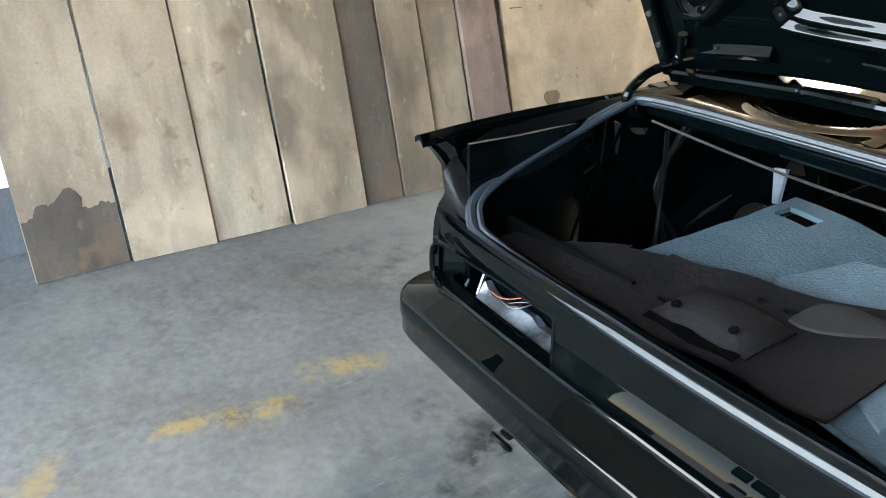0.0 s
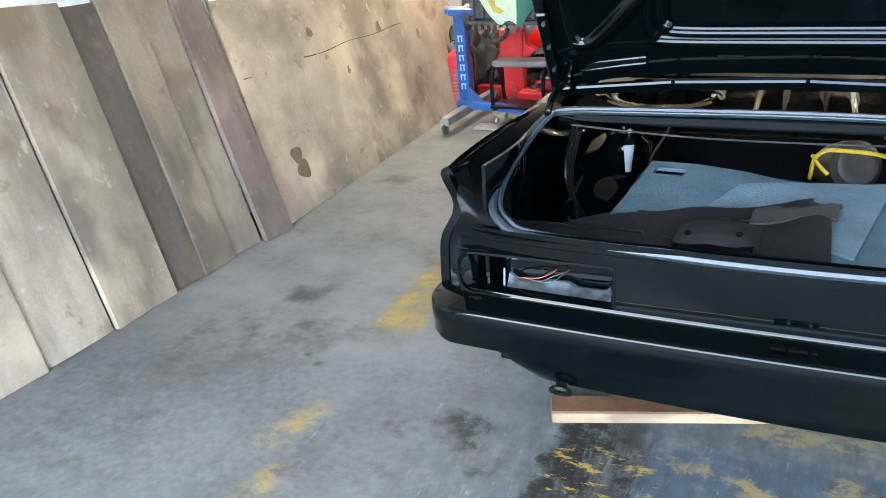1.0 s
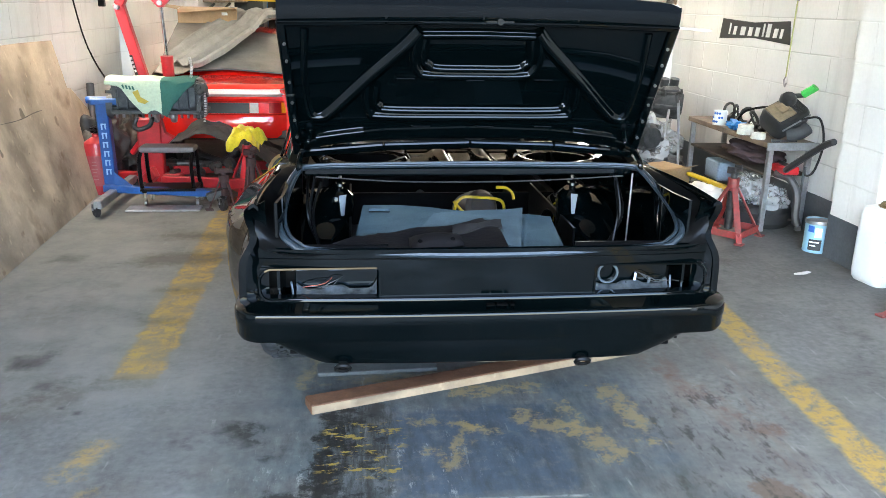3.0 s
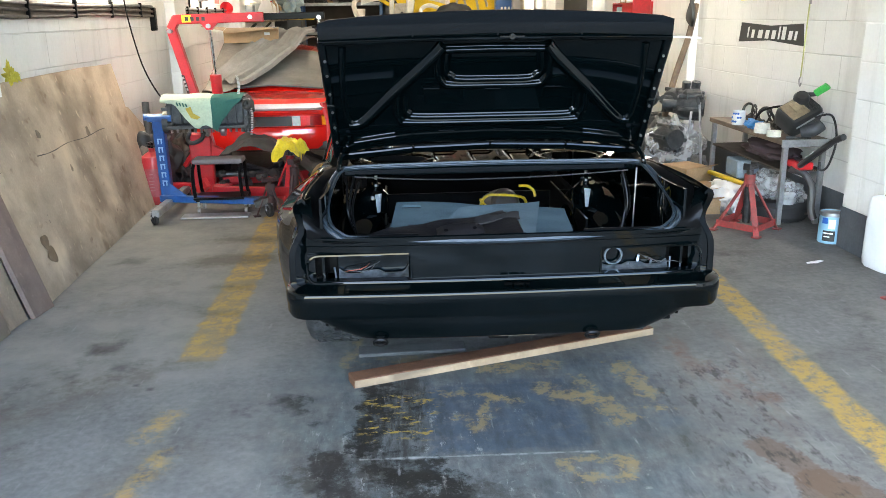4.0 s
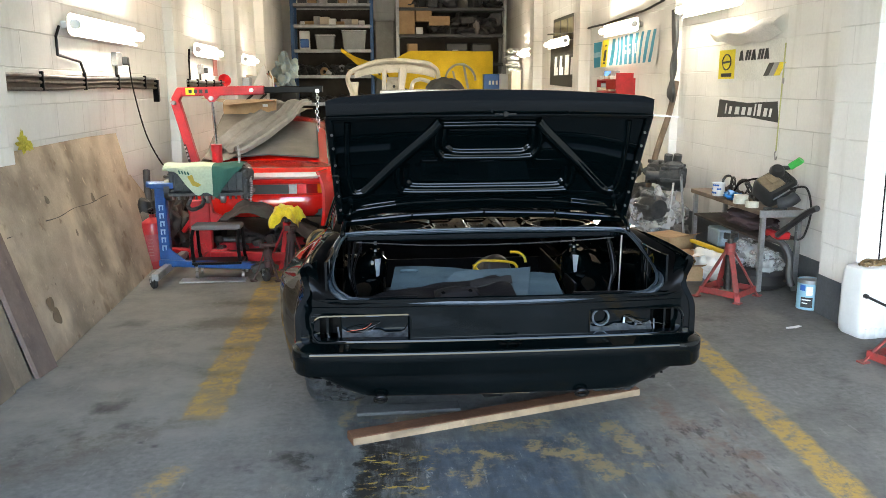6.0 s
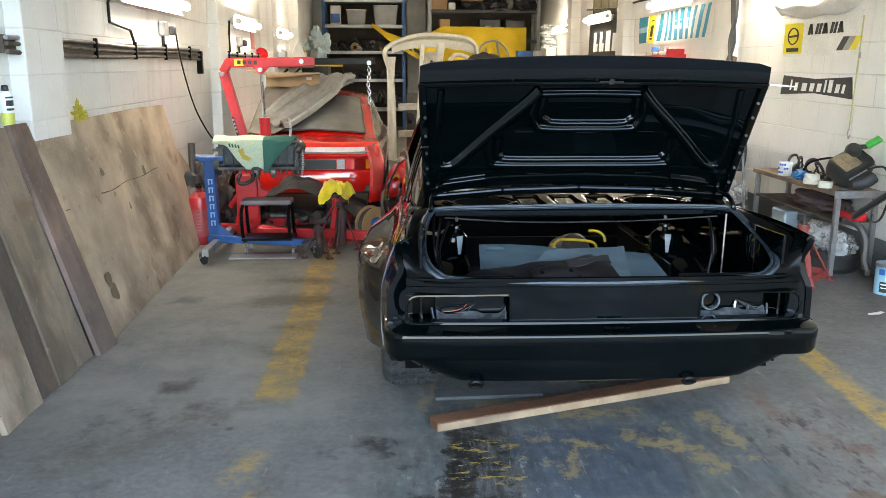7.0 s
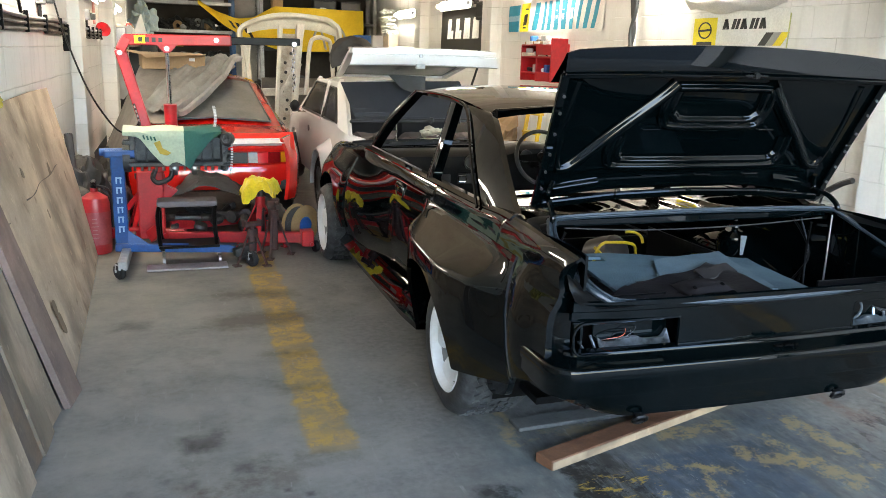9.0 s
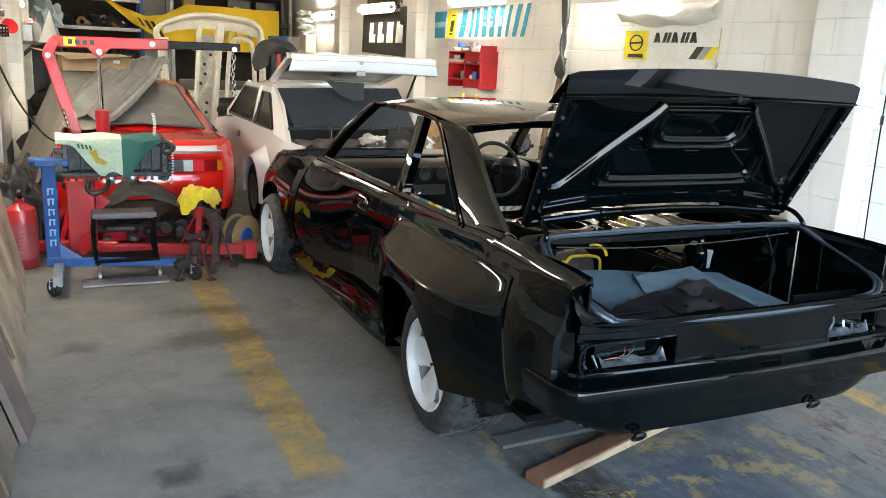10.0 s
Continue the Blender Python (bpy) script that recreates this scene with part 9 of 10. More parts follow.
for k in range(5):
    bm = BM()
    hose(bm, [(2.90, 5.98 + 0.02 * k, 2.55), (2.91, 5.95 + 0.02 * k, 2.2), (2.89 + 0.01 * k, 6.0, 1.9), (2.90, 5.93 + 0.04 * k, 1.62), (2.92, 6.0, 1.52)], 0.024, 7)
    part("cable", bm, PLASTIC_BLACK, ob)
for k in range(2):
    ob = thing("long_bar", "thin grey steel bar leaning behind the bench", "bar", "bars by the bench")
    bm = BM()
    rod(bm, (2.45 + 0.14 * k, 4.75 - 0.2 * k, 0.0), (2.62 - 0.08 * k, 5.0 - 0.38 * k, 0.82), 0.012, seg=8)
    part("bar", bm, STEEL if k == 0 else GALV, ob)
    if k == 1:
        bm = BM()
        hose(bm, [(2.53, 4.62, 0.80), (2.52, 4.62, 0.88), (2.55, 4.58, 0.89)], 0.016, 8)
        part("grip", bm, PLASTIC_BLACK, ob)


# ---- banners and lamps on the east wall ----
def flat(ob, name, pts, mat, x, label=""):
    bm = BM()
    prism(bm, [(x, p[0], p[1]) for p in pts], (0.003, 0, 0))
    return part(name, bm, mat, ob, label, smooth=False)


def quad(y0, y1, z0, z1, slant=0.0):
    return [(y0, z0), (y1, z0), (y1 + slant, z1), (y0 + slant, z1)]


XW = X1 - 0.006
ob = thing("white_banner", "white banner with a yellow badge, dark bars and a striped corner", "banner")
flat(ob, "sheet", [(5.02, 1.735), (3.63, 1.745), (3.63, 2.10), (5.05, 2.085)], WHITE_SHEET, XW)
flat(ob, "badge", quad(4.99, 4.62, 1.765, 2.05), INK_YELLOW, XW - 0.004)
bm = BM()
hose(bm, [(XW - 0.006, 4.80 + 0.10 * math.cos(a), 1.93 + 0.075 * math.sin(a)) for a in [2 * math.pi * k / 20 for k in range(20)]], 0.008, 4, 1, True, False)
bar(bm, (XW - 0.006, 4.90, 1.925), (XW - 0.006, 4.70, 1.935), 0.006, 0.02)
part("badge_ring", bm, INK_BLACK, ob)
flat(ob, "badge_bar", quad(4.92, 4.68, 1.785, 1.82), INK_BLACK, XW - 0.007)
for k in range(5):
    y = 4.53 - 0.13 * k
    flat(ob, "dark_bar", quad(y, y - 0.045, 1.935, 2.03, -0.03), INK_BLACK, XW - 0.004)
    flat(ob, "dark_bar", quad(y - 0.06, y - 0.10, 1.935, 2.03, -0.03 if k % 2 else 0.03), INK_BLACK, XW - 0.004)
for k, mat in enumerate((INK_BLACK, INK_GREY, INK_YELLOW)):
    flat(ob, "corner_stripe", quad(4.00 - 0.10 * k, 3.90 - 0.10 * k, 1.785, 1.90, -0.10), mat, XW - 0.004)
ob = thing("rolled_polythene", "white polythene roll sagging from the wall above the banner", "sheeting")
bm = BM()
def sag(u, v):
    y = lerp(5.05, 3.65, u)
    return (X1 - 0.03 - 0.14 * math.sin(math.pi * v) * (0.6 + 0.4 * math.sin(3 * u)), y, lerp(2.14, 2.32, v) - 0.05 * math.sin(math.pi * u) + 0.015 * math.sin(14 * u + 4 * v))
cloth(bm, sag, 24, 10, 0.004)
part("sheet", bm, surf("milky_polythene", (0.80, 0.78, 0.74), (0.7, 0.68, 0.64), scale=7, rough=0.35), ob)
ob = thing("black_sign", "black curved-edge sign with pale slanted bars", "sign")
flat(ob, "panel", [(4.97, 1.375), (4.3, 1.405), (3.66, 1.375), (3.70, 1.56), (4.3, 1.535), (4.93, 1.56)], INK_BLACK, XW)
for k, (y, w, h) in enumerate(((4.78, 0.035, 0.10), (4.69, 0.07, 0.075), (4.55, 0.11, 0.075), (4.40, 0.09, 0.075), (4.27, 0.09, 0.075), (4.14, 0.035, 0.11), (4.07, 0.08, 0.11), (3.95, 0.08, 0.075), (3.84, 0.05, 0.075))):
    flat(ob, "pale_bar", quad(y, y - w * 0.8, 1.42, 1.42 + h, -0.02), INK_WHITE, XW - 0.004)
ob = thing("hook_cord", "thin yellow-green elastic cord with a steel hook", "cord")
bm = BM()
rod(bm, (X1 - 0.02, 3.60, 2.06), (X1 - 0.02, 3.63, 1.13), 0.006, seg=6)
part("cord", bm, surf("elastic", (0.55, 0.55, 0.25), rough=0.6), ob)
bm = BM()
hose(bm, [(X1 - 0.02, 3.63, 1.13), (X1 - 0.02, 3.65, 1.10), (X1 - 0.02, 3.63, 1.05), (X1 - 0.02, 3.61, 1.08)], 0.006, 6)
part("hook", bm, STEEL, ob)
bm = BM()
box(bm, (X1 - 0.02, 3.60, 1.74), (0.015, 0.02, 0.05), 0.003)
part("toggle", bm, STEEL, ob)

ob = thing("blue_white_banner", "white banner with a cyan block, yellow badge and big cyan bars", "banner")
bm = BM()
def wavy(u, v):
    return (X1 - 0.03 - 0.018 * math.sin(9 * u + 2 * v), lerp(9.85, 6.85, u), lerp(1.96, 2.40, v) + lerp(0.0, 0.04, u) * (1 if v > 0.5 else 0))
rows = [[wavy(i / 30, j / 8) for i in range(31)] for j in range(9)]
grid(bm, rows, (0.004, 0, 0))
part("sheet", bm, WHITE_SHEET, ob)


def ink_on_banner(u0, u1, v0, v1, mat, name, slant=0.0):
    bm = BM()
    rows = []
    for j in range(6):
        v = lerp(v0, v1, j / 5)
        row = []
        for i in range(7):
            u = lerp(u0, u1, i / 6) + slant * (v - v0)
            p = wavy(u, v)
            row.append((p[0] - 0.006, p[1], p[2]))
        rows.append(row)
    grid(bm, rows, (0.003, 0, 0))
    part(name, bm, mat, ob)


ink_on_banner(0.02, 0.15, 0.05, 0.92, INK_BLUE, "cyan_block")
ink_on_banner(0.02, 0.15, 0.40, 0.58, surf("pale_cyan", (0.35, 0.55, 0.65), rough=0.5), "pale_band")
ink_on_banner(0.17, 0.26, 0.05, 0.95, INK_YELLOW, "yellow_badge")
ink_on_banner(0.20, 0.235, 0.15, 0.8, INK_BLACK, "badge_figure", 0.02)
for k, (u, w) in enumerate(((0.30, 0.05), (0.40, 0.025), (0.455, 0.035), (0.53, 0.045), (0.61, 0.05), (0.70, 0.035), (0.775, 0.025), (0.84, 0.035), (0.91, 0.03))):
    ink_on_banner(u, u + w, 0.08, 0.92, INK_BLUE, "cyan_bar", 0.035)
for k, u in enumerate((0.325, 0.63, 0.555, 0.72)):
    ink_on_banner(u, u + 0.02, 0.38, 0.62, INK_WHITE, "pale_gap", 0.02)
ob = thing("black_banner", "black banner with four white block shapes", "banner")
flat(ob, "sheet", [(13.35, 1.72), (11.0, 1.66), (10.95, 2.42), (13.3, 2.46)], INK_BLACK, X1 - 0.006)
for k in range(4):
    y = 12.95 - 0.46 * k
    flat(ob, "white_block", quad(y, y - 0.20, 1.90, 2.26, -0.06), INK_WHITE, X1 - 0.010)
    flat(ob, "white_block", quad(y - 0.22, y - 0.33, 1.90, 2.05 if k in (0, 1) else 2.26, -0.02), INK_WHITE, X1 - 0.010)
ob = thing("framed_poster", "dark framed poster hung above the black banner", "poster")
flat(ob, "frame", quad(13.1, 11.3, 2.48, 2.98), INK_BLACK, X1 - 0.006)
for k in range(3):
    flat(ob, "picture", quad(13.0 - 0.57 * k, 12.5 - 0.57 * k, 2.55, 2.92), surf("murky_print", (0.12, 0.10, 0.06), (0.25, 0.22, 0.14), scale=6, rough=0.5), X1 - 0.010)
# Small black framed sign, built as a shallow box with a front plate.
ob = thing("black_sign_box", "small black framed sign fixed to the wall", "speaker")
bm = BM()
box(bm, (X1 - 0.09, 10.72, 2.34), (0.16, 0.55, 0.30), 0.02)
part("case", bm, PLASTIC_BLACK, ob)
bm = BM()
box(bm, (X1 - 0.175, 10.72, 2.34), (0.01, 0.40, 0.20), 0.01)
part("grille", bm, PLASTIC_GREY, ob)
conduit("lamp_cable", [(X1 - 0.05, 13.4, 2.72), (X1 - 0.05, 11.3, 2.62), (X1 - 0.05, 9.9, 2.63), (X1 - 0.05, 9.2, 2.62), (X1 - 0.05, 7.3, 2.66), (X1 - 0.05, 6.2, 2.75)], 0.016, "black cable strung between the wall lamps")
chest = thing("tool_chest", "red steel tool rack with shelves of tools on the wall", "tool rack")
bm = BM()
box(bm, (X1 - 0.0155, 8.25, 1.55), (0.03, 1.00, 0.50), 0.004)
part("back", bm, RED_PAINT, chest)
for y in (7.76, 8.22, 8.74):
    bm = BM()
    box(bm, (2.88, y, 1.54 if y > 7.8 else 1.58), (0.24, 0.03, 0.50 if y > 7.8 else 0.58), 0.004)
    part("side", bm, RED_PAINT, chest)
for z in (1.40, 1.62, 1.78):
    bm = BM()
    box(bm, (2.88, 8.25, z), (0.24, 0.98, 0.02), 0.003)
    part("shelf", bm, RED_PAINT, chest)
for z, h in ((1.715, 0.13), (1.36, 0.12)):
    bm = BM()
    box(bm, (2.755, 7.99, z), (0.012, 0.46, h), 0.003)
    part("front_panel", bm, RED_PAINT, chest)
rng = random.Random(21)
for k in range(14):
    y, z = 7.83 + 0.065 * k, (1.44, 1.66, 1.83)[k % 3]
    ob = thing("tool_box_item", "small tool or can standing on the red rack", "tool", "rack clutter", pose(2.86, y, z - 0.03, 0, 0, rng.uniform(-30, 30)))
    bm = BM()
    if k % 2:
        box(bm, (0, 0, 0.05), (0.1, 0.1, 0.12), 0.01)
    else:
        rod(bm, (0, -0.06, 0.03), (0, 0.06, 0.04), 0.03, seg=10)
    part("item", bm, (PLASTIC_BLACK, GALV, PLASTIC_WHITE, BLUE_PLASTIC)[k % 4], ob)


# ---- shelving at the far end ----
SY = 18.3


def racking(x0, x1, levels, mat, label, top):
    ob = thing("shelving_rack", label, "shelving", "racks")
    for x in (x0, x1):
        for y in (SY, SY + 0.8):
            bm = BM()
            box(bm, (x, y, top / 2), (0.09, 0.07, top), 0.008)
            part("upright", bm, mat, ob)
    for z in levels:
        bm = BM()
        box(bm, ((x0 + x1) / 2, SY + 0.4, z), (x1 - x0, 0.8, 0.035), 0.004)
        part("shelf", bm, GALV if mat is SHELF_BLUE else surf("olive_shelf", (0.13, 0.15, 0.12), rough=0.6), ob)
        bm = BM()
        box(bm, ((x0 + x1) / 2, SY - 0.02, z), (x1 - x0, 0.03, 0.08), 0.004)
        part("beam", bm, GALV if mat is SHELF_BLUE else PLASTIC_GREY, ob)
    return ob


# Dark sheets added behind the racks give the gloom between their shelves.
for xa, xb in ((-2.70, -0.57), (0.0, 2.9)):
    ob = thing("rack_shade", "dark sheet added behind the rack for the shade between its shelves", "board", "rack backs")
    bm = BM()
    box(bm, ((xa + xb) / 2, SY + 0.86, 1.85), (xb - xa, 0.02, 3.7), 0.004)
    part("board", bm, surf("rack_shade_brown", (0.055, 0.045, 0.036), (0.03, 0.025, 0.02), scale=2, rough=0.9), ob)
racking(-2.65, -0.62, (0.5, 1.25, 1.95, 2.60, 3.22, 3.75), SHELF_BLUE, "blue steel shelving rack with pale shelves full of tubs", 4.1)
racking(0.05, 2.85, (0.6, 1.6, 2.25, 2.98, 3.65), GALV, "grey steel shelving rack loaded with dark car parts", 4.1)


def on_rack(kind_name, label, cat, c, s, mat, turn=0.0, lid=None):
    ob = thing(kind_name, label, cat, "rack contents", pose(c[0], c[1], c[2], 0, 0, turn))
    bm = BM()
    if kind_name == "plastic_tub":
        rows = []
        for z, k in ((0, 0.86), (s[2] * 0.92, 1.0), (s[2] * 0.92, 1.04), (s[2], 1.04)):
            rows.append([(p[0] * k, p[1] * k, z) for p in round_rect(s[0], s[1], 0.04, 2) + round_rect(s[0], s[1], 0.04, 2)[:1]])
        grid(bm, rows)
        bm.faces.new([bm.verts.new((p[0] * 0.86, p[1] * 0.86, 0.002)) for p in round_rect(s[0], s[1], 0.04, 2)])
    else:
        box(bm, (0, 0, s[2] / 2), s, 0.012)
    part("body", bm, mat, ob)
    if lid is not None:
        bm = BM()
        box(bm, (0, 0, s[2] + 0.012), (s[0] * 1.03, s[1] * 1.03, 0.024), 0.008)
        part("lid", bm, lid, ob)
    return ob


F = SY + 0.22
on_rack("plastic_tub", "clear plastic storage tub on the blue rack", "tub", (-1.83, F, 2.63), (0.50, 0.4, 0.36), CLEAR_TUB, 0, PLASTIC_WHITE)
on_rack("plastic_tub", "large clear plastic tub on the blue rack", "tub", (-1.08, F, 2.63), (0.62, 0.45, 0.47), CLEAR_TUB, 0, PLASTIC_WHITE)
ob = on_rack("oil_bottle", "white oil bottle with a blue label", "bottle", (-2.36, F, 2.63), (0.26, 0.2, 0.48), PLASTIC_WHITE)
bm = BM()
box(bm, (0, -0.105, 0.17), (0.22, 0.01, 0.22), 0.01)
part("label", bm, BLUE_PLASTIC, ob)
rng = random.Random(31)
for k in range(9):
    on_rack("small_box", "small carton or tin on the blue rack", "box", (-2.4 + 0.19 * k, F, 3.25), (rng.uniform(0.12, 0.3), 0.2, rng.uniform(0.08, 0.28)), (PLASTIC_WHITE, CARD, GALV, CREAM)[k % 4], rng.uniform(-12, 12))
for k in range(7):
    on_rack("small_box", "dark carton on the top of the blue rack", "box", (-2.4 + 0.26 * k, F, 3.78), (0.22, 0.2, rng.uniform(0.1, 0.3)), (PLASTIC_GREY, CARD, GALV)[k % 3], rng.uniform(-12, 12))
on_rack("tall_carton", "tall upright cardboard carton on the grey rack", "box", (0.30, F - 0.1, 3.02), (0.40, 0.25, 1.0), CARD, -6)
on_rack("cardboard_box", "brown cardboard box on the grey rack", "box", (0.72, F, 3.35), (0.42, 0.3, 0.36), CARD, 8)
on_rack("cardboard_box", "flat brown cardboard box on the grey rack", "box", (1.15, F, 3.25), (0.55, 0.3, 0.24), CARD, -4)
on_rack("cardboard_box", "brown carton standing on the rack edge", "box", (0.42, F - 0.25, 2.28), (0.26, 0.22, 0.50), CARD, 5)
on_rack("white_jar", "white jar on the grey rack", "jar", (0.62, F - 0.1, 3.02), (0.18, 0.15, 0.18), PLASTIC_WHITE)
ob = on_rack("black_bin", "black plastic bin with a white label", "bin", (1.60, F, 2.27), (0.55, 0.4, 0.52), PLASTIC_BLACK, 0, PLASTIC_BLACK)
bm = BM()
box(bm, (-0.05, -0.205, 0.25), (0.16, 0.01, 0.22), 0.02)
part("label", bm, INK_WHITE, ob)
on_rack("black_bin", "plain black plastic bin on the grey rack", "bin", (2.25, F, 2.27), (0.5, 0.4, 0.5), PLASTIC_BLACK, 0, PLASTIC_BLACK)


def parts_on(x0, x1, z, n, seed, mats, size=0.2):
    r = random.Random(seed)
    for k in range(n):
        x = lerp(x0, x1, (k + 0.5) / n) + r.uniform(-0.05, 0.05)
        h = r.uniform(0.6, 1.3) * size
        ob = thing("car_part", "dark dusty car part stacked on the shelf", "car part", "shelf parts", pose(x, F + r.uniform(-0.1, 0.2), z + h * 0.6, r.uniform(-8, 8), r.uniform(-8, 8), r.uniform(0, 180)))
        bm = BM()
        form = k % 4
        if form == 0:
            lump(bm, (0, 0, 0), (size, size * 0.8, h * 0.6), seed * 10 + k, 0.6, 3, 1.6)
        elif form == 1:
            spin(bm, [(0.05, -0.05), (size * 0.75, -0.05), (size * 0.8, 0), (size * 0.75, 0.05), (0.05, 0.05)], pose(0, 0, 0, 80, 0, 0), 18)
        elif form == 2:
            box(bm, (0, 0, 0), (size * 1.6, size, h), 0.03)
            rod(bm, (-size, 0, h * 0.3), (size, 0, h * 0.5), 0.04, seg=10)
        else:
            hose(bm, [(-size, 0, -h * 0.4), (-size * 0.4, 0.1, h * 0.5), (size * 0.3, 0, h * 0.4), (size, -0.1, -h * 0.3)], 0.05, 8)
        part("piece", bm, mats[k % len(mats)], ob)


DARKS = (DARK_METAL, BLACK_SHEET, CAST, PLASTIC_BLACK, PLASTIC_GREY)
parts_on(-2.5, -0.75, 1.97, 16, 3, DARKS + (CARD, STEEL), 0.15)
parts_on(-2.5, -0.75, 2.10, 9, 13, DARKS + (GALV,), 0.12)
parts_on(-2.5, -0.75, 1.27, 9, 4, DARKS, 0.19)
parts_on(1.1, 2.75, 3.0, 10, 5, DARKS + (TARP,), 0.27)
parts_on(1.3, 2.75, 3.28, 6, 15, DARKS, 0.24)
parts_on(0.2, 2.75, 3.68, 9, 6, DARKS + (TARP,), 0.28)
parts_on(0.15, 1.3, 2.27, 9, 7, DARKS + (CARD, STEEL), 0.16)
parts_on(0.15, 2.7, 1.62, 12, 8, DARKS, 0.2)
parts_on(-2.5, 2.7, 0.62, 14, 9, DARKS, 0.24)
ob = thing("sheet_stack", "pale dusty sheet standing between the racks", "sheet")
bm = BM()
box(bm, (-0.28, SY + 0.6, 1.7), (0.5, 0.03, 3.4), 0.004)
part("panel", bm, surf("pale_grey_panel", (0.35, 0.35, 0.34), (0.25, 0.25, 0.24), rough=0.6), ob)

# yellow flag hung across the racks
ob = thing("yellow_flag", "yellow flag with black marks hung across the shelving", "flag")
bm = BM()
def flag(u, v):
    x = lerp(-1.42, 2.50, u)
    top_z = table(u, ((0, 2.67), (0.10, 2.44), (0.22, 2.28), (0.32, 2.32), (0.45, 2.60), (1.0, 2.58)))
    low_z = table(u, ((0, 2.58), (0.15, 2.10), (0.30, 1.78), (0.5, 1.55), (1.0, 1.60)))
    wave = 0.06 * math.sin(16 * u + 2.5 * v) + 0.03 * math.sin(37 * u - 3 * v)
    return (x, SY - 0.22 + wave, lerp(top_z, low_z, v))
rows = [[flag(i / 48, j / 14) for i in range(49)] for j in range(15)]
grid(bm, rows, (0, 0.006, 0))
part("sheet", bm, YELLOW_FLAG, ob)
for u0, u1, v0, v1 in ((0.17, 0.19, 0.35, 0.75), (0.21, 0.23, 0.30, 0.75), (0.245, 0.265, 0.3, 0.72), (0.28, 0.30, 0.55, 0.9), (0.80, 0.815, 0.30, 0.95), (0.73, 0.745, 0.5, 0.95)):
    bm = BM()
    rows = []
    for j in range(4):
        row = []
        for i in range(3):
            p = flag(lerp(u0, u1, i / 2) + 0.03 * (j / 3), lerp(v0, v1, j / 3))
            row.append((p[0], p[1] - 0.006, p[2]))
        rows.append(row)
    grid(bm, rows, (0, 0.003, 0))
    part("mark", bm, INK_BLACK if u0 < 0.5 else INK_GREY, ob)
bm = BM()
hose(bm, [(Vector(flag(0.785 + 0.10 * math.cos(a), 0.75 - 0.42 * math.sin(a))) + Vector((0, -0.015, 0))) for a in [radians(8 * k) for k in range(23)]], 0.03, 6, 1, False, False)
part("ring_mark", bm, INK_GREY, ob)
ob = on_rack("blue_crate", "blue plastic crate with white marks", "crate", (2.52, SY - 0.3, 1.58), (0.55, 0.35, 0.42), BLUE_PLASTIC)
bm = BM()
for k in range(4):
    box(bm, (-0.12 + 0.09 * k, -0.18, 0.2), (0.05, 0.01, 0.10), 0.002)
part("marks", bm, INK_WHITE, ob)
on_rack("white_box", "white metal box beside the blue crate", "box", (3.0 - 0.18, SY - 0.5, 1.58), (0.34, 0.35, 0.42), PLASTIC_WHITE)
ob = thing("crate_stand", "dark cupboard carrying the crates at the far end", "cupboard")
bm = BM()
box(bm, (2.62, SY - 0.35, 0.785), (0.78, 0.5, 1.57), 0.01)
part("carcass", bm, PLASTIC_GREY, ob)
for k in range(2):
    bm = BM()
    box(bm, (2.43 + 0.38 * k, SY - 0.612, 0.79), (0.36, 0.02, 1.45), 0.004)
    part("door", bm, PLASTIC_GREY, ob)
ob = thing("white_fairing", "glossy white fairing pieces on the rack end", "car part")
bm = BM()
for k in range(4):
    lump(bm, (2.83, 16.6 + 0.1 * k, 2.05 + 0.16 * k), (0.16, 0.3, 0.07), 90 + k, 0.4, 3)
part("fairing", bm, PLASTIC_WHITE, ob)
bm = BM()
box(bm, (2.84, 16.6, 1.2), (0.25, 0.5, 1.7), 0.02)
part("cabinet", bm, CREAM, ob, "cream cabinet under the fairings")

# ---- stripped body shell standing behind the white car ----
shell = thing("body_shell", "dusty cream stripped car body shell standing on end", "body shell")
SX, SYY = 0.05, 11.2
bm = BM()
pts = [(SX - 0.92, SYY, 0.0), (SX - 0.93, SYY, 1.0), (SX - 0.97, SYY, 1.5), (SX - 1.06, SYY, 1.88), (SX - 0.75, SYY, 2.06), (SX - 0.38, SYY, 2.14), (SX + 0.1, SYY, 2.12), (SX + 0.42, SYY, 2.04), (SX + 0.53, SYY, 1.7), (SX + 0.56, SYY, 0.0)]
line = curve_points(pts, 5)
rows = []
for i, p in enumerate(line):
    d = (line[min(i + 1, len(line) - 1)] - line[max(i - 1, 0)]).normalized()
    side = Vector((-d.z, 0, d.x))
    rows.append([p + side * 0.035 + Vector((0, -0.10, 0)), p + side * 0.045 + Vector((0, 0.0, 0)), p + side * 0.035 + Vector((0, 0.12, 0)), p - side * 0.03 + Vector((0, 0.12, 0)), p - side * 0.04 + Vector((0, -0.06, 0)), p - side * 0.01 + Vector((0, -0.105, 0)), p + side * 0.035 + Vector((0, -0.10, 0))])
grid(bm, rows)
part("roof_frame", bm, surf("cream_shell", (0.72, 0.68, 0.58), (0.55, 0.50, 0.42), rough=0.5), shell)
SHELL_CREAM = surf("cream_post", (0.74, 0.70, 0.61), (0.56, 0.51, 0.43), scale=5, rough=0.5)
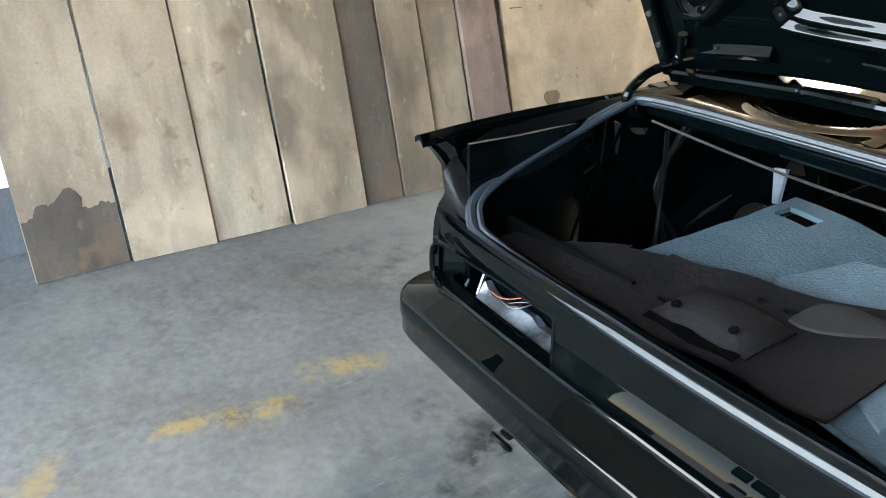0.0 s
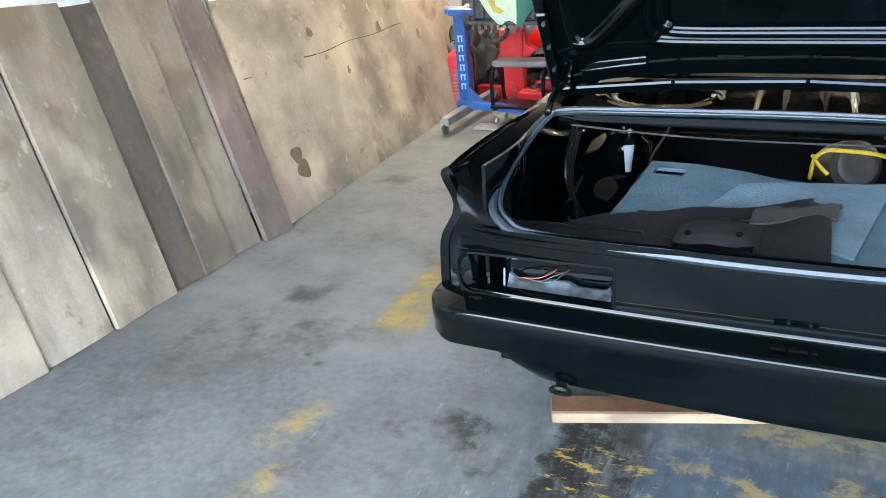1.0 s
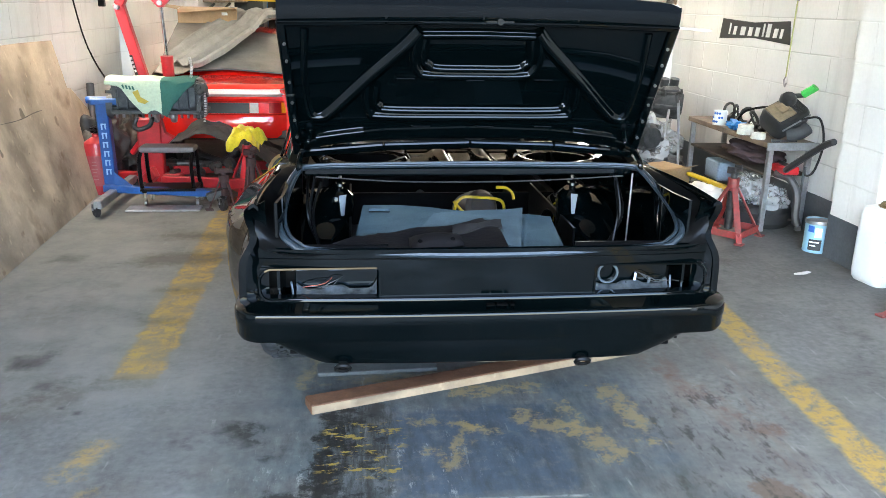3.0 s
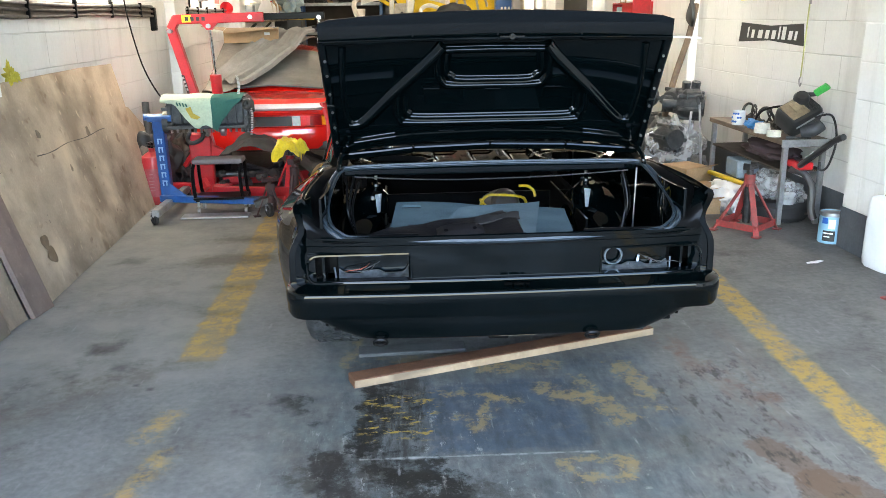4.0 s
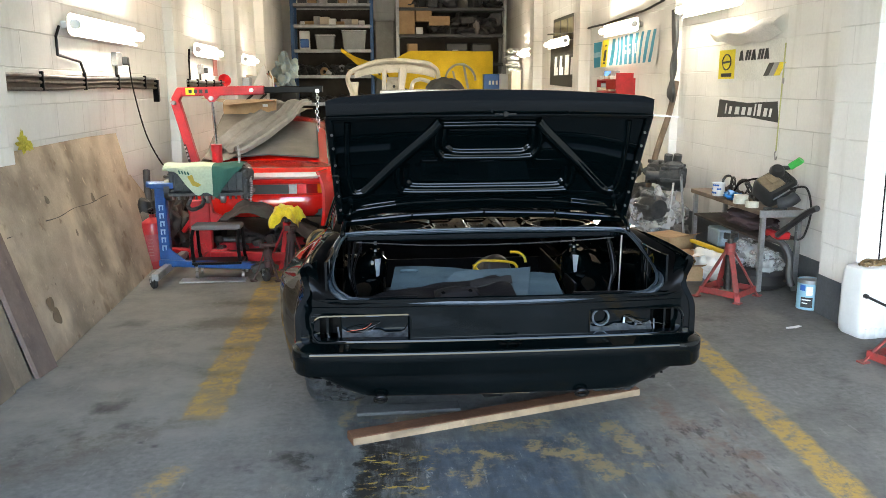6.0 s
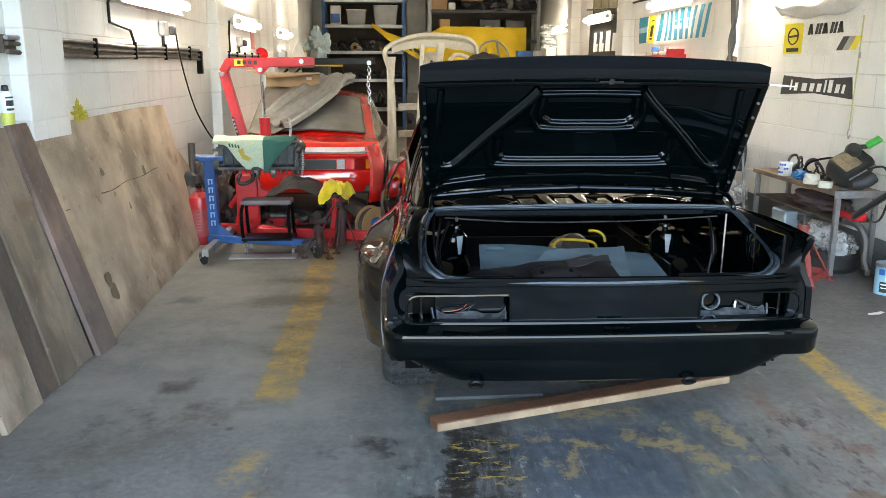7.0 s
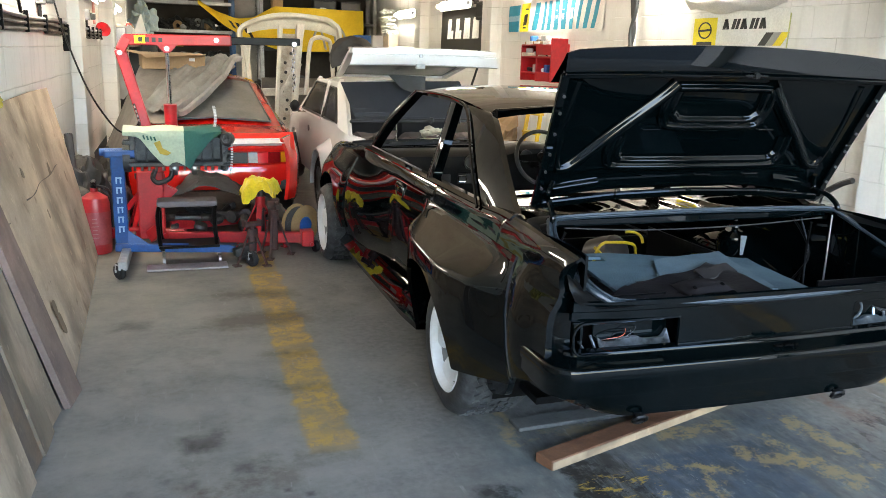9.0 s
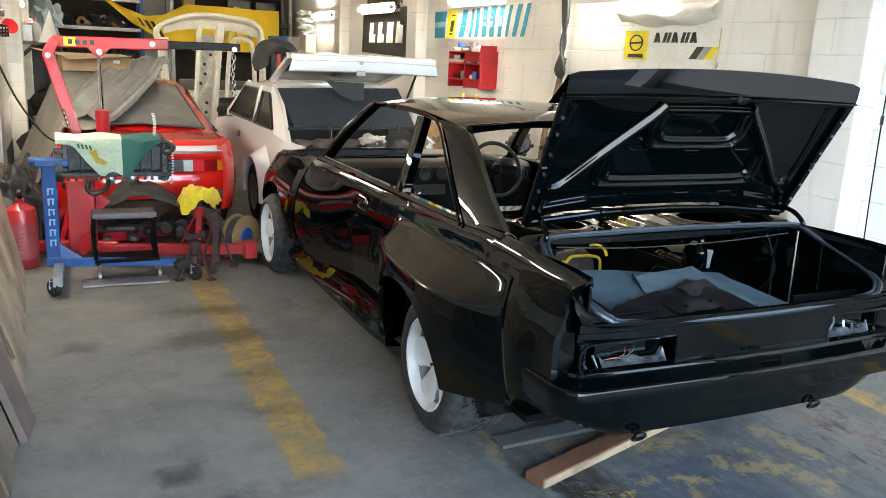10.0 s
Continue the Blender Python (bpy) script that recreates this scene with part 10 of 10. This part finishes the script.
for x0_, x1_, top_z, w in ((-0.54, -0.42, 1.99, 0.06), (-0.27, -0.10, 2.02, 0.11), (-0.98, -0.97, 1.78, 0.12)):
    bm = BM()
    rows = []
    for k in range(9):
        t = k / 8
        x = SX + lerp(x0_, x1_, t)
        ww = w * (0.5 + 0.25 * (2 * t - 1) ** 4)
        z = lerp(0.0, top_z, t)
        rows.append([(x - ww, SYY + 0.06, z), (x - ww * 0.7, SYY - 0.02, z), (x + ww * 0.7, SYY - 0.02, z), (x + ww, SYY + 0.06, z)])
    grid(bm, rows, (0, 0.03, 0))
    part("post", bm, SHELL_CREAM, shell)
bm = BM()
prism(bm, [(SX - 0.52, SYY + 0.11, 0.3), (SX - 0.26, SYY + 0.11, 0.3), (SX - 0.14, SYY + 0.11, 1.86), (SX - 0.38, SYY + 0.11, 1.86)], (0, 0.02, 0))
inner = part("inner_panel", bm, PRIMER, shell, "mottled dirty cream inner panel", smooth=False)
rng = random.Random(12)
for k in range(9):
    bm = BM()
    pz = 0.5 + 0.15 * k
    px = SX - 0.50 + 0.12 * pz / 1.86 + rng.uniform(0.02, 0.18)
    spin(bm, [(0.0, 0.0), (0.022, 0.0), (0.026, 0.004), (0.0, 0.004)], pose(px, SYY + 0.108, pz, 90, 0, 0), 12)
    part("hole", bm, INK_BLACK, inner)
bm = BM()
hose(bm, [(SX - 0.02, SYY + 0.05, 0.9), (SX + 0.04, SYY + 0.05, 1.62), (SX + 0.12, SYY + 0.05, 1.80), (SX + 0.30, SYY + 0.05, 1.80), (SX + 0.40, SYY + 0.05, 1.66), (SX + 0.44, SYY + 0.05, 0.9)], 0.035, 8, 6)
part("window_frame", bm, SHELL_CREAM, shell)
bm = BM()
rows = []
for k in range(9):
    u = k / 8
    x = SX - 0.95 + 1.42 * u
    z = 2.02 + 0.10 * math.sin(math.pi * u) ** 0.7
    rows.append([(x, SYY + 0.02, z - 0.16), (x, SYY, z - 0.05), (x, SYY + 0.05, z), (x, SYY + 0.7, z - 0.05)])
grid(bm, rows, (0, 0.01, -0.02))
part("roof_skin", bm, SHELL_CREAM, shell)
bm = BM()
bar(bm, (SX - 0.5, SYY + 0.06, 0.85), (SX - 0.1, SYY + 0.06, 1.4), 0.06, 0.05, 0.006, up=(0, 1, 0))
part("brace", bm, PRIMER, shell)
for z in (0.45, 0.92):
    bm = BM()
    bar(bm, (SX - 0.85, SYY + 0.14, z), (SX + 0.72, SYY + 0.14, z + 0.05), 0.05, 0.12, 0.01)
    part("cross_rail", bm, PRIMER, shell)
bm = BM()
box(bm, (SX, SYY + 0.4, 0.6), (1.4, 0.03, 1.1), 0.01)
part("floor_panel", bm, surf("dark_shell_floor", (0.10, 0.085, 0.07), (0.2, 0.17, 0.14), scale=4, rough=0.7), shell)
ob = thing("black_jacket", "black jacket draped over a red steel frame", "jacket")
bm = BM()
rows = []
for k in range(25):
    a = radians(-25 + 230 * k / 24)
    c = Vector((SX + 0.57 + 0.25 * math.cos(a), 10.34, 1.50 + 0.24 * math.sin(a)))
    ring = []
    for j in range(13):
        b = 2 * math.pi * j / 12
        w = 0.12 + 0.04 * noise.noise(Vector((k * 0.5, math.cos(b) * 1.5, math.sin(b) * 1.5)))
        ring.append(c + Vector((math.cos(a) * math.cos(b) * w, math.sin(b) * w * 0.9, math.sin(a) * math.cos(b) * w)))
    rows.append(ring)
grid(bm, rows)
part("cover", bm, BLACK_SHEET, ob)
bm = BM()
bar(bm, (SX + 0.55, 10.2, 0.0), (SX + 0.57, 10.2, 1.62), 0.05, 0.05, 0.006)
bar(bm, (SX + 0.35, 10.2, 1.2), (SX + 0.75, 10.2, 1.2), 0.05, 0.04, 0.006, up=(0, 1, 0))
part("frame", bm, RED_PAINT, ob)

# ---- clutter along the west wall beyond the cars ----
sh = thing("wall_shelf", "long wall shelf crowded with tins and bottles", "shelf")
bm = BM()
box(bm, (-2.82, 13.3, 1.60), (0.38, 4.6, 0.04), 0.004)
part("board", bm, PLY_GREY, sh)
for y in (11.4, 13.2, 15.2):
    bm = BM()
    bar(bm, (X0 + 0.02, y, 1.3), (-2.7, y, 1.57), 0.04, 0.04, 0.004)
    part("bracket", bm, DARK_METAL, sh)
rng = random.Random(44)
mats = (PLASTIC_WHITE, GALV, RED_PAINT, YELLOW, BLUE_PLASTIC, PLASTIC_BLACK, CARD, CREAM)
for k in range(26):
    y = 11.2 + 0.165 * k
    h = rng.uniform(0.12, 0.42)
    ob = thing("tin", "tin or bottle standing on the wall shelf", "tin", "shelf tins", pose(-2.80 + rng.uniform(-0.08, 0.1), y, 1.62))
    bm = BM()
    r = rng.uniform(0.05, 0.10)
    if k % 3:
        spin(bm, [(0.0, 0), (r, 0), (r, h * 0.8), (r * 0.4, h * 0.92), (r * 0.4, h), (0.0, h)], seg=16)
    else:
        box(bm, (0, 0, h / 2), (r * 2, r * 2.2, h), 0.01)
    part("body", bm, mats[(k * 5 + 1) % 8], ob)
ob = thing("white_helmet_panel", "curved white bodywork panel leaning on the shelf", "car part")
bm = BM()
rows = [[(-2.62 + 0.25 * math.sin(math.pi * u) * (1 - 0.4 * v), lerp(10.6, 11.9, u), 1.62 + 0.45 * v * math.sin(math.pi * u)) for u in [k / 14 for k in range(15)]] for v in [k / 6 for k in range(7)]]
grid(bm, rows, (0.01, 0, 0))
part("panel", bm, PLASTIC_WHITE, ob)
ob = thing("red_card", "red and white card pinned on the wall", "poster")
bm = BM()
box(bm, (X0 + 0.012, 9.75, 2.05), (0.008, 0.30, 0.36))
part("card", bm, surf("pale_red_card", (0.65, 0.25, 0.22), rough=0.6), ob)
ob = thing("yellow_rail_tool", "long yellow tool hung under the shelf", "tool")
bm = BM()
bar(bm, (-2.75, 12.5, 1.66), (-1.85, 12.9, 1.64), 0.06, 0.07, 0.01)
part("body", bm, YELLOW, ob)
for k in range(10):
    ob = thing("covered_part", "dark covered car part standing along the wall", "car part", "wall piles", pose(-2.55 + 0.12 * (k % 3), 10.0 + 0.8 * k, 0.3, 0, 0, 30 * k))
    bm = BM()
    lump(bm, (0, 0, 0), (0.3, 0.4, 0.32 + 0.06 * (k % 4)), 100 + k, 0.5, 3, 2)
    part("cover", bm, DARKS[k % 5], ob)
for k in range(8):
    ob = thing("storage_box", "worn box or wrapped part standing along the wall", "car part", "wall piles", pose(2.6 - 0.1 * (k % 3), 9.2 + 0.95 * k, 0.0, 0, 0, 15 * k))
    bm = BM()
    if k % 2:
        box(bm, (0, 0, 0.3), (0.45, 0.5, 0.6), 0.01)
    else:
        lump(bm, (0, 0, 0.36), (0.3, 0.35, 0.36), 120 + k, 0.5, 3, 2)
    part("carton", bm, (CARD, DARK_METAL, PLASTIC_GREY, BLACK_SHEET)[k % 4], ob)
ob = thing("grab_ladder", "yellow step ladder standing by the wall", "ladder")
for s in (-1, 1):
    bm = BM()
    bar(bm, (2.2, 7.2 + 0.22 * s, 0.0), (2.35, 7.2 + 0.18 * s, 1.25), 0.03, 0.05, 0.004)
    part("rail", bm, YELLOW, ob)
for k in range(5):
    bm = BM()
    box(bm, (2.22 + 0.03 * k, 7.2, 0.2 + 0.24 * k), (0.10, 0.38, 0.03), 0.004)
    part("step", bm, YELLOW, ob)

# ---- things hung and stacked at the far west corner ----
for k, (y, z, w, h) in enumerate(((11.15, 1.98, 0.09, 0.62), (11.3, 1.9, 0.06, 0.5), (14.9, 2.25, 0.07, 0.5))):
    ob = thing("hanging_strap", "dark strap bundle hanging from a hook on the wall", "strap", "hung straps")
    bm = BM()
    for j in range(4):
        hose(bm, [(X0 + 0.06 + 0.01 * j, y + 0.02 * j, z + h / 2), (X0 + 0.10, y + 0.03 * j - 0.02, z), (X0 + 0.07, y + w * (j - 1.5) / 2, z - h / 2)], 0.018, 6)
    part("strap", bm, PLASTIC_BLACK, ob)
    bm = BM()
    hose(bm, [(X0 + 0.005, y + 0.03, z + h / 2 + 0.05), (X0 + 0.08, y + 0.03, z + h / 2 + 0.04), (X0 + 0.10, y + 0.03, z + h / 2 - 0.02), (X0 + 0.06, y + 0.03, z + h / 2 - 0.03)], 0.01, 6)
    part("hook", bm, STEEL, ob)
ob = thing("blue_bag", "pale blue plastic bag bulging on the shelf end", "bag")
bm = BM()
lump(bm, (-2.55, 15.6, 2.05), (0.22, 0.3, 0.32), 201, 0.5, 4, 2.5)
part("bag", bm, surf("pale_blue_bag", (0.35, 0.48, 0.58), (0.5, 0.55, 0.5), scale=7, rough=0.4), ob)
ob = thing("grey_cupboard", "grey cupboard standing under the bag at the far corner", "cupboard")
bm = BM()
box(bm, (-2.62, 15.6, 0.86), (0.6, 0.8, 1.72), 0.01)
part("carcass", bm, PLASTIC_GREY, ob)
for k in range(2):
    bm = BM()
    box(bm, (-2.47 - 0.3 * k, 15.19, 0.88), (0.28, 0.02, 1.6), 0.004)
    part("door", bm, PLASTIC_GREY, ob)
for k, (y, x, z, s, mat, what) in enumerate(((12.4, -2.75, 1.62, 0.16, BLUE_PLASTIC, "blue plastic jug on the wall shelf"), (12.9, -2.72, 1.62, 0.2, PLASTIC_WHITE, "white plastic jug on the wall shelf"), (13.6, -2.74, 1.62, 0.2, PLASTIC_WHITE, "large white jug on the wall shelf"))):
    ob = thing("plastic_jug", what, "jug", "shelf jugs", pose(x, y, z, 0, 0, 20 * k))
    bm = BM()
    rows = []
    for zz, q in ((0, 0.9), (0.02, 1.0), (0.75, 1.0), (0.9, 0.75), (1.0, 0.3), (1.08, 0.28)):
        ring = round_rect(s * q, s * 0.7 * q, 0.25 * s * q, 3)
        rows.append([(p[0], p[1], zz * s * 1.5) for p in ring + ring[:1]])
    grid(bm, rows)
    part("body", bm, mat, ob)
    bm = BM()
    rod(bm, (0, 0, s * 1.6), (0, 0, s * 1.72), s * 0.16, seg=12)
    part("cap", bm, RED_PAINT if k else PLASTIC_WHITE, ob)
# tools and papers heaped on the red rack
rng = random.Random(77)
for k in range(10):
    ob = thing("rack_paper", "pale manual or paper stack lying on the red rack", "papers", "rack papers", pose(2.86 + rng.uniform(-0.03, 0.03), 7.86 + 0.09 * k, (1.635, 1.795, 1.795)[k % 3] - 0.003, 0, 0, rng.uniform(-25, 25)))
    bm = BM()
    box(bm, (0, 0, 0.02), (0.18, 0.14, 0.03 + 0.02 * (k % 2)), 0.003)
    part("stack", bm, (CREAM, WHITE_SHEET, CARD)[k % 3], ob)
